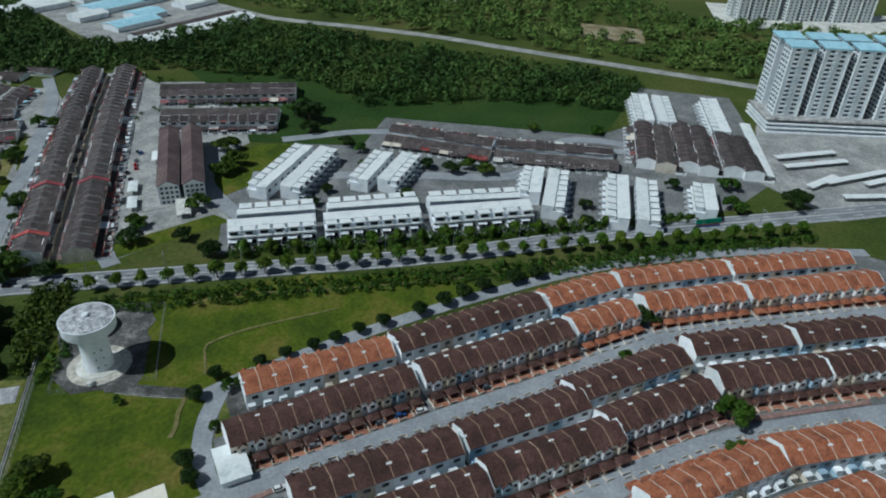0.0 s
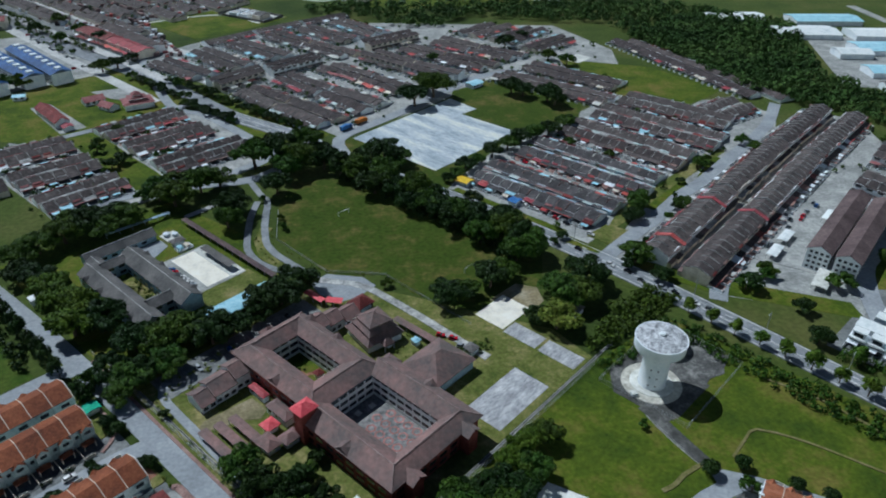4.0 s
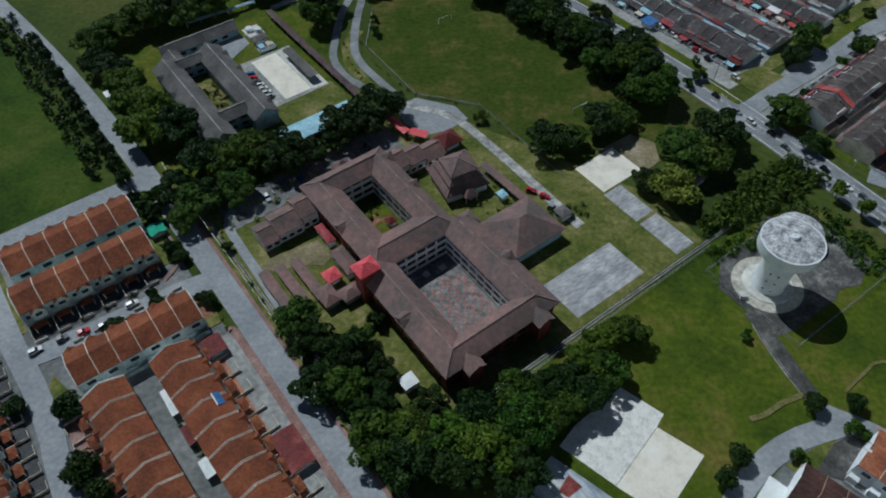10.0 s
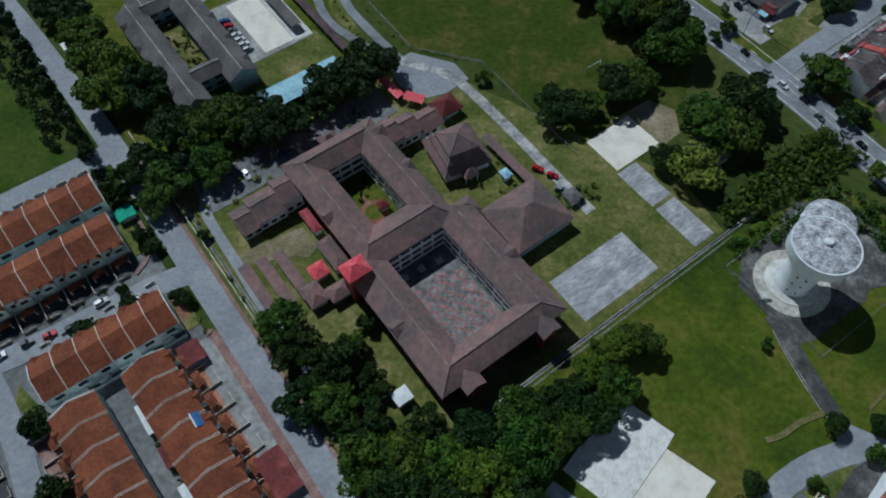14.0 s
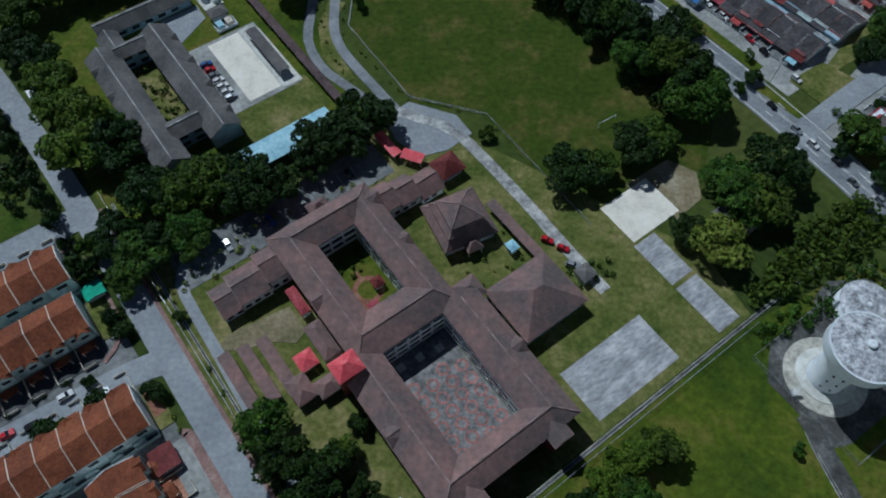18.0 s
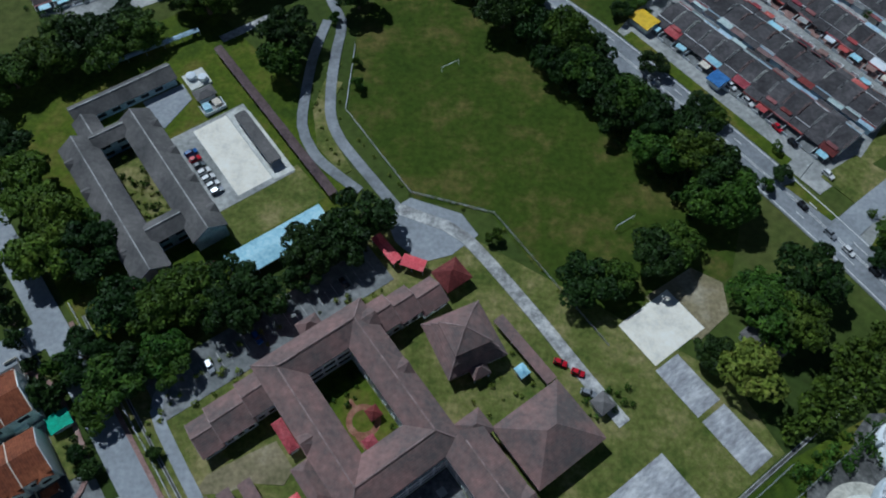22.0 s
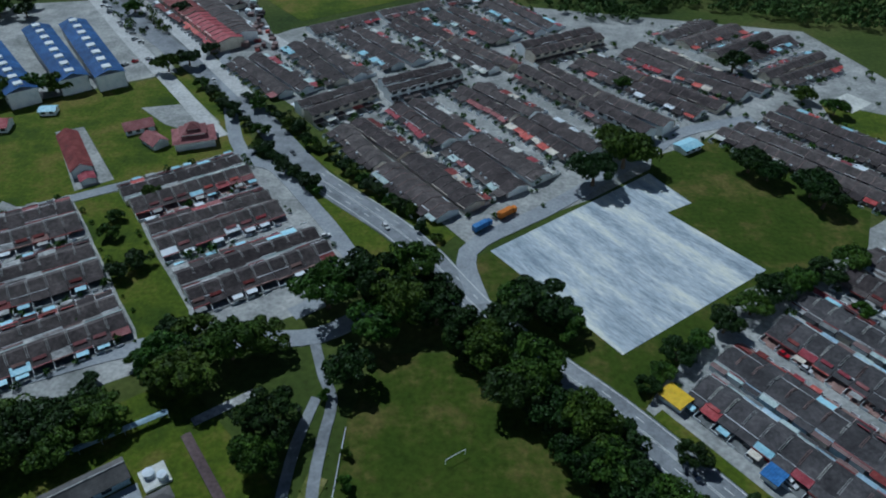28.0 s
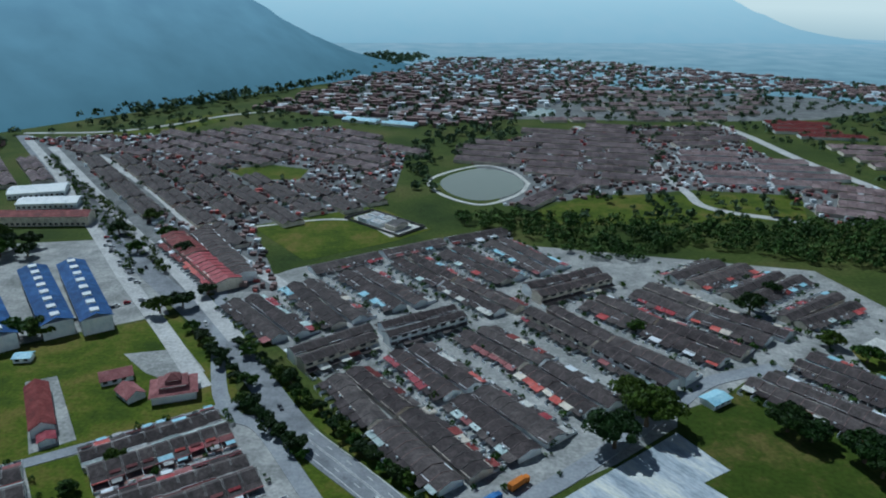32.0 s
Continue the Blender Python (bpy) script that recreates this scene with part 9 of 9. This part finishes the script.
roof_panel(-88.5, -12.6, 8.25)


def hoarding():
    m, length = row_frame(310, -92, 318, -104)
    t = thing("hoarding", "bright green, red and blue hoarding boards before white houses", "hoarding", at=m)
    for k, (mm, z0, z1) in enumerate(((M_GREEN, 2.2, 5.2), (M_RED, 1.4, 2.1), (M_BLUE, 0.0, 1.3))):
        b = Build()
        b.box(0, -0.1, z0, length, 0.1, z1)
        part("board", b, mm, t)


hoarding()


def red_strips():
    for x0, y0, x1, y1, spots in ((143, 186, 212, 241, (14.5, 66)), (154, 167, 224, 222, (70,))):
        m, L = row_frame(x0, y0, x1, y1)
        for x in spots:
            t = thing("red_roof_strip", "rose-red metal strip roof across a terrace", "roof strip", "red roof strips", at=m)
            b = Build()
            gable_roof(b, x, x + 2.8, 6.5, 6.55, 8.95, 1.6)
            part("sheet", b, M_RED, t)
            for s in (-1, 1):
                b = Build()
                b.box(x, s * 7.6 - 0.1, 0, x + 2.8, s * 7.6 + 0.1, 6.0)
                part("end_wall", b, M_WALL, t)


red_strips()


def walled_works():
    m, L = row_frame(-80, 702, -40, 668)
    t = thing("pump_station", "walled pump station with square pale tanks", "pump station", at=m)
    for x0, y0, x1, y1 in ((-4, -15, L + 4, -14.6), (-4, 13.6, L + 4, 14), (-4, -14.6, -3.6, 13.6), (L + 3.6, -14.6, L + 4, 13.6)):
        b = Build()
        b.box(x0, y0, 0, x1, y1, 2.2)
        part("boundary_wall", b, M_TILE_WEST, t)
    for k in range(4):
        b = Build()
        x, y = 6 + (k % 2) * 14, -10 + (k // 2) * 11
        b.box(x, y, 0, x + 11, y + 8, 3.2)
        part("tank", b, M_WHITEWALL, t)
        b = Build()
        b.box(x + 0.8, y + 0.8, 3.0, x + 10.2, y + 7.2, 3.3)
        part("tank_top", b, M_STAINED, t)
    b = Build()
    b.box(36, -9, 0, 46, 6, 4)
    part("control_house", b, M_CREAM, t)
    b = Build()
    gable_roof(b, 35.5, 46.5, 8, 4, 5.6)
    part("roof", b, M_TILE_WEST, t)


walled_works()
